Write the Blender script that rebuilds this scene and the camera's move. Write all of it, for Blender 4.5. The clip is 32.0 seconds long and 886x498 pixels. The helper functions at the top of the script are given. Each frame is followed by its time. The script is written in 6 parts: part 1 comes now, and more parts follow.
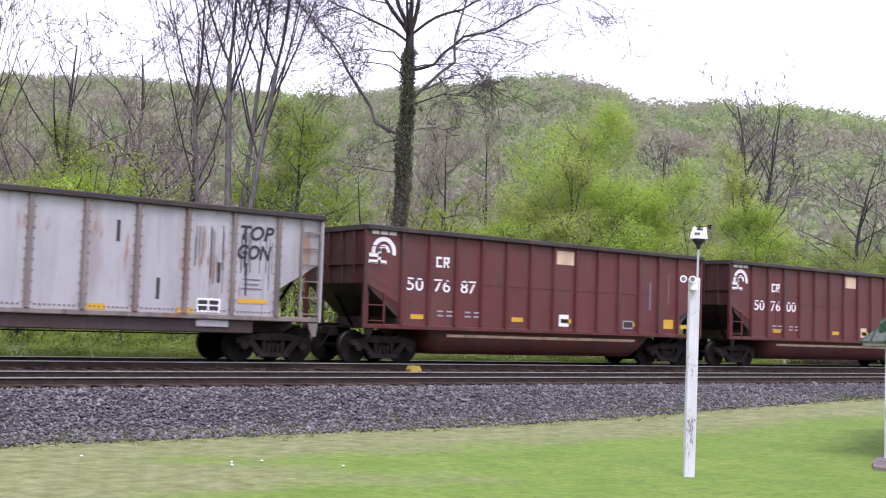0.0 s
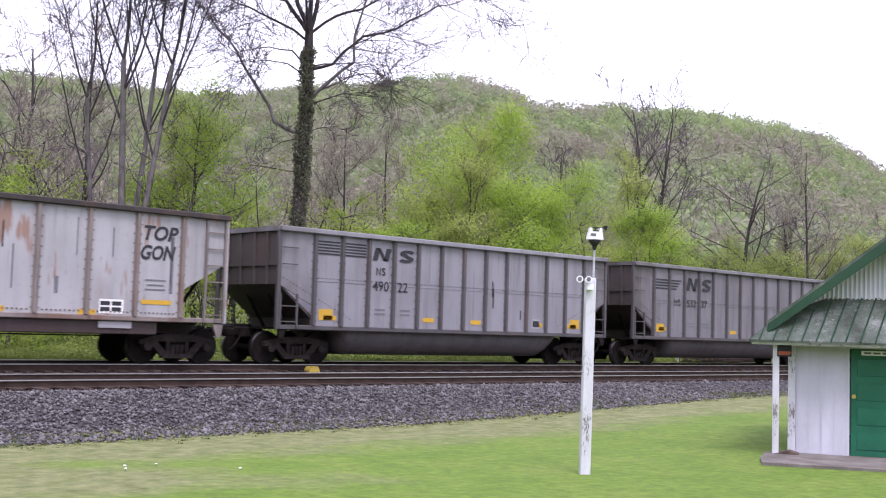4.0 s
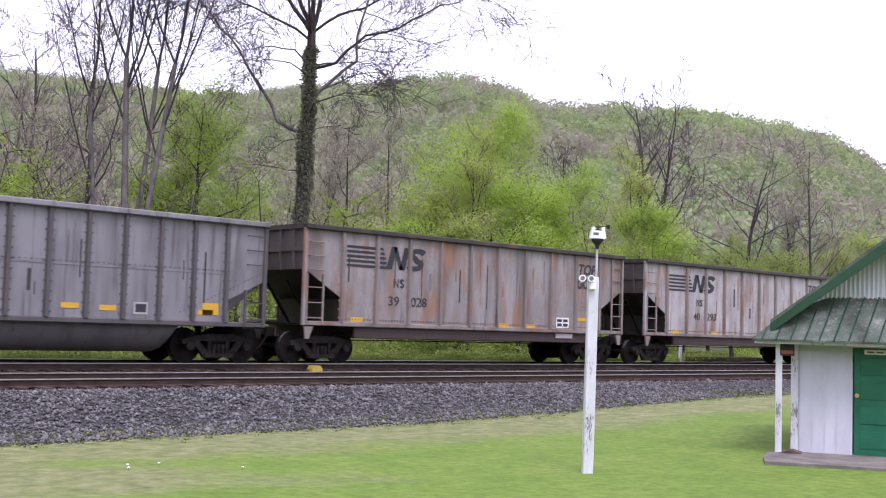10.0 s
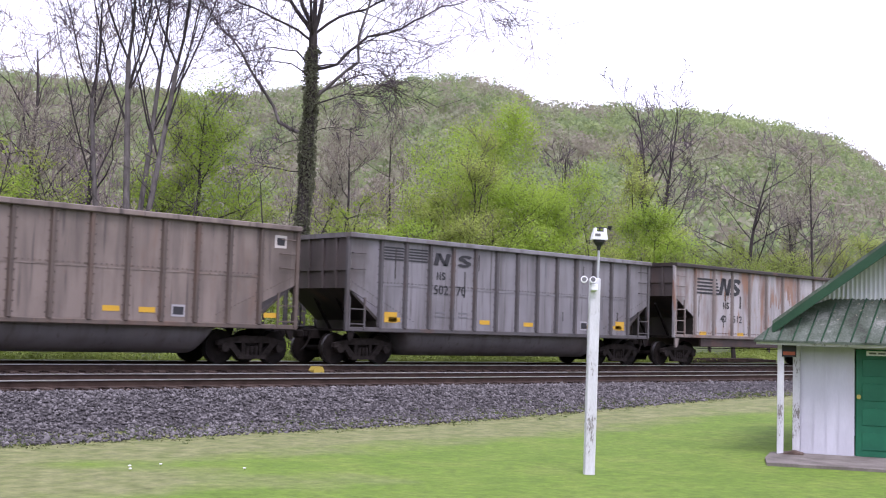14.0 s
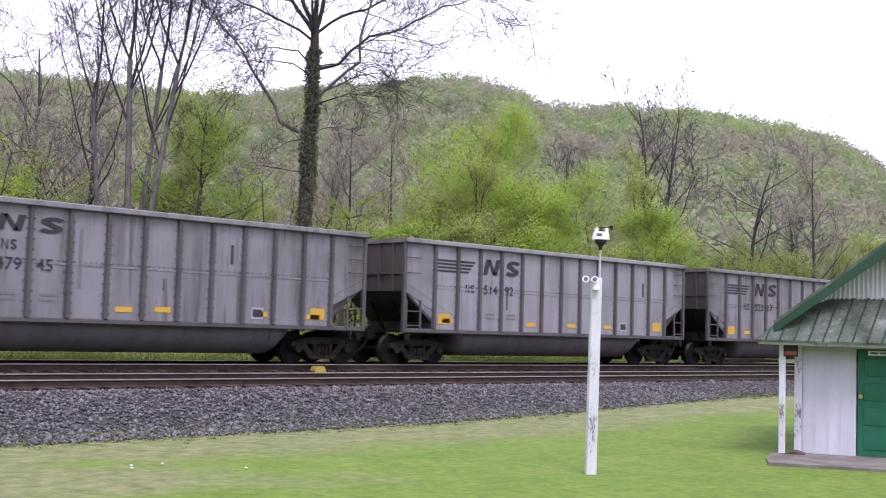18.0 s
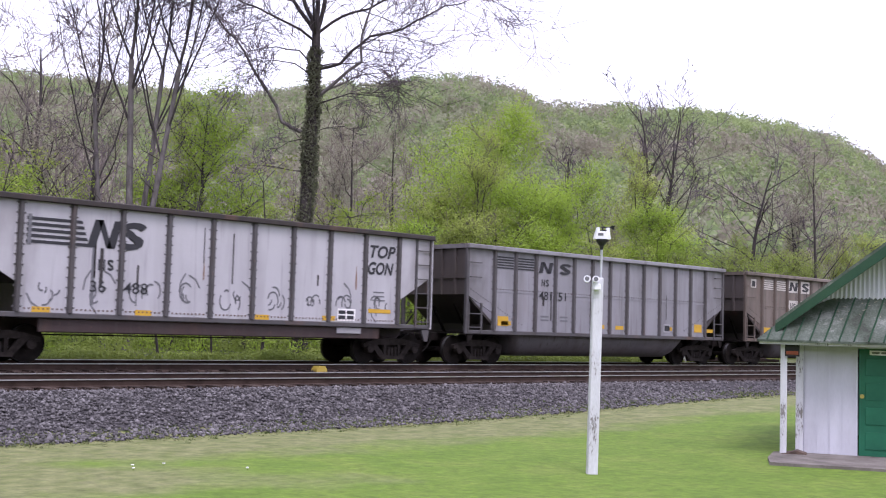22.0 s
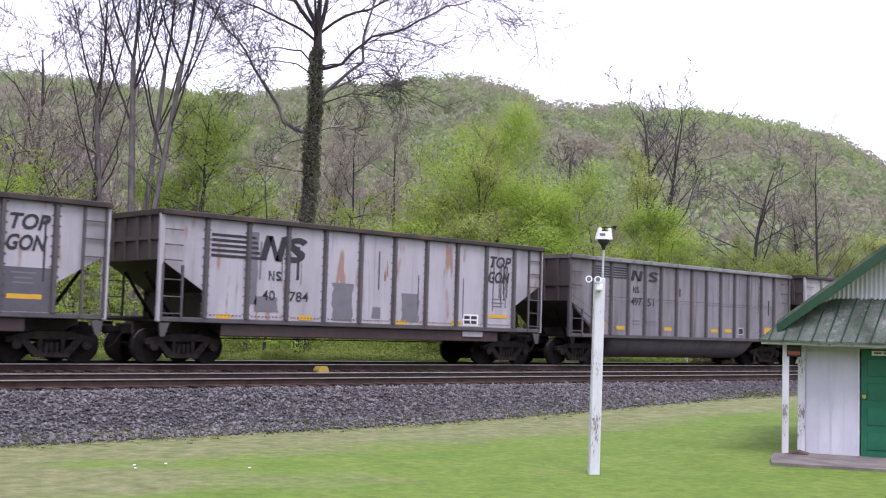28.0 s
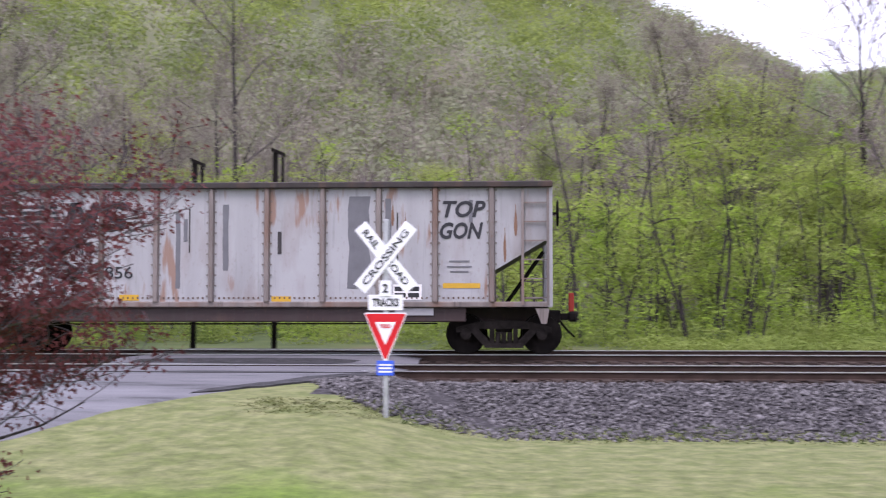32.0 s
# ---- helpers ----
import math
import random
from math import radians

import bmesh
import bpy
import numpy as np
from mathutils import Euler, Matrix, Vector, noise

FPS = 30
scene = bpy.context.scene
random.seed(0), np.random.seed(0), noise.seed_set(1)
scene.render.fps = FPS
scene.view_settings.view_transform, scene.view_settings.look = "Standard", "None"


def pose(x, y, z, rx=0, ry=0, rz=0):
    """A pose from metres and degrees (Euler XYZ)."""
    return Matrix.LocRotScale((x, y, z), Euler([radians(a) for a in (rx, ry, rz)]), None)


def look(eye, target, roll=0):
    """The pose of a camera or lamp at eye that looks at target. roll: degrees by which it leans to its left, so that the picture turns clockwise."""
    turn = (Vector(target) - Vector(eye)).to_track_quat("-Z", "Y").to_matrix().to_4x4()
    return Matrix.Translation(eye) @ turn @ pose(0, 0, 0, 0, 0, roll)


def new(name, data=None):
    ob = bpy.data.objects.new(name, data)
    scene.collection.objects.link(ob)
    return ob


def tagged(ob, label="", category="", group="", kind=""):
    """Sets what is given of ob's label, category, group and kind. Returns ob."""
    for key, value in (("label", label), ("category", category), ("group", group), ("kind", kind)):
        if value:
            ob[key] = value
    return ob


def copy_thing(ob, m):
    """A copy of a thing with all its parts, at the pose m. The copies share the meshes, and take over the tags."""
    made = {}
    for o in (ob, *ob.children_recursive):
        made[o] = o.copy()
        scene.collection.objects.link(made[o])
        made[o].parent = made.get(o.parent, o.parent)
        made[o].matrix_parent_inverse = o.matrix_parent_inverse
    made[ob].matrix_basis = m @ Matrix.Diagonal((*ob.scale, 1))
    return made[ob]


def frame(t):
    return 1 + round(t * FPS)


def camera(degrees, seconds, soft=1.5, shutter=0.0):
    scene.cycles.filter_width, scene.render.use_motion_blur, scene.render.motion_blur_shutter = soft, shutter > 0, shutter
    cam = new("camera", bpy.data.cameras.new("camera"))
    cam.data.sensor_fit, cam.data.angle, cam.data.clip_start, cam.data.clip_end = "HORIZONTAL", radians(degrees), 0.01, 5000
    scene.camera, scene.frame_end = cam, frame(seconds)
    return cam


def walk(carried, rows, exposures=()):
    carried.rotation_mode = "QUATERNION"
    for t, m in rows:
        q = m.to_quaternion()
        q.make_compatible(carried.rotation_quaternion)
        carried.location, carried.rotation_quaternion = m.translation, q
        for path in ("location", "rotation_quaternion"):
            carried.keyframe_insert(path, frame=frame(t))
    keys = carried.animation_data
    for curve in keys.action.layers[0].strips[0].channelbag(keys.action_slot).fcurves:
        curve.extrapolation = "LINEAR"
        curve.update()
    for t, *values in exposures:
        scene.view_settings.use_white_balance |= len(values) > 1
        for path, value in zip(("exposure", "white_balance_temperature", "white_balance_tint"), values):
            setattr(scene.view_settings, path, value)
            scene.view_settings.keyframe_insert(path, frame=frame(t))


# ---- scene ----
# ---- the camera stands on one spot and pans ----
EYE = (0.0, 0.0, 2.0)


def aim(yaw, pitch, roll):
    """The camera's pose: yaw clockwise from the way across the tracks, pitch upwards, roll to its left, in degrees."""
    a, b = radians(yaw), radians(pitch)
    way = Vector((math.sin(a) * math.cos(b), math.cos(a) * math.cos(b), math.sin(b)))
    return look(EYE, Vector(EYE) + way * 10, roll)


cam = camera(41.77, 32.0, soft=1.1, shutter=0.1)
PATH = [
    (0.00, 38.30, 3.86, 1.90),
    (0.50, 40.44, 4.00, 1.85),
    (1.00, 42.35, 4.08, 1.80),
    (1.50, 43.78, 4.14, 1.70),
    (2.00, 43.34, 4.10, 1.70),
    (2.50, 43.34, 4.08, 1.70),
    (3.00, 43.34, 4.05, 1.70),
    (3.50, 43.31, 4.04, 1.70),
    (5.50, 43.25, 3.98, 1.70),
    (7.00, 43.22, 3.98, 1.70),
    (9.00, 43.18, 3.98, 1.70),
    (10.50, 43.14, 3.98, 1.70),
    (12.00, 43.11, 4.01, 1.70),
    (14.50, 43.06, 4.03, 1.70),
    (16.50, 43.02, 4.01, 1.70),
    (19.00, 42.98, 4.02, 1.70),
    (22.00, 42.93, 4.00, 1.70),
    (25.50, 42.86, 4.01, 1.70),
    (27.50, 42.85, 4.01, 1.70),
    (29.00, 42.82, 4.01, 1.70),
    (31.00, 42.78, 4.00, 1.70),
    (31.20, 42.76, 4.00, 1.68),
    (31.30, 38.10, 3.83, 1.38),
    (31.40, 29.82, 3.55, 0.93),
    (31.50, 22.15, 3.37, 0.70),
    (31.60, 16.20, 3.21, 0.51),
    (31.70, 10.75, 3.10, 0.34),
    (31.80, 5.96, 3.02, 0.21),
    (31.90, 1.45, 2.95, 0.10),
    (32.00, -3.11, 2.90, 0.01),
]
walk(cam, [(t, aim(y, p, r)) for t, y, p, r in PATH], [(t, e, 5960, 30) for t, e in ((0, 1.14), (3, 1.1), (11, 1.06), (17, 1.04), (20, 1.01), (22, 0.93), (25, 1.0), (28, 0.96), (29.5, 1.02), (32, 1.03))])

# ---- daylight: a bright overcast sky, with a broad soft sun ----
world = bpy.data.worlds.new("overcast_sky")
scene.world = world
world.use_nodes = True
wn, wl = world.node_tree.nodes, world.node_tree.links
sky = wn.new("ShaderNodeTexSky")
sky.sky_type, sky.sun_disc, sky.sun_elevation, sky.sun_rotation = "NISHITA", False, radians(60), radians(204)
veil = wn.new("ShaderNodeMix")
veil.data_type = "RGBA"
veil.inputs[0].default_value = 0.93
wl.new(sky.outputs[0], veil.inputs[6])
veil.inputs[7].default_value = (8.6, 9.0, 9.6, 1)
wl.new(veil.outputs[2], wn["Background"].inputs[0])
wn["Background"].inputs[1].default_value = 0.1
sun = new("sun", bpy.data.lights.new("sun", "SUN"))
sun.data.energy, sun.data.angle, sun.data.color = 1.5, radians(25), (1.0, 0.97, 0.92)
sun.matrix_world = look((-14, -31, 60), (0, 0, 0))


R = random.Random


# ---- materials ----
def shade(name, *stops, scale=4.0, detail=6.0, stretch=(1, 1, 1), rough=0.85, metal=0.0, bump=0.0, bump_scale=None, place="Object", fine=0.25, spread=0.0, through_light=0.0):
    """A surface whose colour wanders between the stops (position, colour) by broad noise, with fine grain and relief.
    spread: how far each loose piece, or object, is lighter or darker than the next. through_light: how much light passes a leaf."""
    m = bpy.data.materials.new(name)
    m.use_nodes = True
    n, l = m.node_tree.nodes, m.node_tree.links
    bsdf = n["Principled BSDF"]
    at = n.new("ShaderNodeTexCoord")
    fit_size = n.new("ShaderNodeMapping")
    fit_size.inputs["Scale"].default_value = stretch
    l.new(at.outputs[place], fit_size.inputs[0])
    broad, grain = n.new("ShaderNodeTexNoise"), n.new("ShaderNodeTexNoise")
    for node, s in ((broad, scale), (grain, bump_scale or scale * 12)):
        node.inputs["Scale"].default_value, node.inputs["Detail"].default_value = s, detail
        l.new(fit_size.outputs[0], node.inputs["Vector"])
    ramp = n.new("ShaderNodeValToRGB")
    while len(ramp.color_ramp.elements) < len(stops):
        ramp.color_ramp.elements.new(0.5)
    for e, (at_pos, c) in zip(ramp.color_ramp.elements, stops):
        e.position, e.color = at_pos, (*c, 1)
    mixed = n.new("ShaderNodeMath")
    mixed.operation = "MULTIPLY_ADD"
    l.new(grain.outputs[0], mixed.inputs[0])
    mixed.inputs[1].default_value = fine
    shift = n.new("ShaderNodeMath")
    shift.operation = "SUBTRACT"
    l.new(broad.outputs[0], shift.inputs[0])
    shift.inputs[1].default_value = fine / 2
    l.new(shift.outputs[0], mixed.inputs[2])
    l.new(mixed.outputs[0], ramp.inputs[0])
    colour = ramp.outputs[0]
    if spread:
        who = n.new("ShaderNodeNewGeometry").outputs["Random Per Island"]
        level = n.new("ShaderNodeMapRange")
        level.inputs[3].default_value, level.inputs[4].default_value = 1 - spread, 1 + spread
        l.new(who, level.inputs[0])
        tint = n.new("ShaderNodeHueSaturation")
        l.new(level.outputs[0], tint.inputs["Value"])
        l.new(colour, tint.inputs["Color"])
        colour = tint.outputs[0]
    l.new(colour, bsdf.inputs["Base Color"])
    bsdf.inputs["Roughness"].default_value, bsdf.inputs["Metallic"].default_value = rough, metal
    bsdf.inputs["Specular IOR Level"].default_value = 0.3
    if bump:
        b = n.new("ShaderNodeBump")
        b.inputs["Strength"].default_value, b.inputs["Distance"].default_value = bump, 0.02
        l.new(grain.outputs[0], b.inputs["Height"])
        l.new(b.outputs[0], bsdf.inputs["Normal"])
    if through_light:
        lucent, both = n.new("ShaderNodeBsdfTranslucent"), n.new("ShaderNodeMixShader")
        l.new(colour, lucent.inputs[0])
        both.inputs[0].default_value = through_light
        l.new(bsdf.outputs[0], both.inputs[1])
        l.new(lucent.outputs[0], both.inputs[2])
        l.new(both.outputs[0], n["Material Output"].inputs[0])
    return m


def paint(name, base, rust=0.3, grime=0.4, streaks=0.0, ends=0.0, rough=0.55, rust_colour=(0.155, 0.08, 0.05), grime_colour=(0.06, 0.05, 0.045)):
    """Weathered freight-car paint: base colour, soot in upright streaks, rust in patches that run down."""
    m = bpy.data.materials.new(name)
    m.use_nodes = True
    n, l = m.node_tree.nodes, m.node_tree.links
    bsdf = n["Principled BSDF"]
    at = n.new("ShaderNodeTexCoord")
    own = n.new("ShaderNodeObjectInfo")
    far = n.new("ShaderNodeVectorMath")
    far.operation = "MULTIPLY_ADD"
    l.new(own.outputs["Random"], far.inputs[0])
    far.inputs[1].default_value = (37, 11, 0)
    l.new(at.outputs["Object"], far.inputs[2])

    def cloud(size, stretch, detail=7.0):
        turn, tex = n.new("ShaderNodeMapping"), n.new("ShaderNodeTexNoise")
        turn.inputs["Scale"].default_value = stretch
        l.new(far.outputs[0], turn.inputs[0])
        l.new(turn.outputs[0], tex.inputs["Vector"])
        tex.inputs["Scale"].default_value, tex.inputs["Detail"].default_value = size, detail
        return tex.outputs[0]

    def over(under, cover, amount, low, high, colour):
        span, mix = n.new("ShaderNodeMapRange"), n.new("ShaderNodeMix")
        span.inputs[1].default_value, span.inputs[2].default_value, span.inputs[4].default_value = low, high, amount
        mix.data_type = "RGBA"
        l.new(cover, span.inputs[0])
        l.new(span.outputs[0], mix.inputs[0])
        l.new(under, mix.inputs[6])
        mix.inputs[7].default_value = (*colour, 1)
        return mix.outputs[2]

    start = n.new("ShaderNodeRGB")
    start.outputs[0].default_value = (*base, 1)
    c = over(start.outputs[0], cloud(0.7, (1, 1, 1)), 0.35, 0.35, 0.75, tuple(v * 0.72 for v in base))
    c = over(c, cloud(2.2, (1, 1, 0.12)), min(1.0, grime * 1.3), 0.46, 0.74, grime_colour)
    c = over(c, cloud(7.5, (1, 1, 0.06)), min(1.0, grime * 1.5), 0.58, 0.72, grime_colour)
    c = over(c, cloud(0.9, (1, 1, 0.8)), grime * 0.8, 0.48, 0.7, tuple(v * 0.45 for v in base))
    c = over(c, cloud(1.3, (1, 1, 0.3)), min(1.0, rust * 1.6), 0.62 - rust * 0.18, 0.8 - rust * 0.1, rust_colour)
    c = over(c, cloud(14.0, (1, 1, 0.6)), rust * 0.7, 0.6, 0.72, rust_colour)
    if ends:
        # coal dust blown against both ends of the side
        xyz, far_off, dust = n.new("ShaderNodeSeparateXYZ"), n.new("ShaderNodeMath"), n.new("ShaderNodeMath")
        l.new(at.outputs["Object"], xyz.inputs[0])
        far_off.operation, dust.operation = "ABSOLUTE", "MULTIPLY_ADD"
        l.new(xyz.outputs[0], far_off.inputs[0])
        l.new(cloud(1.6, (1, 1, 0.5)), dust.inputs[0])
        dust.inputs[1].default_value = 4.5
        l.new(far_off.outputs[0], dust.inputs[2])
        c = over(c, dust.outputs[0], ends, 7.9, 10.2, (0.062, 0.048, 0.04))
    if streaks:
        run = n.new("ShaderNodeMath")
        run.operation = "MULTIPLY"
        l.new(cloud(4.5, (1, 1, 0.16)), run.inputs[0])
        l.new(cloud(0.75, (1, 1, 0.7), 3.0), run.inputs[1])
        c = over(c, run.outputs[0], 0.8, 0.345 - 0.06 * streaks, 0.40 - 0.05 * streaks, (0.235, 0.125, 0.077))
    l.new(c, bsdf.inputs["Base Color"])
    bsdf.inputs["Roughness"].default_value = rough
    bsdf.inputs["Specular IOR Level"].default_value = 0.3
    b = n.new("ShaderNodeBump")
    b.inputs["Strength"].default_value, b.inputs["Distance"].default_value = 0.25, 0.01
    l.new(cloud(9.0, (1, 1, 1), 3.0), b.inputs["Height"])
    l.new(b.outputs[0], bsdf.inputs["Normal"])
    return m


def each_its_own(m, low, high):
    """Makes every object that wears m a little lighter or darker than the next."""
    n, l = m.node_tree.nodes, m.node_tree.links
    base = n["Principled BSDF"].inputs["Base Color"]
    level, tint = n.new("ShaderNodeMapRange"), n.new("ShaderNodeHueSaturation")
    level.inputs[3].default_value, level.inputs[4].default_value = low, high
    l.new(n.new("ShaderNodeObjectInfo").outputs["Random"], level.inputs[0])
    l.new(level.outputs[0], tint.inputs["Value"])
    l.new(base.links[0].from_socket, tint.inputs["Color"])
    l.new(tint.outputs[0], base)
    return m


def plain(name, colour, rough=0.6, metal=0.0):
    return shade(name, (0.3, tuple(v * 0.8 for v in colour)), (0.7, colour), scale=3, rough=rough, metal=metal, bump=0.1)


def lawn(name, spread):
    """Grass: lush and bright away from the tracks, pale and dry towards the ballast and the road."""
    m = shade(name, (0.30, (0.078, 0.134, 0.011)), (0.50, (0.097, 0.157, 0.015)), (0.66, (0.118, 0.168, 0.023)), scale=0.9, detail=8, bump=0.3, bump_scale=14, rough=0.95, fine=0.4, spread=spread)
    n, l = m.node_tree.nodes, m.node_tree.links
    bsdf = n["Principled BSDF"]
    lush = bsdf.inputs["Base Color"].links[0].from_socket
    at, xyz = n.new("ShaderNodeNewGeometry"), n.new("ShaderNodeSeparateXYZ")
    l.new(at.outputs["Position"], xyz.inputs[0])

    def calc(op, a, b):
        k = n.new("ShaderNodeMath")
        k.operation = op
        for i, v in enumerate((a, b)):
            if isinstance(v, (int, float)):
                k.inputs[i].default_value = v
            else:
                l.new(v, k.inputs[i])
        return k.outputs[0]

    wide, dry = n.new("ShaderNodeTexNoise"), n.new("ShaderNodeTexNoise")
    for node, s in ((wide, 0.55), (dry, 2.6)):
        node.inputs["Scale"].default_value, node.inputs["Detail"].default_value = s, 7
        l.new(at.outputs["Position"], node.inputs["Vector"])
    edge = calc("ADD", 15.1, calc("MULTIPLY", 0.06, calc("MAXIMUM", 0.0, calc("SUBTRACT", xyz.outputs[0], 12.0))))
    near = calc("SUBTRACT", calc("ADD", 7.9, calc("MULTIPLY", 0.56, calc("SUBTRACT", 14.9, xyz.outputs[1]))), xyz.outputs[0])
    near = calc("MINIMUM", near, calc("SUBTRACT", xyz.outputs[1], 12.1))
    away = calc("ADD", calc("MAXIMUM", calc("SUBTRACT", xyz.outputs[1], edge), near), calc("MULTIPLY", 4.0, calc("SUBTRACT", wide.outputs[0], 0.5)))
    band = n.new("ShaderNodeMapRange")
    band.inputs[1].default_value, band.inputs[2].default_value = -0.7, 0.7
    l.new(away, band.inputs[0])
    pale = n.new("ShaderNodeValToRGB")
    pale.color_ramp.elements[0].position, pale.color_ramp.elements[0].color = 0.36, (0.108, 0.126, 0.038, 1)
    pale.color_ramp.elements[1].position, pale.color_ramp.elements[1].color = 0.68, (0.178, 0.182, 0.078, 1)
    l.new(dry.outputs[0], pale.inputs[0])
    mix = n.new("ShaderNodeMix")
    mix.data_type = "RGBA"
    l.new(band.outputs[0], mix.inputs[0])
    l.new(lush, mix.inputs[6])
    l.new(pale.outputs[0], mix.inputs[7])
    # tufts: darker and lighter at a hand's width, each blade a little apart
    tufts, level, each, both, tint = n.new("ShaderNodeTexNoise"), n.new("ShaderNodeMapRange"), n.new("ShaderNodeMapRange"), n.new("ShaderNodeMath"), n.new("ShaderNodeHueSaturation")
    tufts.inputs["Scale"].default_value, tufts.inputs["Detail"].default_value, tufts.inputs["Roughness"].default_value = 5.0, 9, 0.72
    l.new(at.outputs["Position"], tufts.inputs["Vector"])
    for k, v in enumerate((0.3, 0.7, 0.6, 1.36)):
        level.inputs[k + 1].default_value = v
    l.new(tufts.outputs[0], level.inputs[0])
    each.inputs[3].default_value, each.inputs[4].default_value = 1 - 3 * spread, 1 + 3 * spread
    l.new(at.outputs["Random Per Island"], each.inputs[0])
    both.operation = "MULTIPLY"
    l.new(level.outputs[0], both.inputs[0])
    l.new(each.outputs[0], both.inputs[1])
    l.new(both.outputs[0], tint.inputs["Value"])
    l.new(mix.outputs[2], tint.inputs["Color"])
    l.new(tint.outputs[0], bsdf.inputs["Base Color"])
    return m


GRASS = lawn("lawn_grass", 0.0)
LAWN_BLADE = lawn("lawn_blades", 0.05)
BALLAST = shade("ballast_grey", (0.30, (0.028, 0.026, 0.027)), (0.50, (0.05, 0.046, 0.048)), (0.72, (0.09, 0.083, 0.087)), scale=7, bump=1.0, bump_scale=20, rough=0.95)
STONE = shade("ballast_stone", (0.30, (0.078, 0.072, 0.073)), (0.70, (0.155, 0.145, 0.147)), scale=3, spread=0.5, rough=0.9)
BRUSH_GROUND = shade("brush_ground", (0.35, (0.04, 0.06, 0.016)), (0.55, (0.075, 0.095, 0.028)), (0.75, (0.11, 0.088, 0.05)), scale=0.4, bump=0.6, rough=0.95)
HILL_GROUND = shade("hill_ground", (0.35, (0.14, 0.155, 0.085)), (0.65, (0.20, 0.20, 0.12)), scale=0.03, rough=0.95)
ASPHALT = shade("worn_asphalt", (0.30, (0.05, 0.049, 0.053)), (0.42, (0.115, 0.112, 0.121)), (0.62, (0.15, 0.146, 0.158)), (0.8, (0.19, 0.186, 0.2)), scale=0.9, detail=9, stretch=(0.5, 1.6, 1), bump=0.4, bump_scale=40, rough=0.8)
FRESH_ASPHALT = shade("dark_patched_asphalt", (0.3, (0.02, 0.019, 0.02)), (0.7, (0.055, 0.053, 0.056)), scale=4, bump=0.7, bump_scale=30, rough=0.9)
RAIL = shade("rail_web", (0.3, (0.03, 0.02, 0.0165)), (0.7, (0.062, 0.042, 0.034)), scale=3, rough=0.8)
RAIL_TOP = shade("rail_polish", (0.3, (0.55, 0.54, 0.55)), (0.7, (0.68, 0.67, 0.68)), scale=5, rough=0.3, metal=0.9)
TREAD = shade("wheel_tread", (0.3, (0.06, 0.055, 0.055)), (0.7, (0.11, 0.105, 0.105)), scale=5, rough=0.45, metal=0.8)
SLEEPER = each_its_own(shade("creosoted_wood", (0.3, (0.024, 0.0175, 0.015)), (0.55, (0.05, 0.037, 0.031)), (0.8, (0.10, 0.076, 0.065)), scale=3, stretch=(6, 1, 6), bump=0.5, rough=0.9), 0.6, 1.6)
BARK = shade("grey_bark", (0.3, (0.026, 0.021, 0.021)), (0.7, (0.07, 0.059, 0.057)), scale=2.5, stretch=(4, 4, 1), bump=0.6, rough=0.95)
PALE_BARK = shade("pale_bark", (0.3, (0.066, 0.058, 0.055)), (0.7, (0.165, 0.148, 0.143)), scale=2.0, stretch=(3, 3, 1), bump=0.5, rough=0.95)
TWIG = shade("twig_bark", (0.3, (0.068, 0.053, 0.062)), (0.7, (0.135, 0.107, 0.118)), scale=1.0, rough=0.95)
WOOD_TWIG = shade("wood_twig_bark", (0.3, (0.115, 0.093, 0.086)), (0.7, (0.20, 0.165, 0.152)), scale=1.0, rough=0.95)
WHITE_PAINT = shade("peeling_white_paint", (0.30, (0.16, 0.145, 0.13)), (0.40, (0.50, 0.50, 0.52)), (0.8, (0.62, 0.62, 0.65)), scale=3, stretch=(2, 2, 0.6), fine=0.5, bump=0.2, rough=0.6)
SIDING = shade("white_siding_paint", (0.3, (0.45, 0.45, 0.49)), (0.7, (0.57, 0.57, 0.62)), scale=1.5, stretch=(2, 2, 0.5), bump=0.1, rough=0.6)
OILY_STONE = shade("oily_ballast", (0.30, (0.026, 0.0195, 0.0165)), (0.70, (0.066, 0.05, 0.043)), scale=3, spread=0.5, rough=0.85)
GREEN_PAINT = shade("green_door_paint", (0.3, (0.008, 0.095, 0.05)), (0.7, (0.014, 0.135, 0.07)), scale=2, bump=0.1, rough=0.45)
DARK_GREEN = shade("dark_green_trim", (0.3, (0.010, 0.04, 0.02)), (0.7, (0.02, 0.065, 0.032)), scale=2, bump=0.1, rough=0.55)
ROOF_GREEN = shade("worn_green_roof_metal", (0.32, (0.026, 0.032, 0.022)), (0.44, (0.05, 0.068, 0.047)), (0.58, (0.082, 0.10, 0.08)), (0.72, (0.2, 0.21, 0.19)), scale=2.4, fine=0.4, bump=0.2, rough=0.5)
RUSTY_WOOD = shade("rotten_wood", (0.3, (0.05, 0.034, 0.026)), (0.7, (0.16, 0.115, 0.09)), scale=6, bump=0.6, rough=0.95)
CONCRETE = shade("slab_concrete", (0.3, (0.085, 0.073, 0.063)), (0.7, (0.20, 0.178, 0.158)), scale=2, bump=0.3, rough=0.9)
GALVANISED = shade("galvanised_steel", (0.3, (0.38, 0.39, 0.41)), (0.7, (0.55, 0.56, 0.58)), scale=4, rough=0.45, metal=0.6)
SIGN_WHITE = plain("sign_white", (0.85, 0.85, 0.88))
SIGN_RED = plain("sign_red", (0.62, 0.015, 0.02), 0.45)
SIGN_BLUE = plain("sign_blue", (0.05, 0.12, 0.65), 0.45)
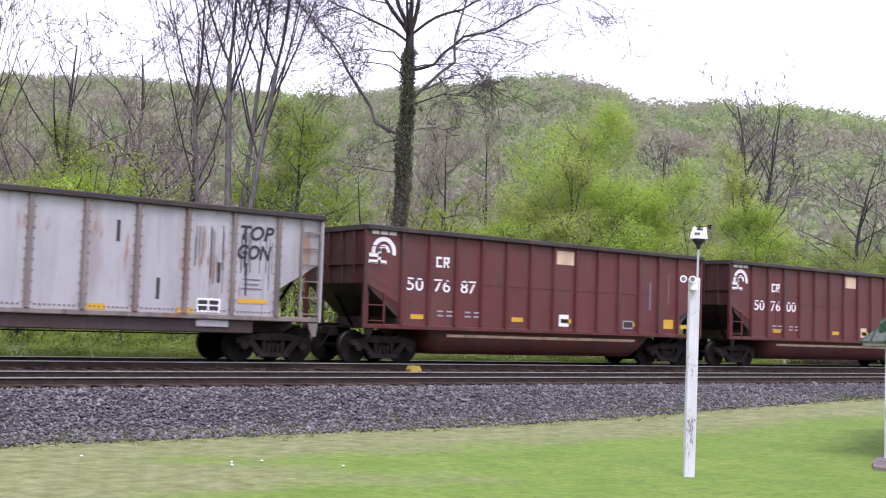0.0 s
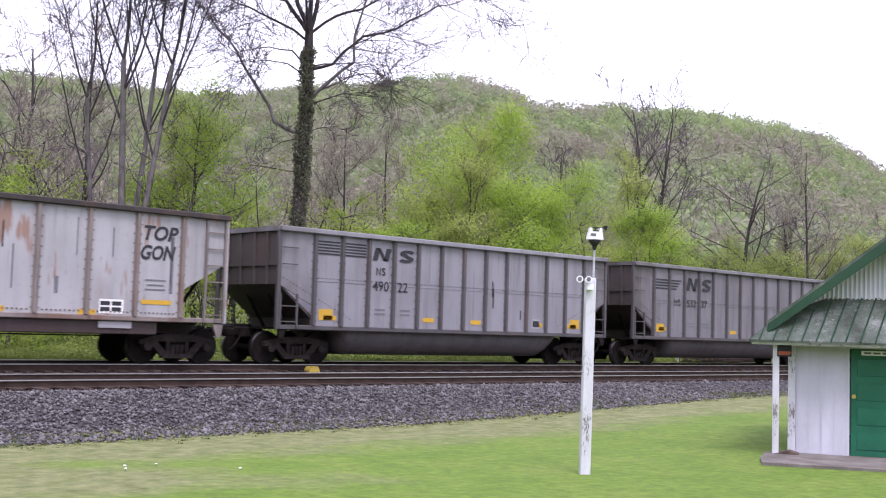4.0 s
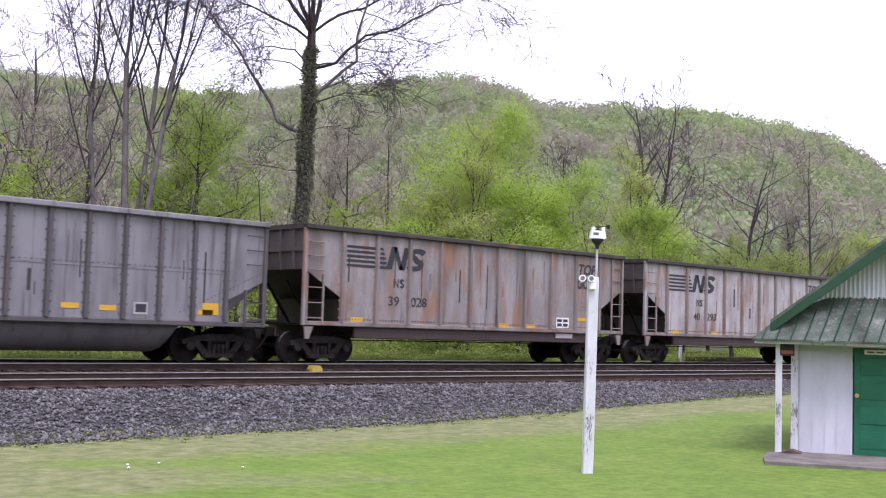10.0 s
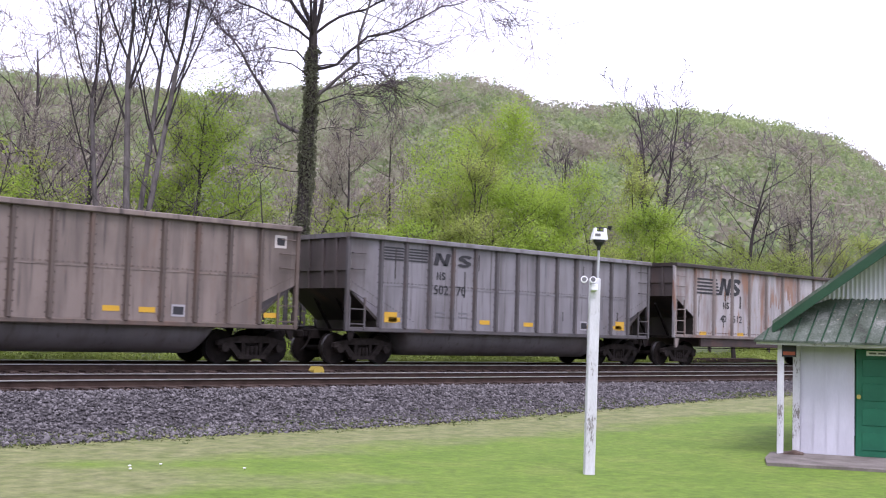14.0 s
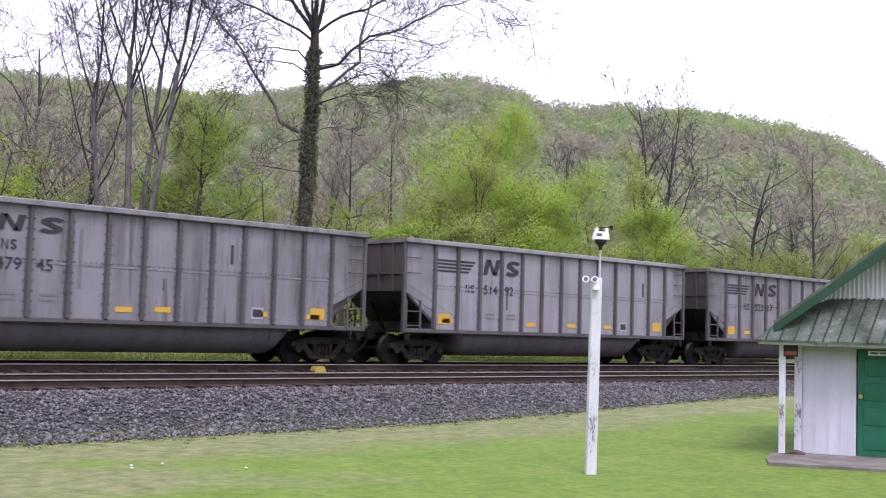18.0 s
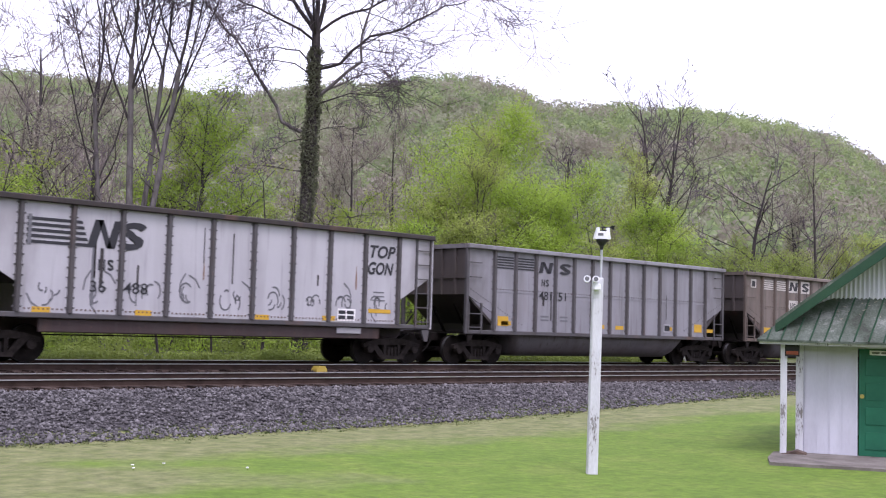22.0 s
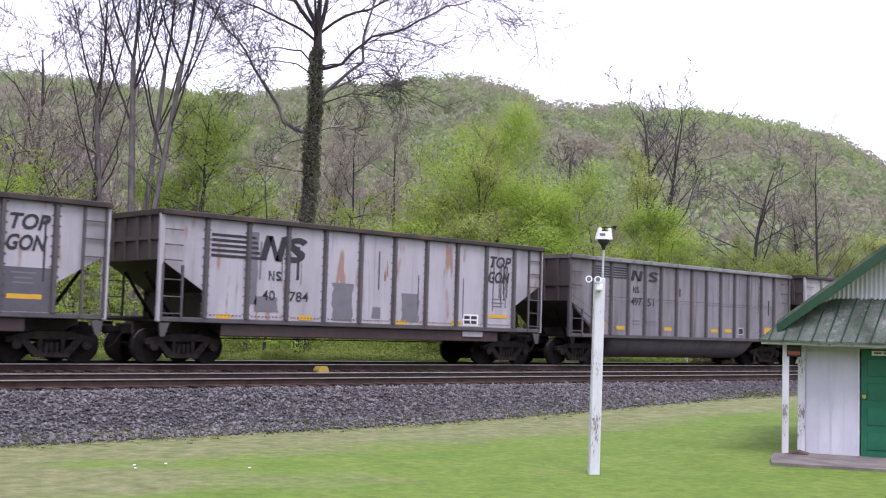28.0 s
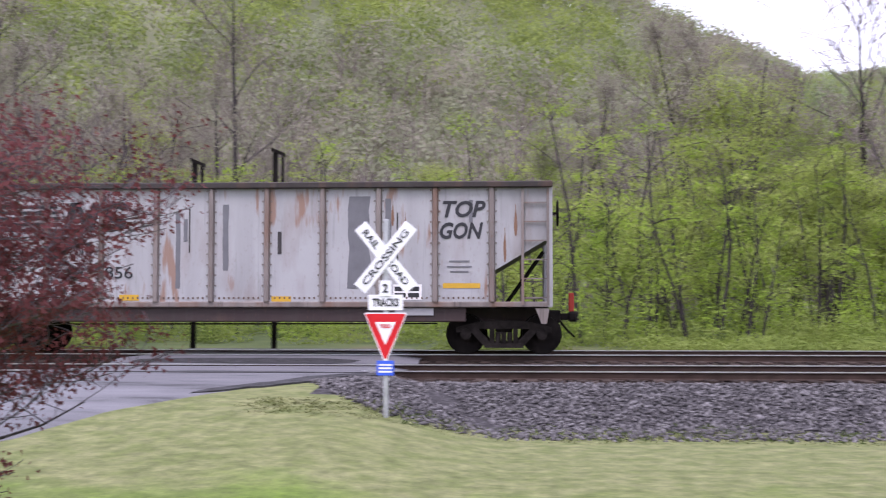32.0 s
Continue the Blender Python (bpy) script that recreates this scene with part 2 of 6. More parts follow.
BLACK = plain("black_paint", (0.02, 0.02, 0.022))
DARK_STEEL = shade("sooty_steel", (0.3, (0.005, 0.0043, 0.004)), (0.7, (0.017, 0.0135, 0.012)), scale=4, bump=0.3, rough=0.75)
TRUCK_STEEL = shade("dusty_truck_steel", (0.3, (0.014, 0.0115, 0.0105)), (0.7, (0.036, 0.03, 0.027)), scale=5, bump=0.3, rough=0.85)
YELLOW = plain("yellow_reflector", (0.56, 0.33, 0.03), 0.6)
FADED_WHITE = plain("faded_white_panel", (0.50, 0.465, 0.43))
DIM_MARK = plain("dusty_label", (0.34, 0.33, 0.34))
YELLOW_BOX = plain("pale_yellow_plastic", (0.40, 0.30, 0.05), 0.7)
WHITE_MARK = plain("white_lettering", (0.80, 0.78, 0.76))
BLACK_MARK = plain("black_lettering", (0.03, 0.03, 0.034))
GREY_MARK = plain("grey_patch_paint", (0.15, 0.148, 0.158))
BRASS = plain("brass", (0.6, 0.45, 0.15), 0.3, 1.0)


def leaves(name, low, high, spread=0.12, lucent=0.5):
    return shade(name, (0.35, low), (0.68, high), scale=0.35, spread=spread, rough=0.7, through_light=lucent)


LEAF_BRIGHT = leaves("bright_spring_leaves", (0.24, 0.355, 0.036), (0.35, 0.475, 0.068))
LEAF_LIGHT = leaves("light_spring_leaves", (0.26, 0.32, 0.065), (0.385, 0.445, 0.11))
LEAF_GREEN = leaves("green_leaves", (0.18, 0.24, 0.045), (0.28, 0.34, 0.08))
LEAF_DARK = leaves("dark_green_leaves", (0.10, 0.145, 0.035), (0.15, 0.20, 0.05))
LEAF_BUD = leaves("brown_buds", (0.24, 0.22, 0.165), (0.33, 0.30, 0.23), 0.05)
# Haze over the hills is put into these three as paler, greyer leaf colour.
HAZED_GREY = leaves("grey_green_buds", (0.24, 0.25, 0.16), (0.33, 0.34, 0.22), 0.05)
HAZED_GREEN = leaves("hill_green_leaves", (0.18, 0.235, 0.11), (0.265, 0.325, 0.155), 0.04)
HAZED_LIGHT = leaves("hill_light_leaves", (0.225, 0.285, 0.115), (0.32, 0.385, 0.165), 0.04)
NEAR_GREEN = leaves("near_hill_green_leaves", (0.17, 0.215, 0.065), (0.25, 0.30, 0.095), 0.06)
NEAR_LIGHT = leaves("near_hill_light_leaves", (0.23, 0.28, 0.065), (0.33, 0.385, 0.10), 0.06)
LEAF_RED = leaves("dark_red_leaves", (0.1, 0.028, 0.03), (0.21, 0.062, 0.06))
LEAF_WEED = leaves("weed_leaves", (0.07, 0.10, 0.03), (0.12, 0.15, 0.05))
LEAF_IVY = leaves("ivy_leaves", (0.10, 0.105, 0.065), (0.18, 0.185, 0.12))

for dull in (DARK_STEEL, TRUCK_STEEL, RAIL, SLEEPER, OILY_STONE, BALLAST, STONE):
    dull.node_tree.nodes["Principled BSDF"].inputs["Specular IOR Level"].default_value = 0.08


# ---- mesh helpers ----
class Shape:
    """Collects corners and faces for one mesh."""

    def __init__(self):
        self.v, self.f, self.m = [], [], []

    def add(self, verts, faces, mat=0):
        k = len(self.v)
        self.v += [tuple(p) for p in verts]
        self.f += [tuple(i + k for i in f) for f in faces]
        self.m += [mat] * len(faces)
        return self

    def box(self, x0, y0, z0, x1, y1, z1, mat=0, chamfer=0.0):
        if not chamfer:
            return self.add([(x, y, z) for z in (z0, z1) for y in (y0, y1) for x in (x0, x1)],
                            [(0, 2, 3, 1), (4, 5, 7, 6), (0, 1, 5, 4), (2, 6, 7, 3), (0, 4, 6, 2), (1, 3, 7, 5)], mat)
        bm = bmesh.new()
        bmesh.ops.create_cube(bm, size=1)
        bmesh.ops.scale(bm, verts=bm.verts, vec=(x1 - x0, y1 - y0, z1 - z0))
        bmesh.ops.translate(bm, verts=bm.verts, vec=((x0 + x1) / 2, (y0 + y1) / 2, (z0 + z1) / 2))
        bmesh.ops.bevel(bm, geom=bm.edges[:], offset=chamfer, segments=1, affect="EDGES")
        bm.verts.index_update()
        self.add([v.co[:] for v in bm.verts], [[v.index for v in f.verts] for f in bm.faces], mat)
        bm.free()
        return self

    def tube(self, points, radii, sides=6, mat=0, cap=True):
        pts = [Vector(p) for p in points]
        rings, side = [], None
        for i, p in enumerate(pts):
            way = (pts[min(i + 1, len(pts) - 1)] - pts[max(i - 1, 0)]).normalized()
            if side is None:
                side = way.orthogonal().normalized()
            side = (side - way * side.dot(way)).normalized()
            other = way.cross(side)
            rings += [p + (side * math.cos(a) + other * math.sin(a)) * radii[i] for a in (2 * math.pi * j / sides for j in range(sides))]
        faces = [(i * sides + j, i * sides + (j + 1) % sides, (i + 1) * sides + (j + 1) % sides, (i + 1) * sides + j)
                 for i in range(len(pts) - 1) for j in range(sides)]
        if cap:
            faces += [tuple(range(sides))[::-1], tuple((len(pts) - 1) * sides + j for j in range(sides))]
        return self.add(rings, faces, mat)

    def cyl(self, a, b, r, sides=12, mat=0, r2=None):
        return self.tube([a, b], [r, r if r2 is None else r2], sides, mat)

    def prism(self, outline, axis, low, high, mat=0):
        """A flat outline (pairs) pushed along x, y or z."""
        put = {"x": lambda a, b, c: (c, a, b), "y": lambda a, b, c: (a, c, b), "z": lambda a, b, c: (a, b, c)}[axis]
        n = len(outline)
        verts = [put(a, b, low) for a, b in outline] + [put(a, b, high) for a, b in outline]
        return self.add(verts, [tuple(range(n)), tuple(range(2 * n - 1, n - 1, -1))] + [(i, i + n, (i + 1) % n + n, (i + 1) % n) for i in range(n)], mat)

    def mesh(self, name, *mats, smooth=False):
        me = bpy.data.meshes.new(name)
        me.from_pydata(self.v, [], self.f)
        for m in mats:
            me.materials.append(m)
        if any(self.m):
            me.polygons.foreach_set("material_index", self.m)
        if smooth:
            me.polygons.foreach_set("use_smooth", [True] * len(self.f))
        bm = bmesh.new()
        bm.from_mesh(me)
        if len(bm.faces) < 20000:
            bmesh.ops.recalc_face_normals(bm, faces=bm.faces)
        bm.to_mesh(me)
        bm.free()
        return me


def soup(name, verts, tri, mat):
    """A large mesh from arrays of corners and triangles."""
    me = bpy.data.meshes.new(name)
    verts, tri = np.asarray(verts, np.float32), np.asarray(tri, np.int32)
    me.vertices.add(len(verts))
    me.vertices.foreach_set("co", verts.ravel())
    me.loops.add(tri.size)
    me.loops.foreach_set("vertex_index", tri.ravel())
    me.polygons.add(len(tri))
    me.polygons.foreach_set("loop_start", np.arange(0, tri.size, tri.shape[1], dtype=np.int32))
    me.materials.append(mat)
    me.update(calc_edges=True)
    return me


def soup_of(shape, name, mat):
    """A mesh of a large Shape of tubes, without the sorting of its faces."""
    me = bpy.data.meshes.new(name)
    me.from_pydata(shape.v, [], shape.f)
    me.materials.append(mat)
    return me


def part(name, data, parent, label="", at=None):
    """Links a mesh as one object under a thing or a part."""
    ob = new(name, data)
    ob.parent = parent
    if at is not None:
        ob.matrix_basis = at
    return tagged(ob, label) if label else ob


def thing(name, label, category, at=None, group="", kind=""):
    ob = new(name)
    ob.empty_display_size = 0.2
    if at is not None:
        ob.matrix_basis = at
    return tagged(ob, label, category, group, kind)


def solid(name, data, label, category="", at=None, group="", kind=""):
    ob = new(name, data)
    if at is not None:
        ob.matrix_basis = at
    return tagged(ob, label, category, group, kind)


WORDS = {}


def lettering(text, height, mat, width=None, lean=0.0, bold=0.028):
    """A thin mesh of the words, centred, standing upright in the xz plane and facing -y."""
    k = (text, height, mat.name, width, lean)
    if k not in WORDS:
        c = bpy.data.curves.new("lettering", "FONT")
        c.body, c.size, c.extrude, c.align_x, c.align_y, c.shear, c.offset = text, 1.0, 0.004, "CENTER", "CENTER", lean, bold
        c.resolution_u = 3
        tmp = bpy.data.objects.new("lettering", c)
        scene.collection.objects.link(tmp)
        bpy.context.view_layer.update()
        me = bpy.data.meshes.new_from_object(tmp.evaluated_get(bpy.context.evaluated_depsgraph_get()))
        bpy.data.objects.remove(tmp)
        xs, ys = [v.co.x for v in me.vertices], [v.co.y for v in me.vertices]
        sy = height / (max(ys) - min(ys))
        sx = width / (max(xs) - min(xs)) if width else sy
        mx, my = (max(xs) + min(xs)) / 2, (max(ys) + min(ys)) / 2
        for v in me.vertices:
            v.co = ((v.co.x - mx) * sx, -v.co.z, (v.co.y - my) * sy)
        me.materials.clear()
        me.materials.append(mat)
        WORDS[k] = me
    return WORDS[k]


def ease(a, b, x):
    t = min(1.0, max(0.0, (x - a) / (b - a)))
    return t * t * (3 - 2 * t)


def between(x, xs, ys):
    return float(np.interp(x, xs, ys))


# ---- the lie of the land ----
NEAR_Y, FAR_Y = 24.15, 28.35            # middle lines of the two tracks
NEAR_TOP, FAR_TOP = 0.762, 0.925          # rail heads
ROAD_X0, ROAD_X1 = -9.3, -2.0          # level crossing
SKY_AZ = (-180, -120, -60, -30, -15, -1, 6.2, 8.8, 11.3, 13.6, 17.4, 22, 25, 32, 38, 44, 46, 47.6, 51, 56, 59.5, 62, 64, 70, 90, 130, 180)
SKY_EL = (6, 7, 15, 19, 18, 15.6, 12.7, 11.4, 10.2, 9.1, 9.3, 9.7, 9.6, 9.4, 10.1, 10.6, 10.2, 9.4, 9.4, 9.1, 8.5, 7.8, 6.5, 5, 5, 5, 6)
RIDGE_AZ = (-180, -60, -10, 7, 13, 16, 33, 37, 46, 60, 75, 180)
RIDGE_R = (600, 420, 330, 330, 380, 800, 800, 620, 600, 700, 800, 600)


def toe(x):
    return min(21.5, 18.4 + 0.05 * max(0.0, x - 5)) - 0.7 * (1 - ease(-3, 1, x))


def ground_z(x, y):
    """Height of the ground: lawn, ballast bank, the wood's floor and the hills."""
    az, r = math.degrees(math.atan2(x, y)), math.hypot(x, y)
    R = between(az, RIDGE_AZ, RIDGE_R)
    top = R * math.tan(radians(between(az, SKY_AZ, SKY_EL)))
    hill = top * ease(90, R, r) if y > 30 or r > 90 else 0.0
    lawn = 0.3 * ease(15, 32, x)
    bank = 0.535 - 0.02 * ease(22.3, 22.8, y) + 0.19 * ease(26.0, 27.2, y)
    if y < 31:
        z = lawn + (bank - lawn) * ease(toe(x), 22.4, y) if y > toe(x) else lawn
        on = ease(ROAD_X0 - 3.5, ROAD_X0 - 0.5, x) * (1 - ease(ROAD_X1 - 0.6, ROAD_X1 + 2.2, x))
        z = max(z, on * (0.68 * ease(9, 21.5, y)))
    else:
        z = 0.76 + 0.12 * ease(31, 36, y) + 0.9 * ease(36, 80, y)
    return z + hill


# ---- ground sheet ----
def spaced(edges):
    out = []
    for a, b, step in edges:
        out += list(np.arange(a, b, step))
    return out + [edges[-1][1]]


gx = spaced([(-1400, -300, 50), (-300, -60, 15), (-60, -16, 2.0), (-16, 45, 0.8), (45, 120, 4), (120, 400, 15), (400, 1400, 50)])
gy = spaced([(-1200, -200, 60), (-200, -20, 15), (-20, 8, 2), (8, 34, 0.4), (34, 100, 4), (100, 420, 14), (420, 1300, 40)])


def build_ground():
    verts = [(x, y, ground_z(x, y)) for y in gy for x in gx]
    n = len(gx)
    faces, mats = [], []
    for j in range(len(gy) - 1):
        for i in range(n - 1):
            x, y = (gx[i] + gx[i + 1]) / 2, (gy[j] + gy[j + 1]) / 2
            faces.append((j * n + i, j * n + i + 1, (j + 1) * n + i + 1, (j + 1) * n + i))
            wob = 0.35 * noise.noise((x * 0.7, y * 0.7, 0))
            if math.hypot(x, y) > 110:
                mats.append(3)
            elif y > 32.0 + wob:
                mats.append(2)
            elif y > 22.7:
                mats.append(4)
            elif y > toe(x) + 0.25 + wob and not x < between(y, (17.4, 18.2, 20.8, 21.6, 23.7), (-1.9, -2.5, -3.6, -3.2, -1.9)):
                mats.append(1)
            else:
                mats.append(0)
    me = bpy.data.meshes.new("ground")
    me.from_pydata(verts, [], faces)
    for m in (GRASS, BALLAST, BRUSH_GROUND, HILL_GROUND, OILY_STONE):
        me.materials.append(m)
    me.polygons.foreach_set("material_index", mats)
    me.polygons.foreach_set("use_smooth", [True] * len(faces))
    return solid("ground", me, "mown lawn, grey ballast bank, brushy wood floor and hillsides", kind="structure")


build_ground()

# ---- road over the level crossing ----
ROAD_LINE = [(-5.6, 31.4), (-5.6, 26), (-5.9, 23.5), (-6.9, 21.6), (-8.4, 18.9), (-9.8, 16.0), (-13.6, 9.5), (-20, 1), (-34, -12)]


def build_road():
    s = Shape()
    pts = []
    for (x0, y0), (x1, y1) in zip(ROAD_LINE, ROAD_LINE[1:]):
        k = max(1, int(math.hypot(x1 - x0, y1 - y0) / 0.8))
        pts += [(x0 + (x1 - x0) * i / k, y0 + (y1 - y0) * i / k) for i in range(k)]
    pts.append(ROAD_LINE[-1])
    half, cols = 3.6, 12
    for i, (x, y) in enumerate(pts):
        a, b = pts[max(0, i - 1)], pts[min(len(pts) - 1, i + 1)]
        w = Vector((b[0] - a[0], b[1] - a[1])).normalized()
        side = Vector((-w.y, w.x))
        for j in range(cols + 1):
            f = (j / cols * 2 - 1)
            edge = 0.16 * noise.noise((x * 1.3, y * 1.3, f * 3)) if abs(f) > 0.95 else 0
            p = Vector((x, y)) + side * (half * f + edge)
            z = max(ground_z(p.x, p.y) + 0.02, between(p.y, (9, 16, 21.5, 26, 27, 30, 34), (0.06, 0.44, 0.72, 0.755, 0.875, 0.91, 0.86)) if 9 < p.y < 34 else 0)
            s.v.append((p.x, p.y, z - (0.07 if abs(f) == 1 else 0)))
    c = cols + 1
    s.f = [(i * c + j, i * c + j + 1, (i + 1) * c + j + 1, (i + 1) * c + j) for i in range(len(pts) - 1) for j in range(cols)]
    s.m = [0] * len(s.f)
    return solid("road", s.mesh("road", ASPHALT, smooth=True), "worn grey asphalt road over the level crossing", kind="structure")


build_road()


def build_road_patches():
    """Dark patches of newer asphalt along the broken edge of the road and beside the rails."""
    rng = R(83)
    for x, y, long, wide, turn in ((-3.7, 20.9, 1.5, 0.34, 62), (-4.5, 19.7, 1.1, 0.2, 58), (-2.9, 22.0, 1.0, 0.3, 40), (-5.6, 22.75, 3.2, 0.16, 0), (-5.7, 26.2, 3.0, 0.5, 0)):
        s, n = Shape(), 12
        edge = [(long * math.cos(2 * math.pi * k / n) * rng.uniform(0.75, 1.1), wide * math.sin(2 * math.pi * k / n) * rng.uniform(0.6, 1.2)) for k in range(n)]
        a, top = radians(turn), []
        for u, v in edge:
            px, py = x + u * math.cos(a) - v * math.sin(a), y + u * math.sin(a) + v * math.cos(a)
            road = between(py, (9, 16, 21.5, 26, 27, 30, 34), (0.06, 0.44, 0.72, 0.755, 0.875, 0.91, 0.86))
            top.append((px, py, max(ground_z(px, py) + 0.02, road) + 0.012))
        s.add(top + [(px, py, z - 0.06) for px, py, z in top], [tuple(range(n))] + [(k, (k + 1) % n, (k + 1) % n + n, k + n) for k in range(n)])
        solid("asphalt_patch", s.mesh("asphalt_patch", FRESH_ASPHALT), "dark patch of newer asphalt on the road", "asphalt patch", group="road patches")


build_road_patches()


# ---- tracks ----
def rail_mesh(length):
    s = Shape()
    s.prism([(-0.075, 0), (0.075, 0), (0.07, 0.02), (0.012, 0.035), (0.012, 0.13), (0.036, 0.14), (0.036, 0.168), (-0.036, 0.168), (-0.036, 0.14), (-0.012, 0.13), (-0.012, 0.035), (-0.07, 0.02)], "x", 0, length)
    s.box(0, -0.0385, 0.152, length, 0.0385, 0.173, 1)
    return s.mesh("rail", RAIL, RAIL_TOP)


SLEEPER_MESH = Shape().box(-0.115, -1.3, -0.17, 0.115, 1.3, 0.0, chamfer=0.012).mesh("sleeper", SLEEPER)
RAIL_MESH = rail_mesh(240.0)


def build_track(y, top, tilt, label, s0, s1):
    tr = thing("railway_track", label, "railway track", pose(0, y, top - 0.173), "railway tracks", "structure")
    for side in (-0.75, 0.75):
        part("rail", RAIL_MESH, tr, "brown steel rail with a polished head", pose(-110, side, tilt * side))
    x = s0
    while x < s1:
        if not (ROAD_X0 + 0.4 < x < ROAD_X1 - 0.3):
            part("sleeper", SLEEPER_MESH, tr, at=pose(x + random.uniform(-0.03, 0.03), random.uniform(-0.07, 0.07), random.uniform(-0.012, 0.0), 0, 0, random.uniform(-1, 1)))
        x += 0.5
    return tr


def build_stones():
    """Loose ballast stones on the bank and between the tracks."""
    npr = np.random.RandomState(5)
    x = np.concatenate((npr.uniform(-4, 30, 52000), npr.uniform(30, 60, 12000), npr.uniform(-3, 45, 16000)))
    y = np.concatenate((npr.uniform(17.3, 22.75, 64000), npr.uniform(22.6, 29.8, 16000)))
    ok = np.array([b > toe(a) - 0.8 + 1.9 * (c ** 2) and not a < between(b, (17.4, 18.2, 20.8, 21.6, 23.7), (-1.9, -2.5, -3.6, -3.2, -1.9)) for a, b, c in zip(x, y, npr.uniform(-0.4, 1.0, len(x)))])
    x, y = x[ok], y[ok]
    n = len(x)
    z = np.array([ground_z(a, b) for a, b in zip(x, y)]) + npr.uniform(-0.015, 0.04, n)
    z += np.where(y > 22.3, -0.01, 0)
    c = np.array([(1, 0, 0), (0, 1, 0), (-1, 0, 0), (0, -1, 0), (0.2, 0.1, 1), (0, 0, -1)], float)
    size = npr.uniform(0.018, 0.05, (n, 1, 1)) * np.where(npr.uniform(0, 1, (n, 1, 1)) > 0.93, 1.6, 1.0)
    v = c[None] * size * npr.uniform(0.5, 1.45, (n, 6, 3)) * npr.uniform(0.65, 1.35, (n, 1, 3)) + npr.normal(0, 0.006, (n, 6, 3))
    a = npr.uniform(0, 6.283, n)
    ca, sa = np.cos(a)[:, None], np.sin(a)[:, None]
    v = np.stack((v[..., 0] * ca - v[..., 1] * sa + x[:, None], v[..., 0] * sa + v[..., 1] * ca + y[:, None], v[..., 2] * 0.7 + z[:, None]), 2)
    t = np.array([(0, 1, 4), (1, 2, 4), (2, 3, 4), (3, 0, 4), (1, 0, 5), (2, 1, 5), (3, 2, 5), (0, 3, 5)])
    f = (np.arange(n) * 6)[:, None, None] + t[None]
    clean = f[y < 22.62]
    solid("ballast_stones", soup("ballast_stones", v.reshape(-1, 3), clean.reshape(-1, 3), STONE), "loose grey crushed ballast stones on the bank", "gravel", kind="stuff")
    solid("ballast_stones", soup("ballast_stones", v.reshape(-1, 3), f[y >= 22.62].reshape(-1, 3), OILY_STONE), "dark oily ballast stones between the rails", "gravel", kind="stuff")


def build_grass():
    """Blades of the lawn in small tufts along its ragged edge with the ballast."""
    npr = np.random.RandomState(8)
    tufts = 20000
    tx, ty = npr.uniform(-4, 36, tufts), npr.uniform(16.6, 20.8, tufts)
    keep = np.array([toe(a) - 0.9 - 0.5 * c < b < toe(a) + 0.75 - 1.2 * c * c and not (a < -1.0 and a < -2.7 - 0.56 * (22.3 - b)) for a, b, c in zip(tx, ty, npr.normal(0, 0.5, tufts))])
    tx, ty = tx[keep], ty[keep]
    tz = np.array([ground_z(a, b) for a, b in zip(tx, ty)])
    rough = np.array([noise.noise((a * 0.8, b * 0.8, 5.0)) for a, b in zip(tx, ty)])
    edge = np.array([b - toe(a) for a, b in zip(tx, ty)])
    tall = (1 + 0.8 * np.clip(rough * 2, 0, 1)) * np.where(edge > -0.5, 1.7, 1.0)
    per = 6
    x = (tx[:, None] + npr.normal(0, 0.05, (len(tx), per))).ravel()
    y = (ty[:, None] + npr.normal(0, 0.05, (len(tx), per))).ravel()
    z, k = np.repeat(tz, per), np.repeat(tall, per)
    n = len(x)
    h = npr.uniform(0.006, 0.016, n) * k
    a, b = npr.uniform(0, 6.283, n), npr.uniform(0, 6.283, n)
    w, far = npr.uniform(0.008, 0.016, n), npr.uniform(0.03, 0.06, n)
    v = np.empty((n, 3, 3))
    v[:, 0] = np.stack((x - np.cos(a) * w, y - np.sin(a) * w, z - 0.002), 1)
    v[:, 1] = np.stack((x + np.cos(a) * w, y + np.sin(a) * w, z - 0.002), 1)
    v[:, 2] = np.stack((x + np.cos(b) * far, y + np.sin(b) * far, z + h), 1)
    solid("grass", soup("grass", v.reshape(-1, 3), np.arange(n * 3).reshape(-1, 3), LAWN_BLADE), "short mown green and pale dry grass of the lawn", "grass", kind="stuff")


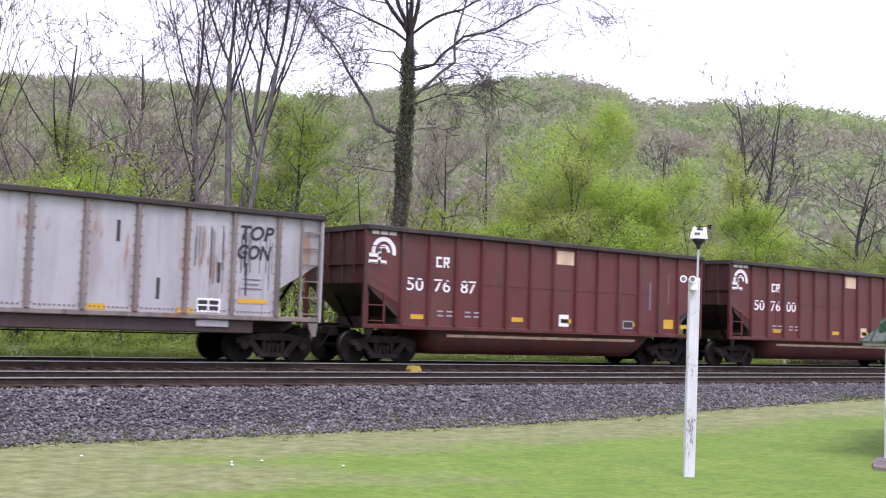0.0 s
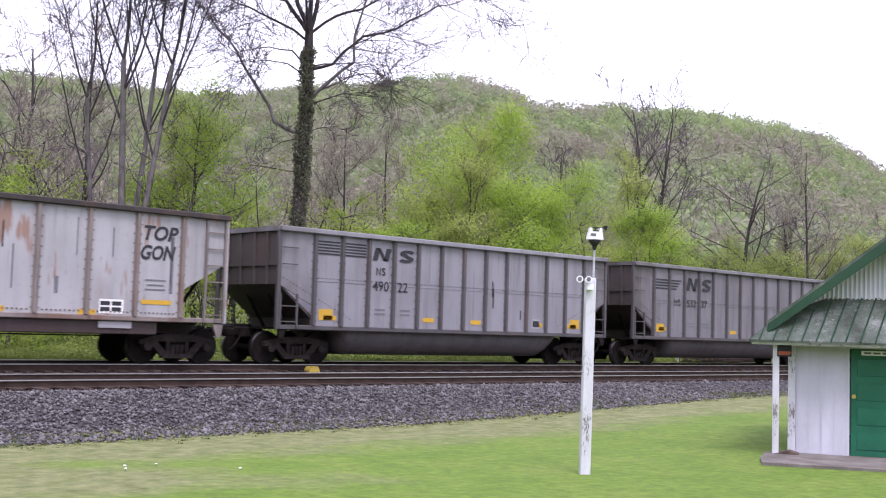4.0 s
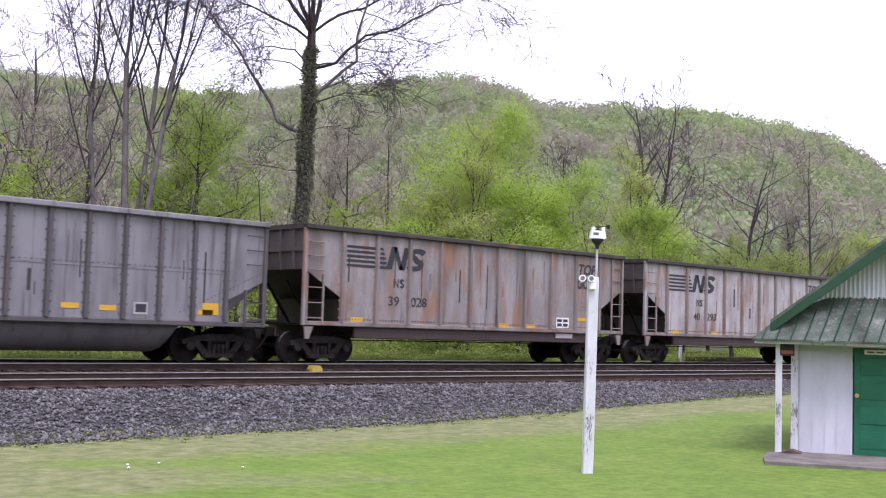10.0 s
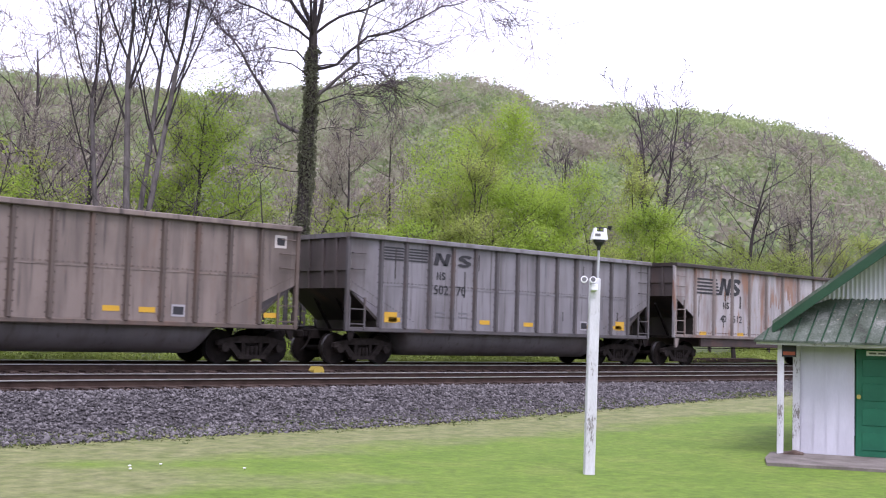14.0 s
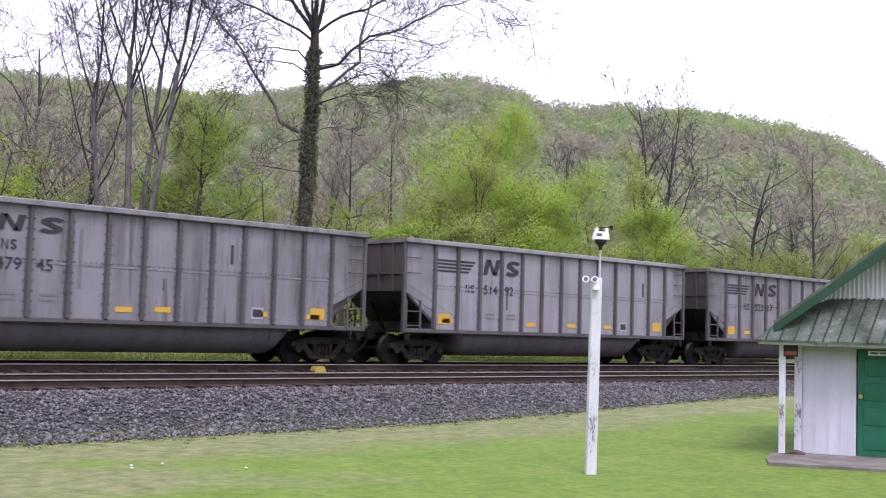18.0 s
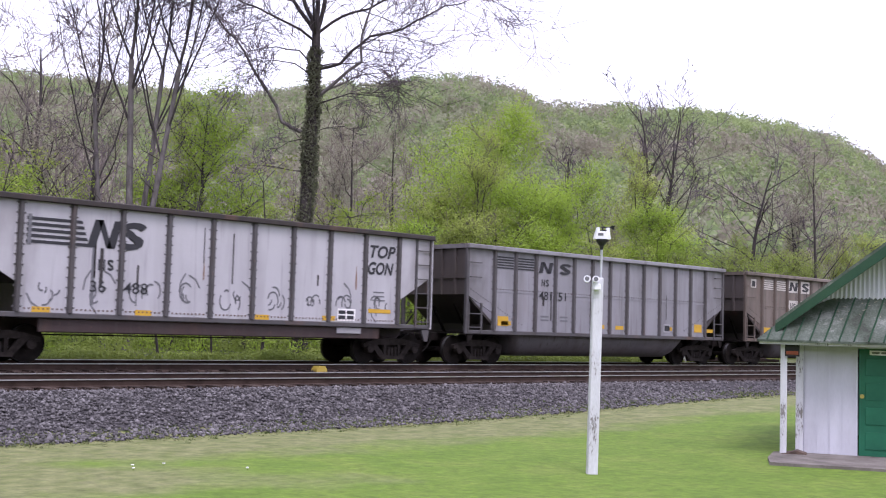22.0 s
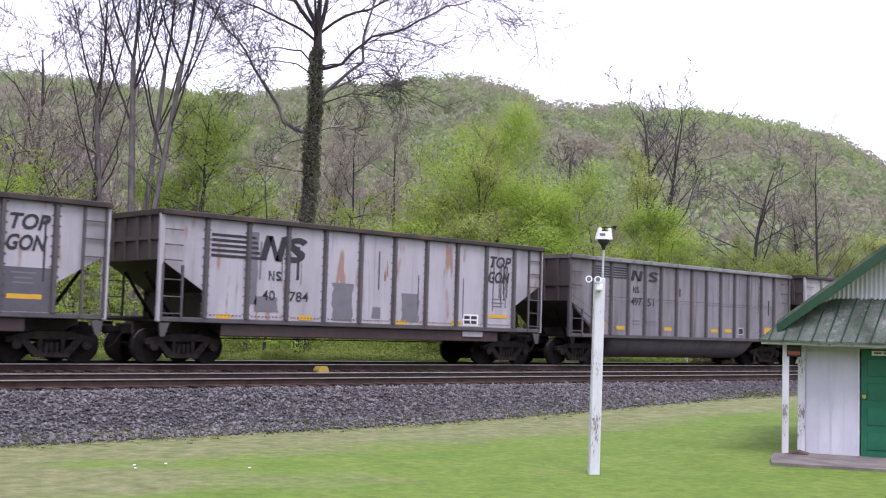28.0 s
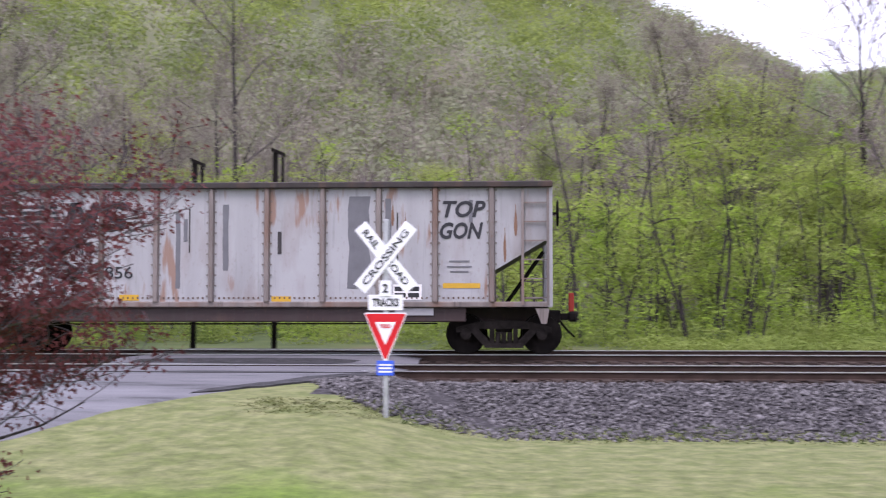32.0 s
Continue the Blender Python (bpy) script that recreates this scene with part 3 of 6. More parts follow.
def build_track_things():
    """Yellow boxes between the rails, a white marker post and timber beside the far track."""
    for x, y, z, w, h in ((20.5, 27.15, 0.66, 0.19, 0.2), (20.15, 28.4, 0.74, 0.15, 0.13)):
        s = Shape().prism([(-w, 0), (w, 0), (w, h * 0.5), (w * 0.6, h), (-w * 0.6, h), (-w, h * 0.5)], "y", -0.13, 0.13)
        solid("rail_lubricator", s.mesh("rail_lubricator", YELLOW_BOX), "small yellow box between the rails", "box", pose(x, y, z))
    p = thing("marker_post", "white-painted marker post beyond the far track", "post", pose(45.35, 32.0, 0.85, 0, 3, 0))
    part("shaft", Shape().box(-0.09, -0.05, 0, 0.09, 0.05, 1.32, chamfer=0.015).mesh("shaft", SIGN_WHITE), p)
    for k in range(7):
        x = 47.6 + k * 0.95
        solid("old_timber", Shape().box(-0.42, -1.1, 0, 0.42, 1.1, 0.14 + 0.05 * (k % 2), chamfer=0.02).mesh("old_timber", SLEEPER), "old dark timber laid beside the far track", "timber", pose(x, 33.0, 0.86, 0, 0, 80 + 7 * (k % 3)), "old timbers")
    # poles beyond the crossing, each with a small bracket at the top
    for x, h in ((-8.6, 5.15), (-6.35, 5.42)):
        q = thing("signal_pole", "dark steel pole with a flat bracket beyond the crossing", "pole", pose(x, 31.6, 0.9), "crossing poles")
        part("shaft", Shape().box(-0.07, -0.06, -0.1, 0.07, 0.06, h, chamfer=0.015).mesh("shaft", DARK_STEEL), q)
        part("bracket", Shape().prism([(-0.1, h), (-0.1, h + 0.09), (0.26, h - 0.06), (0.26, h - 0.15)], "y", -0.14, 0.14).mesh("bracket", DARK_STEEL), q)
        part("drop_arm", Shape().box(0.17, -0.05, h - 1.6, 0.24, 0.05, h - 0.1).mesh("drop_arm", DARK_STEEL), q)
    for x, y in ((7.9, 14.6), (7.75, 14.3), (8.35, 14.55), (9.1, 13.6), (6.3, 16.0)):
        f = thing("daisy", "small white wildflower in the lawn", "flower", pose(x, y, ground_z(x, y)), "white wildflowers")
        part("stalk", Shape().cyl((0, 0, 0), (0, 0, 0.03), 0.004, 5).mesh("stalk", LEAF_GREEN), f)
        part("bloom", Shape().tube([(0, 0, 0.026), (0, 0, 0.038), (0, 0, 0.046)], [0.01, 0.024, 0.012], 8).mesh("bloom", SIGN_WHITE), f)


def build_far_house():
    h = thing("house", "pale house with a grey roof half hidden behind the trees", "house", pose(99, 65, ground_z(99, 65) - 1.0, 0, 0, -28))
    part("wall", Shape().box(-5, -3.5, 0, 5, 3.5, 3.0).mesh("wall", SIDING), h)
    part("roof", Shape().prism([(-4.1, 2.9), (4.1, 2.9), (0, 5.2)], "x", -5.4, 5.4).mesh("roof", CONCRETE), h)
    for x in (-3, 0, 3):
        part("window", Shape().box(-0.5, -3.53, 1.0, 0.5, -3.49, 2.2).mesh("window", BLACK), h, at=pose(x, 0, 0))


build_stones()
build_grass()


def build_tufts():
    """Weeds and longer grass along the foot of the ballast."""
    rng, s = random.Random(31), Shape()
    for k in range(900):
        x = rng.uniform(-2.0, 34)
        y = toe(x) + rng.gauss(0.1, 0.45)
        z, size = ground_z(x, y), rng.uniform(0.4, 1.0)
        for i in range(16):
            a, r = rng.uniform(0, 6.283), rng.uniform(0, 0.12) * size
            px, py = x + r * math.cos(a), y + r * math.sin(a)
            b, h = rng.uniform(0, 6.283), rng.uniform(0.03, 0.09) * size
            s.add([(px - 0.012 * math.cos(b), py - 0.012 * math.sin(b), z - 0.01), (px + 0.012 * math.cos(b), py + 0.012 * math.sin(b), z - 0.01), (px + rng.gauss(0, 0.04), py + rng.gauss(0, 0.04), z + h)], [(0, 1, 2)])
    solid("weeds", soup("weeds", s.v, s.f, LEAF_WEED), "tufts of dark green weeds along the foot of the ballast", "weeds", kind="stuff")


build_tufts()
build_track_things()
build_far_house()


# ---- coal cars ----
HALF, WIDE = 7.24, 1.6      # half length of the side's top, half width of the body
PITCH = 16.08
MESHES = {}


def kept(key, make):
    if key not in MESHES:
        MESHES[key] = make()
    return MESHES[key]


def car_part(name, key, make, parent, mat, label="", at=None):
    """A part on a shared mesh whose paint belongs to the one car."""
    ob = part(name, kept(key, make), parent, label, at)
    mats = mat if isinstance(mat, tuple) else (mat,)
    for slot, m in zip(ob.material_slots, mats):
        slot.link, slot.material = "OBJECT", m
    return ob


def side_plate(low, end_low, end_high, inner, top):
    """A side's plate: the lower corners are cut away over the trucks."""
    return [(-HALF, top), (HALF, top), (HALF, end_high), (inner, end_low), (inner, low), (-inner, low), (-inner, end_low), (-HALF, end_high)]


def tub_body():
    s = Shape()
    for y0, y1 in ((-WIDE + 0.05, -WIDE + 0.09), (WIDE - 0.09, WIDE - 0.05)):
        s.prism(side_plate(1.0, 1.66, 2.2, 6.05, 3.7), "y", y0, y1)
    s.box(-6.05, -WIDE + 0.09, 0.98, 6.05, WIDE - 0.09, 1.03)
    return s.mesh("body", BLACK)


def top_body():
    s = Shape()
    for y0, y1 in ((-WIDE + 0.05, -WIDE + 0.09), (WIDE - 0.09, WIDE - 0.05)):
        s.prism(side_plate(1.1, 1.85, 2.62, 5.88, 3.8), "y", y0, y1)
    s.box(-5.88, -WIDE + 0.09, 1.08, 5.88, WIDE - 0.09, 1.13)
    return s.mesh("body", BLACK)


def rib_mesh(low, high):
    s = Shape()
    s.prism([(-0.075, 0.0), (-0.045, -0.085), (0.045, -0.085), (0.075, 0.0)], "z", low, high)
    z = low + 0.12
    while z < high - 0.05:
        for x in (-0.1, 0.1):
            s.prism([(x - 0.018, z - 0.018), (x + 0.018, z - 0.018), (x + 0.018, z + 0.018), (x - 0.018, z + 0.018)], "y", -0.018, 0.002)
        z += 0.235
    return s.mesh("rib", BLACK)


def truck_side():
    s = Shape()
    # cast side frame with two openings
    top = [(-1.12, 0.5), (-1.12, 0.62), (-0.72, 0.72), (-0.35, 0.78), (0.35, 0.78), (0.72, 0.72), (1.12, 0.62), (1.12, 0.5), (0.78, 0.5), (0.62, 0.58), (-0.62, 0.58), (-0.78, 0.5)]
    s.prism(top, "y", -0.07, 0.07)
    for q in (-1, 1):
        s.prism([(q * 0.78, 0.52), (q * 0.62, 0.6), (q * 0.28, 0.24), (q * 0.36, 0.16), (q * 0.45, 0.16)], "y", -0.06, 0.06)
        s.box(q * 0.28 - 0.05, -0.06, 0.2, q * 0.28 + 0.05, 0.06, 0.62)
        s.cyl((q * 0.89, -0.12, 0.457), (q * 0.89, 0.05, 0.457), 0.13, 10)
    s.box(-0.45, -0.1, 0.14, 0.45, 0.1, 0.25)
    for x in (-0.14, 0.0, 0.14):
        s.cyl((x, -0.02, 0.25), (x, -0.02, 0.5), 0.06, 8)
    return s.mesh("side_frame", TRUCK_STEEL)


def wheelset():
    s = Shape()
    for q in (-1, 1):
        y = q * 0.75
        s.cyl((0, y - 0.065, 0), (0, y + 0.065, 0), 0.457, 28)
        s.cyl((0, y - 0.06, 0), (0, y + 0.06, 0), 0.4585, 28, 1)
        s.cyl((0, y - q * 0.075, 0), (0, y - q * 0.11, 0), 0.485, 28)
        s.cyl((0, y + q * 0.065, 0), (0, y + q * 0.08, 0), 0.16, 12)
        for k in range(4):
            a = k * math.pi / 2
            s.box(0.25 * math.cos(a) - 0.03, y + q * 0.06 - 0.01, 0.25 * math.sin(a) - 0.03, 0.25 * math.cos(a) + 0.03, y + q * 0.06 + 0.012, 0.25 * math.sin(a) + 0.03)
    s.cyl((0, -0.95, 0), (0, 0.95, 0), 0.08, 10)
    return s.mesh("wheelset", DARK_STEEL, TREAD)


AXLES = []


def build_truck(car, x, index):
    tr = part("truck", kept("bolster", lambda: Shape().box(-0.2, -1.0, 0.5, 0.2, 1.0, 0.78, chamfer=0.03).mesh("truck", DARK_STEEL)), car, "sooty cast-steel truck", pose(x, 0, 0))
    for y in (-1.0, 1.0):
        part("side_frame", kept("side_frame", truck_side), tr, at=pose(0, y, 0, 0, 0, 0 if y < 0 else 180))
    for q in (-0.89, 0.89):
        ws = part("wheelset", kept("wheelset", wheelset), tr, at=pose(q, 0, 0.457))
        AXLES.append((ws, q, index))
    return tr


def end_mesh(low, high):
    s = Shape()
    s.box(HALF - 0.06, -WIDE + 0.09, low, HALF, WIDE - 0.09, high)
    for y in (-1.0, -0.35, 0.35, 1.0):
        s.box(HALF, y - 0.05, low, HALF + 0.07, y + 0.05, high - 0.07)
    s.box(HALF, -WIDE + 0.1, low + 0.5, HALF + 0.05, WIDE - 0.1, low + 0.6)
    return s.mesh("end_wall", BLACK)


def ladder(car, x0, x1, low, high, mat, far=False):
    y = WIDE - 0.03
    s = kept(("ladder", round(x1 - x0, 2), low, high), lambda: ladder_mesh(x1 - x0, low, high))
    ob = part("ladder", s, car, at=pose(x0, -y, 0) if not far else pose(x1, y, 0, 0, 0, 180))
    for slot in ob.material_slots:
        slot.link, slot.material = "OBJECT", mat


def ladder_mesh(w, low, high):
    s = Shape()
    for x in (0, w):
        s.box(x - 0.03, -0.05, low, x + 0.03, 0.0, high)
    z = low + 0.15
    while z < high - 0.1:
        s.box(0, -0.045, z, w, -0.02, z + 0.03)
        z += 0.42
    return s.mesh("ladder", BLACK)


def panel_mesh(w, h):
    return kept(("panel", w, h), lambda: Shape().box(-w / 2, -0.006, -h / 2, w / 2, 0.004, h / 2).mesh("marking", BLACK))


def mark(car, name, x, z, w, h, mat, deep=0.0, label=""):
    """A painted patch or plate on the near side's plate."""
    ob = part(name, panel_mesh(w, h), car, label, pose(x, -WIDE + 0.045 - deep, z))
    ob.material_slots[0].link, ob.material_slots[0].material = "OBJECT", mat
    return ob


def words(car, text, x, z, h, mat, width=None, lean=0.0, deep=0.0):
    part("lettering", lettering(text, h, mat, width, lean, 0.028 if lean else 0.004), car, at=pose(x, -WIDE + 0.045 - deep, z))


def stripe_mesh(w, h, n, lean=0.0):
    s = Shape()
    step = h / n
    for i in range(n):
        z0, z1 = i * step, i * step + step * 0.55
        s.prism([(0, z0), (w + lean * z0, z0), (w + lean * z1, z1), (0, z1)], "y", -0.006, 0.004)
    return s.mesh("stripes", BLACK)


def reporting(car, x, z, h, mat, deep=0.0, kind="ns"):
    """The two small painted shapes above a car's number."""
    w = h * 0.72
    for i in range(2):
        if kind == "ns":
            me = kept(("reporting", i, h), lambda: block_mesh(w, h, i, 0.0, 0.2))
        else:
            s = Shape().box(0, -0.006, 0, w * 0.26, 0.004, h).box(w * 0.26, -0.006, h * 0.8, w, 0.004, h)
            if i:
                s.box(w * 0.74, -0.006, h * 0.5, w, 0.004, h * 0.8).box(w * 0.26, -0.006, h * 0.4, w * 0.9, 0.004, h * 0.58)
                s.prism([(w * 0.45, h * 0.4), (w * 0.7, h * 0.4), (w, 0), (w * 0.74, 0)], "y", -0.006, 0.004)
            else:
                s.box(w * 0.26, -0.006, 0, w, 0.004, h * 0.2)
            me = kept(("reporting", kind, i, h), lambda: s.mesh("marking", BLACK))
        recolour(part("marking", me, car, at=pose(x + (i - 1) * w * 1.25, -WIDE + 0.045 - deep, z - h / 2)), mat)


def recolour(ob, mat):
    for slot in ob.material_slots:
        slot.link, slot.material = "OBJECT", mat
    return ob


def round_mark():
    """A ring cut open with bars across it, the painted emblem on the red cars."""
    s = Shape()
    for r0, r1, a0, a1 in ((0.30, 0.42, -10, 190), (0.12, 0.21, 0, 180)):
        n = 14
        for i in range(n):
            b = [radians(a0 + (a1 - a0) * (i + j) / n) for j in (0, 1)]
            s.prism([(r * math.cos(a), r * math.sin(a)) for r, a in ((r0, b[0]), (r1, b[0]), (r1, b[1]), (r0, b[1]))], "y", -0.006, 0.004)
    s.box(-0.52, -0.006, -0.32, 0.1, 0.004, -0.22)
    s.box(-0.52, -0.006, -0.14, -0.1, 0.004, -0.04)
    s.box(-0.2, -0.006, -0.32, -0.1, 0.004, 0.1)
    return s.mesh("emblem", BLACK)


def rivet_row():
    """The slanted row of rivet heads where the floor sheet climbs to the end."""
    s = Shape()
    for k in range(22):
        x, z = -1.3 + k * 0.115, -0.42 + k * 0.05
        s.prism([(x - 0.014, z - 0.014), (x + 0.014, z - 0.014), (x + 0.014, z + 0.014), (x - 0.014, z + 0.014)], "y", -0.012, 0.002)
    return s.mesh("rivet_strip", BLACK)


def rivet_line(x0, x1, n, z, r=0.016):
    s = Shape()
    for k in range(n):
        x = x0 + (x1 - x0) * (k + 0.5) / n
        s.prism([(x - r, z - r), (x + r, z - r), (x + r, z + r), (x - r, z + r)], "y", -0.014, 0.002)
    return s.mesh("rivet_strip", BLACK)


def build_car(index, kind, body, rib, number, seed, sill=None, marks="stripes", label=""):
    rng = random.Random(seed)
    car = thing("coal_car", label, "coal car", group="coal cars of the train")
    top = kind == "top"
    high = 3.87 if top else 3.77
    low = 1.08 if top else 0.98
    car_part("body", kind + "_body", top_body if top else tub_body, car, body)
    for q in (-1, 1):
        if top:
            make = lambda: Shape().prism([(HALF - 0.005, 2.62), (5.88, 1.85), (5.88, 1.1), (5.8, 1.1), (5.8, 1.88), (HALF - 0.06, 2.66)], "y", -WIDE + 0.095, WIDE - 0.095).mesh("slope_sheet", BLACK)
        else:
            make = lambda: Shape().prism([(HALF - 0.005, 2.2), (6.05, 1.3), (6.05, 1.0), (5.98, 1.0), (5.98, 1.36), (HALF - 0.06, 2.22)], "y", -WIDE + 0.095, WIDE - 0.095).mesh("slope_sheet", BLACK)
        car_part("slope_sheet", kind + "_slope", make, car, SOOT, "sooty sloped end sheet", pose(0, 0, 0, 0, 0, 0 if q > 0 else 180))
        low_end = 2.62 if top else 2.2
        car_part("end_wall", kind + "_end", lambda: end_mesh(low_end, high - 0.07), car, END_BROWN if marks != "ring" else END_RED, "grimy end wall with upright stiffeners", pose(0, 0, 0, 0, 0, 0 if q > 0 else 180))
        for y in (-WIDE + 0.06, WIDE - 0.06):
            car_part("stirrup", "stirrup", lambda: Shape().prism([(-0.16, 1.06), (0.16, 1.06), (0.1, 0.72), (-0.02, 0.72)], "y", -0.03, 0.03).mesh("stirrup", BLACK), car, rib if top else DARK_STEEL, at=pose(q * (HALF - 0.18), y, 0, 0, 0, 0 if q > 0 else 180))
    # top chord, side sills
    car_part("top_chord", kind + "_chord", lambda: chord_mesh(high), car, TOP_EDGE if top or marks == "ring" else body)
    for q in (-1, 1):
        car_part("side_sill", kind + "_sill", lambda: Shape().box(-HALF + 0.05, -0.05, low, HALF - 0.05, 0.05, low + 0.13, chamfer=0.02).mesh("side_sill", BLACK), car, sill or rib, at=pose(0, q * (WIDE - 0.06), 0))
    xs = [-5.9 + i * 11.8 / 9 for i in range(10)] if top else [-6.0 + i for i in range(13)]
    for x in xs:
        for q in (-1, 1):
            car_part("rib", kind + "_rib", lambda: rib_mesh(low + 0.13, high - 0.12), car, rib, at=pose(x, q * (WIDE - 0.05), 0, 0, 0, 0 if q < 0 else 180))
    for x in (-HALF, HALF):
        for q in (-1, 1):
            car_part("corner_post", kind + "_post", lambda: Shape().box(-0.06, -0.06, low, 0.06, 0.06, high - 0.1, chamfer=0.015).mesh("corner_post", BLACK), car, rib if not top else body, at=pose(x, q * (WIDE - 0.06), 0))
        car_part("end_platform", kind + "_platform", lambda: Shape().box(-0.62, -WIDE + 0.02, low, 0.62, WIDE - 0.02, low + 0.06).mesh("end_platform", BLACK), car, DARK_STEEL, at=pose(x - math.copysign(0.62, x), 0, 0))
        for y in (-0.55, 0.55):
            car_part("end_brace", kind + "_brace", lambda: Shape().tube([(-0.95, 0, low), (0.0, 0, 2.35)], [0.05, 0.05], 5).mesh("end_brace", BLACK), car, DARK_STEEL, at=pose(x - math.copysign(0.12, x), y, 0, 0, 0, 0 if x > 0 else 180))
        part("coupler", kept("coupler", coupler_mesh), car, at=pose(x, 0, 0, 0, 0, 0 if x > 0 else 180))
    w = 0.58
    for q in (-1, 1):
        for z in ((2.62, 3.0, 3.38) if q > 0 or top else (2.75, 3.2)):
            if top and q > 0:
                continue
            car_part("grab_iron", "grab_iron", lambda: Shape().tube([(-0.24, 0.0, 0), (-0.24, -0.07, 0), (0.24, -0.07, 0), (0.24, 0.0, 0)], [0.014] * 4, 5).mesh("grab_iron", BLACK), car, rib, at=pose(q * (HALF - 0.36), -WIDE + 0.05, z))
    if not top:
        for q in (-1, 1):
            tagged(car_part("rivet_strip", "rivet_strip", rivet_row, car, rib, at=pose(q * 5.95, -WIDE + 0.05, 1.74) @ Matrix.Scale(q, 4, (1, 0, 0)) if q < 0 else pose(5.95, -WIDE + 0.05, 1.74)), kind="stuff")
    for q, far in ((-1, False), (1, True)):
        ladder(car, HALF - w - 0.05, HALF - 0.05, low + 0.05, (high - 0.15) if top else 1.95, rib, far)
        ladder(car, -HALF + 0.05, -HALF + 0.05 + w, low + 0.05, 2.5 if top else 1.95, rib, far)
    if top:
        part("centre_sill", kept("centre_sill", lambda: Shape().box(-HALF, -0.2, 0.74, HALF, 0.2, 1.08, chamfer=0.02).mesh("centre_sill", SILL_BROWN)), car)
        for q in (-1, 1):
            part("side_beam", kept("side_beam", lambda: Shape().box(-5.3, -0.05, 0.76, 5.3, 0.05, 1.09, chamfer=0.02).mesh("side_beam", SILL_BROWN)), car, at=pose(0, q * 1.42, 0))
        for k in range(9):
            tagged(car_part("rivet_strip", "sill_rivets", lambda: rivet_line(-0.52, 0.52, 9, 1.29, 0.02), car, RIVET_RUST, at=pose(-5.9 + (k + 0.5) * 11.8 / 9, -WIDE + 0.05, 0)), kind="stuff")
        part("beam_plate", kept("beam_plate", lambda: Shape().box(-0.45, -0.02, 0.9, 0.45, 0.02, 1.07, chamfer=0.008).mesh("beam_plate", DIM_MARK)), car, "pale plate on the side beam", pose(4.1, -1.5, 0))
        part("brake_rod", kept("brake_rod", lambda: Shape().cyl((-5, 0, 0.68), (4.6, 0, 0.70), 0.018, 6).mesh("brake_rod", DARK_STEEL)), car, at=pose(0, -0.7, 0))
    else:
        car_part("tub", "tub", tub_mesh, car, TUB_RED if marks == "ring" else TUB_GREY, "rounded belly tub between the trucks")
        for q in (-1, 1):
            car_part("seam_batten", "seam", lambda: Shape().box(-6.05, -0.012, 2.33, 6.05, 0.0, 2.37).mesh("seam_batten", BLACK), car, body, at=pose(0, q * (WIDE - 0.05), 0, 0, 0, 0 if q < 0 else 180))
        if marks != "ring":
            for k in range(12):
                tagged(car_part("rivet_strip", "seam_rivets", lambda: rivet_line(-0.42, 0.42, 6, 2.42), car, rib, at=pose(-5.5 + k, -WIDE + 0.05, 0)), kind="stuff")
        if marks == "ring":
            part("primer_stripe", kept("primer", lambda: Shape().box(-4.1, -0.01, 0.80, 4.1, 0.01, 0.94).mesh("primer_stripe", PRIMER)), car, "peeled buff primer stripe", pose(0, -1.33, 0))
    for q in (-6.17, 6.17):
        build_truck(car, q, index)
    # markings
    dark = BLACK_MARK
    if marks == "ring":
        recolour(part("emblem", kept("emblem", round_mark), car, "white round emblem", pose(-6.65, -WIDE + 0.045, 3.05)), WHITE_MARK)
        for i in range(3):
            mark(car, "marking", -6.95 + i * 0.3, 3.58, 0.24, 0.1, WHITE_MARK)
        reporting(car, -4.48, 2.9, 0.3, WHITE_MARK, kind="cr")
        for i in range(3):
            words(car, number[2 * i:2 * i + 2], -5.5 + i, 2.24, 0.36, WHITE_MARK, width=0.6)
        mark(car, "plate", 0.5, 3.32, 0.78, 0.42, PRIMER)
        mark(car, "plate", rng.choice((0.5, 1.5)), 1.4, 0.42, 0.36, rng.choice((PRIMER, WHITE_MARK)))
        mark(car, "label", 3.5, 1.35, 0.5, 0.26, DIM_MARK)
        mark(car, "label", 3.5, 1.35, 0.42, 0.18, BLACK_MARK, 0.004)
        for x in (-4.55, -4.2, -3.5, -3.15):
            for z in (1.52, 1.4):
                mark(car, "small_print", x, z, 0.22, 0.045, DIM_MARK)
    elif top:
        s = kept("stripes_top", lambda: stripe_mesh(1.6, 0.66, 5, -0.35))
        recolour(part("stripes", s, car, at=pose(-5.75, -WIDE + 0.045, 2.78)), dark)
        for i in range(2):
            recolour(part("railway_mark", kept("big_block_%d" % i, lambda: block_mesh(0.74, 0.66, i)), car, at=pose(-4.22 + i * 0.74, -WIDE + 0.042, 2.78)), dark)
        words(car, "TOP", 5.26, 3.26, 0.37, dark, width=1.0, lean=0.25, deep=0.004)
        words(car, "GON", 5.20, 2.78, 0.37, dark, width=1.0, lean=0.25, deep=0.004)
        words(car, number[:2], -3.88, 1.86, 0.27, dark, width=0.42, deep=0.006)
        words(car, number[2:], -2.85, 1.86, 0.27, dark, width=0.66, deep=0.006)
        reporting(car, -3.66, 2.38, 0.26, dark)
        mark(car, "label", 3.95, 1.42, 0.66, 0.34, WHITE_MARK)
        for i in range(4):
            mark(car, "label", 3.78 + (i % 2) * 0.31, 1.35 + (i // 2) * 0.14, 0.26, 0.1, BLACK_MARK, 0.004)
        for z in (2.1, 1.98, 1.87):
            mark(car, "small_print", 5.15, z, rng.uniform(0.4, 0.62), 0.035, GREY_MARK)
    else:
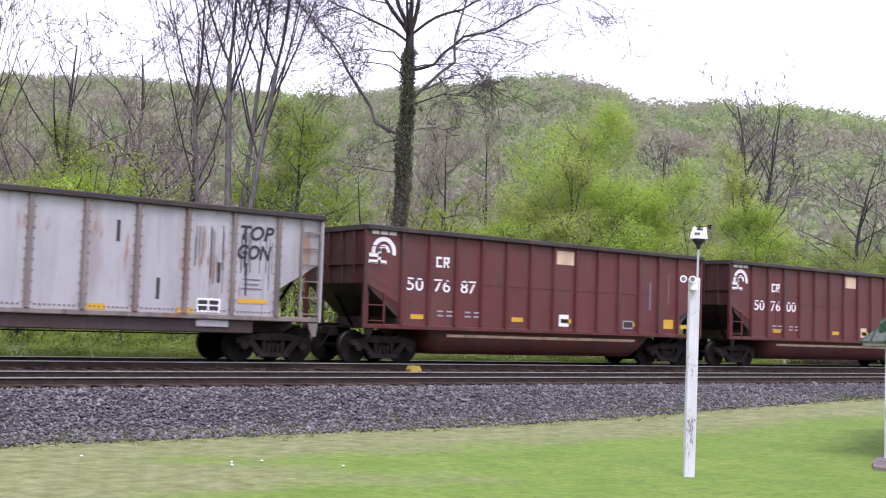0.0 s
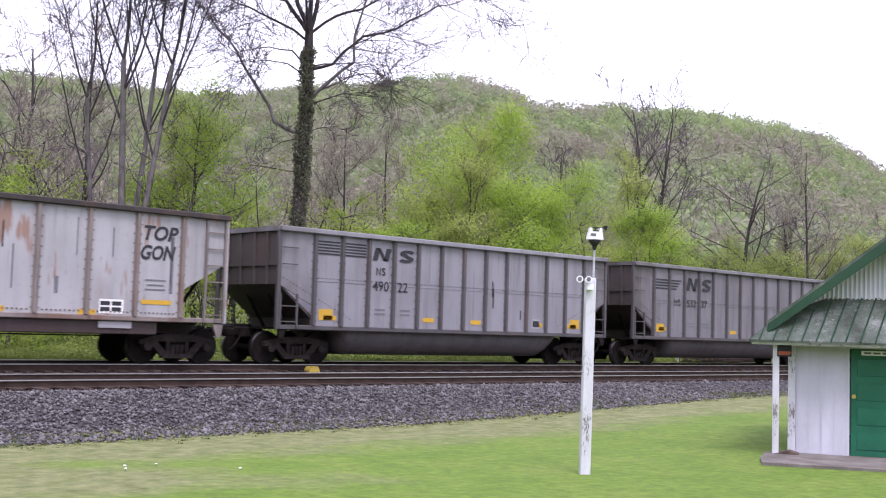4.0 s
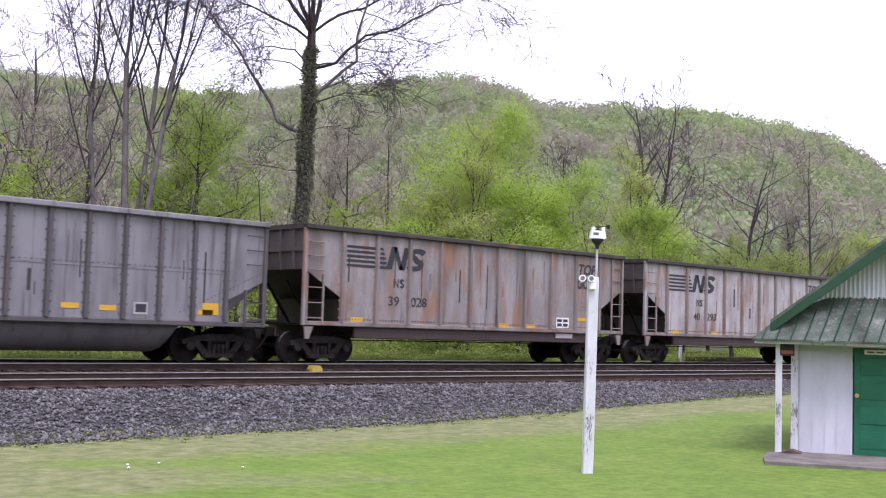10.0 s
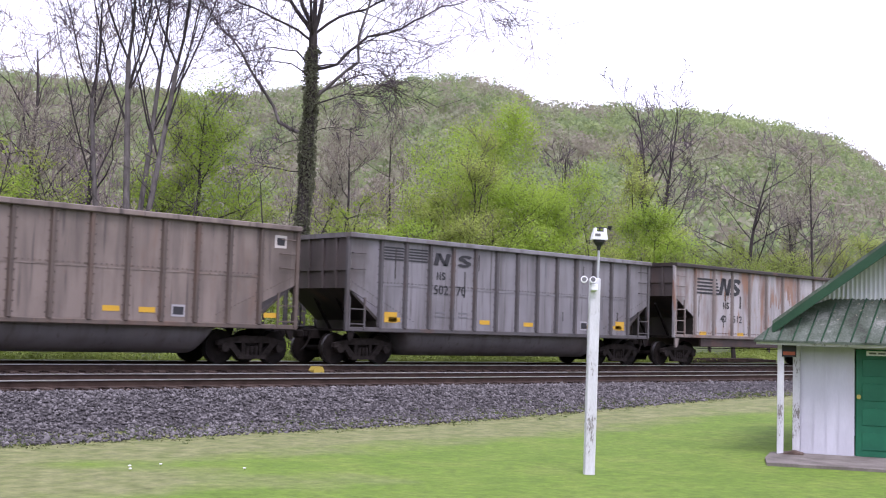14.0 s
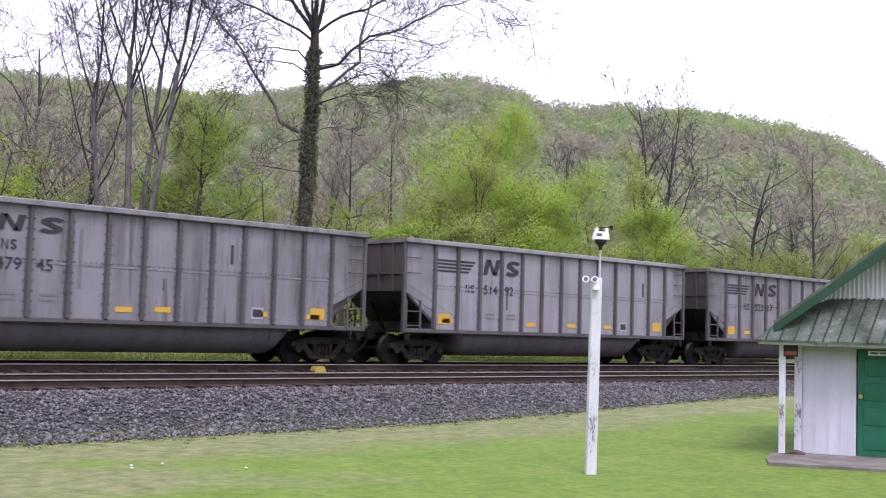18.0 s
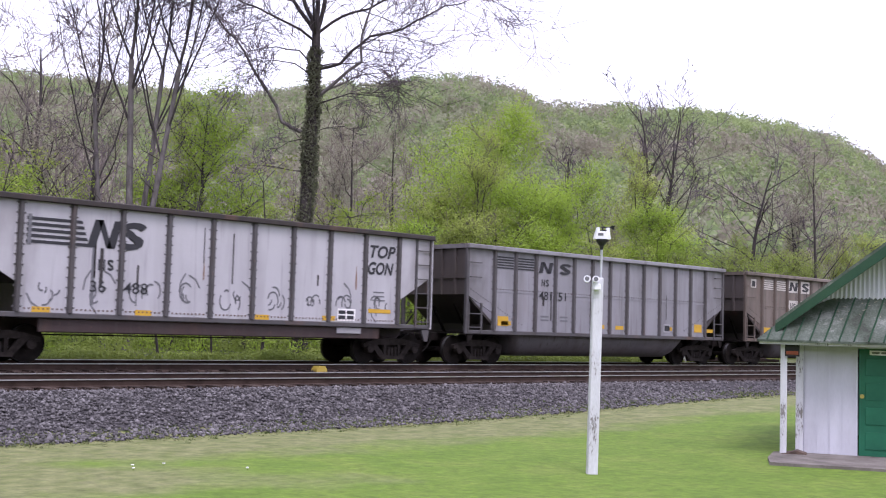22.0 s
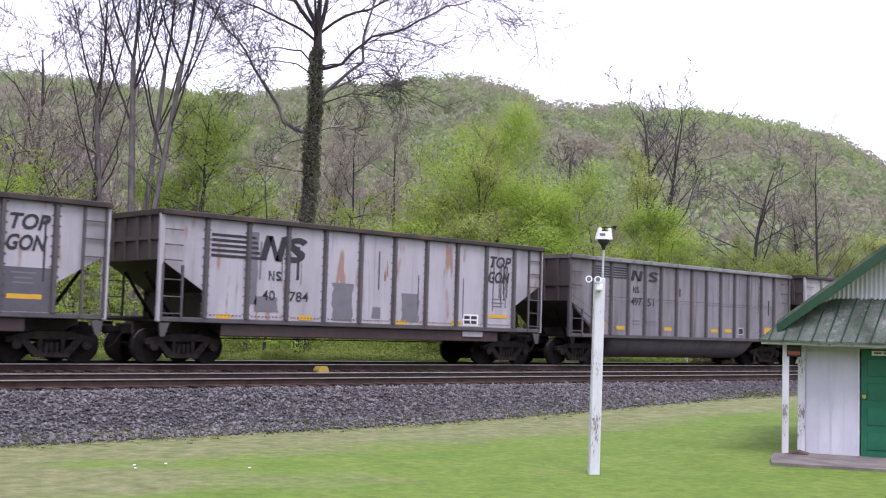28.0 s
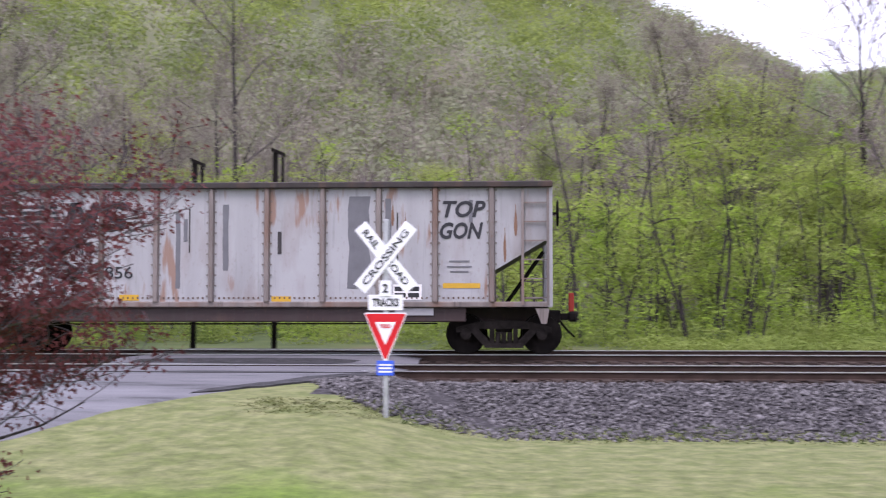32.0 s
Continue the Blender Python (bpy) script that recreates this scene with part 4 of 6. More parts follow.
        if marks == "boxed":
            for i in range(2):
                recolour(part("stripes", kept("stripes_white", lambda: stripe_mesh(0.82, 0.42, 5)), car, at=pose(-5.92 + i, -WIDE + 0.045, 3.12)), FADED_WHITE)
                mark(car, "white_panel", -3.5 + i, 3.32, 0.82, 0.5, FADED_WHITE)
                mark(car, "white_panel", -3.5 + i, 2.35, 0.82, 0.78, FADED_WHITE)
                recolour(part("railway_mark", kept("block_%d" % i, lambda: block_mesh(0.62, 0.36, i)), car, at=pose(-3.82 + i, -WIDE + 0.035, 3.14)), BLACK_MARK)
            for x in (-6.65, 6.65):
                mark(car, "label", x, 3.32, 0.4, 0.34, FADED_WHITE)
                mark(car, "label", x, 3.32, 0.26, 0.2, BLACK_MARK, 0.004)
            words(car, number[:3], -3.45, 2.12, 0.26, BLACK_MARK, width=0.66, deep=0.008)
            words(car, number[3:], -2.62, 2.12, 0.26, BLACK_MARK, width=0.42, deep=0.008)
            reporting(car, -3.48, 2.5, 0.25, BLACK_MARK, 0.006)
        elif marks == "stripes":
            for i in range(2):
                recolour(part("stripes", kept("stripes_grey", lambda: stripe_mesh(0.8, 0.42, 5)), car, at=pose(-5.9 + i, -WIDE + 0.045, 3.08)), dark)
                recolour(part("railway_mark", kept("block_%d" % i, lambda: block_mesh(0.62, 0.36, i)), car, at=pose(-3.85 + i, -WIDE + 0.035, 3.04)), dark)
            words(car, number[:3], -3.5, 2.30, 0.28, dark, width=0.62, deep=0.012)
            words(car, number[3:], -2.62, 2.30, 0.28, dark, width=0.4, deep=0.012)
            reporting(car, -3.48, 2.72, 0.23, dark)
        else:
            recolour(part("stripes", kept("stripes_lean", lambda: stripe_mesh(0.82, 0.42, 4, 0.9)), car, at=pose(-5.9, -WIDE + 0.045, 2.85)), dark)
            recolour(part("stripes", kept("stripes_lean2", lambda: stripe_mesh(0.36, 0.42, 4, 0.9)), car, at=pose(-4.9, -WIDE + 0.045, 2.85)), dark)
            for i in range(2):
                recolour(part("railway_mark", kept("tall_block_%d" % i, lambda: block_mesh(0.66, 0.48, i)), car, at=pose(-3.87 + i, -WIDE + 0.035, 2.86)), dark)
            words(car, number[:3], -3.5, 2.38, 0.28, dark, width=0.62, deep=0.012)
            words(car, number[3:], -2.62, 2.38, 0.28, dark, width=0.4, deep=0.012)
            reporting(car, -4.42, 2.38, 0.25, dark)
        mark(car, "label", 3.5, 1.38, 0.4, 0.3, DIM_MARK)
        mark(car, "label", 3.5, 1.38, 0.3, 0.2, BLACK_MARK, 0.004)
        for x in (-3.5, -2.5):
            for z in (1.62, 1.5):
                mark(car, "small_print", x, z, 0.4, 0.05, GREY_MARK)
    if index == 23:
        for i in range(54):
            s, r, a0 = Shape(), rng.choice((0.06, 0.1, 0.16, 0.4)), rng.uniform(0, 6.28)
            for j in range(2 if r > 0.3 else rng.randrange(3, 8)):
                b = (a0 + j * 0.5, a0 + j * 0.5 + 0.52)
                s.prism([(q * math.cos(a), q * 1.3 * math.sin(a)) for q, a in ((r, b[0]), (r + 0.035, b[0]), (r + 0.035, b[1]), (r, b[1]))], "y", -0.004, 0.004)
            part("spray_stroke", s.mesh("spray_stroke", GREY_MARK), car, "grey spray-painted scribble", pose(-5.2 + 1.311 * (i % 9) + rng.uniform(-0.28, 0.28), -WIDE + 0.045, 1.72 + rng.uniform(-0.12, 0.14)))
    drips = rng.randrange(4, 9) if top else rng.randrange(1, 5) if marks != "ring" else rng.randrange(2, 5)
    if index in (11, 16, 5, 9, 25):
        drips += 8
    for i in range(drips):
        tall = rng.uniform(0.25, 1.5)
        cell = (rng.randrange(9), 9, 11.8, -5.9) if top else (rng.randrange(12), 12, 12.0, -6.0)
        x = cell[3] + (cell[0] + rng.uniform(0.14, 0.86)) * cell[2] / cell[1]
        mark(car, "soot_drip", x, rng.uniform(1.4 + tall / 2, 3.5 - tall / 2), rng.choice((0.025, 0.035, 0.05, 0.09)), round(tall, 1), rng.choice((DRIP, DRIP, GREY_MARK)), 0.001)
    for a, b, n in {29: ((4.75, 5.8, 11),), 1: ((3.45, 4.4, 9), (4.75, 5.75, 11)), 9: ((3.7, 4.45, 8), (4.8, 5.7, 9))}.get(index, ()):
        for i in range(n):
            tall = round(rng.uniform(0.5, 1.7), 1)
            mark(car, "soot_drip", rng.uniform(a, b), rng.uniform(3.0, 3.4) - tall / 2, rng.choice((0.02, 0.03, 0.04)), tall, rng.choice((DRIP, GREY_MARK, GREY_MARK)), 0.001)
    if index == 31:
        part("tail_device", Shape().box(0.0, -0.06, 0.98, 0.13, 0.06, 1.42, chamfer=0.02).mesh("tail_device", plain("tail_red", (0.33, 0.035, 0.02))), car, "orange-red end-of-train marker box", pose(HALF + 0.5, 0, 0))
    if top:
        part("brake_wheel", kept("brake_wheel", brake_wheel_mesh), car, "dark hand-brake wheel", pose(HALF + 0.2, -0.95, 3.2))
    spots = [-5.4, -1.5, 0.6, 2.6, 5.4] if not top else [-5.3, -2.6, 1.0, 3.3 if seed % 2 else 2.3]
    for x in spots:
        if rng.random() < 0.85:
            mark(car, "reflector", x + rng.choice((0, 0, 1.0 if not top else 0)), (1.36 if not top else 1.28) + rng.uniform(-0.03, 0.03), 0.46, 0.13, YELLOW)
    if top:
        mark(car, "reflector", 5.2, 1.56, 0.86, 0.11, YELLOW)
        for x, w2, z0, z1, dark_patch in PATCHES.get(index, ()):
            blotch(car, "paint_patch", x, w2, z0, z1, PATCH_DARK if dark_patch else GREY_MARK, rng)
        streaks = {26: 14, 31: 5, 5: 12, 12: 6, 13: 8, 17: 8, 1: 6}.get(index, 2)
        for i in range(streaks):
            k = rng.randrange(9)
            x = -5.9 + (k + rng.uniform(0.15, 0.85)) * 11.8 / 9
            if index == 31:
                x = rng.choice((6.2, 6.45, 6.7, 3.6, 3.9, 2.2))
            if index == 5:
                x = rng.uniform(-7.0, -6.0)
            top_z = rng.uniform(2.5, 3.55)
            blotch(car, "rust_streak", x, rng.uniform(0.03, 0.07), max(1.3, top_z - rng.uniform(0.3, 0.8)), top_z, RUST_STREAK, rng)
    elif rng.random() < 0.7:
        mark(car, "reflector", 5.55, 1.42, 0.5, 0.3, YELLOW)
        if marks != "ring":
            mark(car, "reflector", -5.55, 1.42, 0.5, 0.3, YELLOW)
    # the body rides low on its trucks and its sides are drawn up a little taller
    for ob in car.children:
        if ob.name.split(".")[0] not in ("truck", "coupler", "tub", "brake_rod"):
            ob.matrix_basis = Matrix.Translation((0, 0, -0.045)) @ Matrix.Diagonal((1, 1, 1.045, 1)) @ ob.matrix_basis
    return car


def blotch(car, name, x, w, z0, z1, mat, rng):
    """An uneven painted or rusty patch on the near side."""
    h, n, s = z1 - z0, 7, Shape()
    rag = 0.75 if w < 1.15 else 0.97
    edge = [(-w / 2 * rng.uniform(rag, 1.02), h * k / n) for k in range(n + 1)]
    edge += [(w / 2 * rng.uniform(rag, 1.02), h * k / n) for k in range(n, -1, -1)]
    if w < 0.25 and name == "rust_streak":
        edge = [(a * (0.25 + 1.1 * math.sin(math.pi * min(1.0, 0.15 + b / h))), b) for a, b in edge]
    s.prism(edge, "y", -0.003, 0.004)
    part(name, s.mesh(name, mat), car, at=pose(x, -WIDE + 0.045, z0))


def brake_wheel_mesh():
    s = Shape()
    ring = [(0.0, 0.28 * math.cos(a), 0.28 * math.sin(a)) for a in (2 * math.pi * k / 16 for k in range(17))]
    s.tube(ring, [0.022] * 17, 5)
    for k in range(5):
        a = 2 * math.pi * k / 5
        s.tube([(0, 0, 0), (0, 0.28 * math.cos(a), 0.28 * math.sin(a))], [0.015, 0.015], 4)
    s.cyl((-0.2, 0, 0), (0.03, 0, 0), 0.03, 8)
    return s.mesh("brake_wheel", DARK_STEEL)


def block_mesh(w, h, i, lean=0.3, bold=0.3):
    s = Shape()
    k = lean * h
    t = w * bold
    if i == 0:
        s.prism([(0, 0), (t, 0), (t + k, h), (k, h)], "y", -0.006, 0.004)
        s.prism([(w - t, 0), (w, 0), (w + k, h), (w - t + k, h)], "y", -0.006, 0.004)
        s.prism([(k + t * 0.3, h), (t + k, h), (w - t * 0.3, 0), (w - t, 0)], "y", -0.006, 0.004)
    else:
        # a bold double bend, swept along two arcs
        line = [(0.5 + 0.36 * math.cos(radians(a)), 0.735 + 0.17 * math.sin(radians(a))) for a in range(15, 271, 30)]
        line += [(0.5 + 0.36 * math.cos(radians(a)), 0.265 + 0.17 * math.sin(radians(a))) for a in range(75, -166, -30)]
        # the stroke is broad where it runs upright and thinner where it lies flat
        left, right = [], []
        for m, (x0, z0) in enumerate(line):
            a, b = line[max(0, m - 1)], line[min(len(line) - 1, m + 1)]
            d = Vector((b[0] - a[0], b[1] - a[1])).normalized()
            left.append((x0 - d.y * bold * 0.5, z0 + d.x * 0.115))
            right.append((x0 + d.y * bold * 0.5, z0 - d.x * 0.115))
        s.prism([(w * a + k * b, h * b) for a, b in left + right[::-1]], "y", -0.006, 0.004)
    return s.mesh("railway_mark", BLACK)


def chord_mesh(high):
    s = Shape()
    for q in (-1, 1):
        s.box(-HALF - 0.06, q * WIDE - 0.09, high - 0.14, HALF + 0.06, q * WIDE + 0.05, high, chamfer=0.02)
    for q in (-1, 1):
        s.box(q * HALF - 0.09, -WIDE + 0.1, high - 0.137, q * HALF + 0.057, WIDE - 0.1, high - 0.003)
    return s.mesh("top_chord", BLACK)


def coupler_mesh():
    s = Shape()
    s.box(-0.5, -0.18, 0.72, 0.3, 0.18, 1.02, chamfer=0.03)
    s.box(0.3, -0.09, 0.78, 0.5, 0.09, 0.94, chamfer=0.02)
    s.box(0.48, -0.17, 0.74, 0.70, 0.17, 0.99, chamfer=0.05)
    s.tube([(0.3, 0.2, 0.75), (0.5, 0.24, 0.5), (0.66, 0.22, 0.36)], [0.03, 0.03, 0.025], 6)
    return s.mesh("coupler", DARK_STEEL)


def tub_mesh():
    s = Shape()
    n, ring = 14, []
    for x, z in ((-4.78, 0.98), (-4.66, 0.6), (-4.5, 0.38), (-4.25, 0.27), (4.25, 0.27), (4.5, 0.38), (4.66, 0.6), (4.78, 0.98)):
        d = max(0.03, 0.99 - z)
        ring.append([(x, -1.36 * math.cos(math.pi * j / n), 0.99 - d * min(1.0, 1.25 * math.sin(math.pi * j / n)) if j not in (0, n) else 0.99) for j in range(n + 1)])
    verts = [p for r in ring for p in r]
    c = n + 1
    s.add(verts, [(i * c + j, i * c + j + 1, (i + 1) * c + j + 1, (i + 1) * c + j) for i in range(len(ring) - 1) for j in range(n)])
    return s.mesh("tub", BLACK, smooth=True)


SOOT = paint("sooty_sheet", (0.045, 0.038, 0.035), 0.3, 0.6)
END_BROWN = paint("grimy_end", (0.08, 0.066, 0.062), 0.15, 0.6)
END_RED = paint("grimy_red_end", (0.06, 0.02, 0.019), 0.3, 0.6)
TOP_EDGE = paint("top_edge_dark", (0.035, 0.028, 0.026), 0.35, 0.4)
SILL_BROWN = paint("sill_brown", (0.05, 0.032, 0.031), 0.3, 0.4)
TUB_GREY = paint("tub_grey", (0.115, 0.108, 0.112), 0.12, 0.5, ends=0.0)
TUB_RED = paint("tub_red", (0.12, 0.035, 0.03), 0.25, 0.7)
PRIMER = paint("buff_primer", (0.62, 0.45, 0.30), 0.2, 0.4)
RIVET_RUST = plain("rusty_rivet", (0.13, 0.085, 0.065), 0.9)
RIB_GREY = paint("rib_grey", (0.08, 0.075, 0.077), 0.3, 0.5)
RIB_BROWN = paint("rib_brown", (0.11, 0.085, 0.07), 0.35, 0.5)
RIB_RED = paint("rib_red", (0.095, 0.02, 0.018), 0.2, 0.5)
RIB_RUST = paint("rib_rust", (0.215, 0.182, 0.165), 0.65, 0.5)
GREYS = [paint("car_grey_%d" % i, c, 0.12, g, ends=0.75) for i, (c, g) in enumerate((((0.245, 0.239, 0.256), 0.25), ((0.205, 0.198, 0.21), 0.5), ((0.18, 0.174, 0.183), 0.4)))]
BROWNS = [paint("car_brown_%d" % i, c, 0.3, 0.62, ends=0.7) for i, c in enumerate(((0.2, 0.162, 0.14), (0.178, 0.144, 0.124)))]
REDS = [paint("car_red_%d" % i, c, 0.12, 0.45) for i, c in enumerate(((0.108, 0.03, 0.027), (0.135, 0.04, 0.032)))]
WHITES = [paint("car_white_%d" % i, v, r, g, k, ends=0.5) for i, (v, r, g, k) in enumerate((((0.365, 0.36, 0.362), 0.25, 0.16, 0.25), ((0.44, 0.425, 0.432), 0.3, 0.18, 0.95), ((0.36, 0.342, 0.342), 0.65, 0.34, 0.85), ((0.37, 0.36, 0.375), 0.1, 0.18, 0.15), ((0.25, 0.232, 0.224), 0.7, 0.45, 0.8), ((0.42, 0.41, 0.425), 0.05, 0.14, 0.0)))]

LOOKS = {
    "g": "grey-painted steel coal gondola with a belly tub on the rails",
    "b": "dusty brown coal gondola with white lettering panels",
    "r": "faded red coal gondola with white lettering and emblem",
    "w": "dirty white coal gondola with rust streaks, riding the rails",
}
DRIP = plain("black_drip", (0.045, 0.04, 0.04), 0.7)
PATCH_DARK = plain("dark_repaint", (0.095, 0.092, 0.102))
RUST_STREAK = plain("rust_streak", (0.22, 0.125, 0.08), 0.9)
# repainted patches: middle, width, from and to height, dark or mid grey
PATCHES = {
    5: ((-3.9, 0.9, 1.5, 1.95, 0), (-2.9, 0.12, 1.3, 2.9, 1)),
    9: ((-3.9, 0.8, 1.4, 1.7, 0),),
    28: tuple((-5.245 + k * 1.311, 1.2, 1.22, 2.36 - 0.02 * (k % 2), 1) for k in range(2, 8)) + ((5.245, 1.2, 1.22, 2.22, 1), (0.2, 0.4, 1.25, 2.3, 0)),
    29: ((-3.95, 0.85, 1.42, 1.82, 0), (-1.3, 0.82, 1.25, 2.3, 0), (0.0, 0.38, 1.35, 1.68, 0), (1.35, 0.8, 1.3, 2.12, 0), (-4.4, 0.3, 1.6, 3.5, 0)),
    31: ((-0.32, 0.15, 1.9, 3.38, 0), (2.82, 0.55, 1.5, 3.55, 0), (-1.45, 0.12, 1.5, 3.2, 0), (3.5, 0.16, 2.4, 3.5, 0)),
}
# index, kind, paint, ribs, number, marks
TRAIN = [
    (1, "top", WHITES[0], RIB_RUST, "401552", "top"), (2, "tub", REDS[0], RIB_RED, "507687", "ring"), (3, "tub", REDS[0], RIB_RED, "507600", "ring"),
    (4, "tub", BROWNS[0], RIB_BROWN, "47098", "boxed"), (5, "top", WHITES[0], RIB_RUST, "42779", "top"), (6, "tub", GREYS[0], RIB_GREY, "49022", "stripes"),
    (7, "tub", GREYS[2], RIB_GREY, "53237", "lean"), (8, "tub", REDS[1], RIB_RED, "507636", "ring"), (9, "top", WHITES[3], RIB_GREY, "36172", "top"),
    (10, "tub", GREYS[0], RIB_GREY, "47676", "stripes"), (11, "tub", GREYS[1], RIB_GREY, "50435", "stripes"), (12, "top", WHITES[4], RIB_RUST, "39028", "top"),
    (13, "top", WHITES[2], RIB_RUST, "40293", "top"), (14, "tub", GREYS[1], RIB_GREY, "52071", "lean"), (15, "tub", BROWNS[0], RIB_BROWN, "46354", "boxed"),
    (16, "tub", GREYS[1], RIB_GREY, "50270", "stripes"), (17, "top", WHITES[2], RIB_RUST, "40512", "top"), (18, "tub", GREYS[0], RIB_GREY, "47039", "stripes"),
    (19, "tub", GREYS[1], RIB_GREY, "47945", "stripes"), (20, "tub", GREYS[0], RIB_GREY, "51492", "lean"), (21, "tub", GREYS[1], RIB_GREY, "52317", "lean"),
    (22, "tub", BROWNS[0], RIB_BROWN, "46557", "boxed"), (23, "top", WHITES[5], RIB_GREY, "36488", "top"), (24, "tub", GREYS[0], RIB_GREY, "48151", "stripes"),
    (25, "tub", BROWNS[1], RIB_BROWN, "47232", "boxed"), (26, "top", WHITES[1], RIB_RUST, "42773", "top"), (27, "tub", GREYS[1], RIB_GREY, "49168", "stripes"),
    (28, "top", WHITES[3], RIB_GREY, "40788", "top"), (29, "top", WHITES[3], RIB_GREY, "40784", "top"), (30, "tub", GREYS[1], RIB_GREY, "49751", "stripes"),
    (31, "top", WHITES[0], RIB_RUST, "42856", "top"),
]
CARS = []
for i, kind, body, rib, number, marks in TRAIN:
    look_key = "r" if marks == "ring" else "b" if marks == "boxed" else "w" if kind == "top" else "g"
    CARS.append((i, build_car(i, kind, body, rib, number, 100 + i, marks=marks, label=LOOKS[look_key])))

build_track(NEAR_Y, NEAR_TOP, 0.037, "near railway track with brown rails on dark sleepers", -28, 75)
build_track(FAR_Y, FAR_TOP, 0.033, "far railway track under the coal train", -28, 75)


# ---- shed beside the lawn ----
SHED = Matrix.Translation((18.56, 10.64, 0.03)) @ Matrix(((0.4663, 0.8846, 0, 0), (-0.8846, 0.4663, 0, 0), (0, 0, 1, 0), (0, 0, 0, 1)))
# in the shed's space x runs along the front, y into the shed


def build_shed():
    shed = thing("shed", "small white board-sided shed with a green door and green metal roof", "shed", SHED)
    W, DEEP = 3.3, 4.0
    s = Shape()
    s.box(0.0, 0.0, 0.0, 0.93, 0.1, 1.95).box(1.83, 0.0, 0.0, W, 0.1, 1.95).box(0.93, 0.0, 1.87, 1.83, 0.1, 1.95)
    part("front_wall", s.mesh("front_wall", SIDING), shed)
    part("gable", Shape().prism([(0, 1.95), (W, 1.95), (W, 2.55), (W / 2, 3.78), (0, 2.55)], "y", 0.0, 0.1).mesh("gable", SIDING), shed, "white corrugated gable")
    x = 0.06
    strip = Shape().box(-0.011, -0.012, 0.0, 0.011, 0.0, 1.86).mesh("batten", SIDING)
    while x < W:
        if not 0.86 < x < 1.9:
            part("batten", strip, shed, at=pose(x, 0, 0.02))
        x += 0.205
    x = 0.35
    while x < W:
        top = 2.5 + (x if x < W / 2 else W - x) * 0.745
        if top > 2.75:
            part("gable_board", Shape().prism([(-0.03, 0), (0, -0.02), (0.03, 0)], "z", 2.62, top).mesh("gable_board", SIDING), shed, at=pose(x, -0.001, 0))
        x += 0.075
    part("side_wall", Shape().box(0.0, 0.1, 0.0, 0.1, DEEP, 2.5).mesh("side_wall", WHITE_PAINT), shed)
    part("side_wall", Shape().box(W - 0.1, 0.1, 0.0, W, DEEP, 2.5).mesh("side_wall", WHITE_PAINT), shed)
    part("back_wall", Shape().prism([(0.1, 0), (W - 0.1, 0), (W - 0.1, 2.5), (W / 2, 3.7), (0.1, 2.5)], "y", DEEP - 0.1, DEEP).mesh("back_wall", WHITE_PAINT), shed)
    part("corner_trim", Shape().box(-0.09, -0.09, 0.0, 0.035, 0.0, 1.92, chamfer=0.008).mesh("corner_trim", WHITE_PAINT), shed)
    # door
    door = part("door", Shape().box(0.95, 0.02, 0.02, 1.81, 0.07, 1.86).mesh("door", GREEN_PAINT), shed, "green panelled wooden door")
    for k in range(4):
        part("door_panel", Shape().box(1.05, 0.008, 0.0, 1.71, 0.021, 0.3, chamfer=0.008).mesh("door_panel", GREEN_PAINT), door, at=pose(0, 0, 0.14 + k * 0.42))
    part("door_knob", Shape().cyl((1.0, -0.04, 1.05), (1.0, 0.02, 1.05), 0.025, 10).cyl((1.0, -0.06, 1.05), (1.0, -0.03, 1.05), 0.038, 10).mesh("door_knob", BRASS), door, "brass knob")
    part("door_sign", Shape().box(1.12, 0.0, 1.76, 1.62, 0.019, 1.84).mesh("door_sign", SIGN_WHITE), door)
    for k in range(3):
        part("sign_bar", Shape().box(1.16 + k * 0.15, -0.004, 1.785, 1.28 + k * 0.15, 0.0, 1.815).mesh("sign_bar", GREY_MARK), door)
    # pent roof over the front, hipped at its end
    s = Shape()
    s.add([(-0.72, -0.62, 1.98), (W + 0.7, -0.62, 1.98), (W + 0.7, 0.0, 2.74), (0.55, 0.0, 2.74), (-0.20, -0.22, 2.43),
           (-0.72, -0.62, 1.94), (W + 0.7, -0.62, 1.94), (W + 0.7, 0.0, 2.70), (0.55, 0.0, 2.70), (-0.20, -0.22, 2.39)],
          [(0, 1, 2, 3, 4), (9, 8, 7, 6, 5), (0, 5, 6, 1), (1, 6, 7, 2), (0, 4, 9, 5), (4, 3, 8, 9)])
    part("pent_roof", s.mesh("pent_roof", ROOF_GREEN), shed, "worn green standing-seam porch roof")
    x = -0.55
    while x < W + 0.6:
        cut = min(1.0, max(0.25, (x + 0.72) / 1.27))
        top_z, top_y = 1.98 + 0.76 * cut, -0.62 * (1 - cut)
        part("seam", Shape().tube([(x, -0.625, 1.985), (x + 0.26 * cut, top_y, top_z + 0.01)], [0.014, 0.014], 5).mesh("seam", DARK_GREEN), shed)
        x += 0.235
    part("hip_end", Shape().add([(-0.72, -0.62, 1.985), (-0.62, 0.4, 2.1), (-0.20, -0.22, 2.435), (-0.72, -0.62, 1.95), (-0.62, 0.4, 2.06), (-0.20, -0.22, 2.395)], [(0, 2, 1), (3, 4, 5), (0, 3, 5, 2), (0, 1, 4, 3), (1, 2, 5, 4)]).mesh("hip_end", ROOF_GREEN), shed)
    part("fascia", Shape().box(-0.68, -0.56, 1.90, W + 0.6, -0.53, 1.95).mesh("fascia", WHITE_PAINT), shed)
    # main roof
    k = 0.768
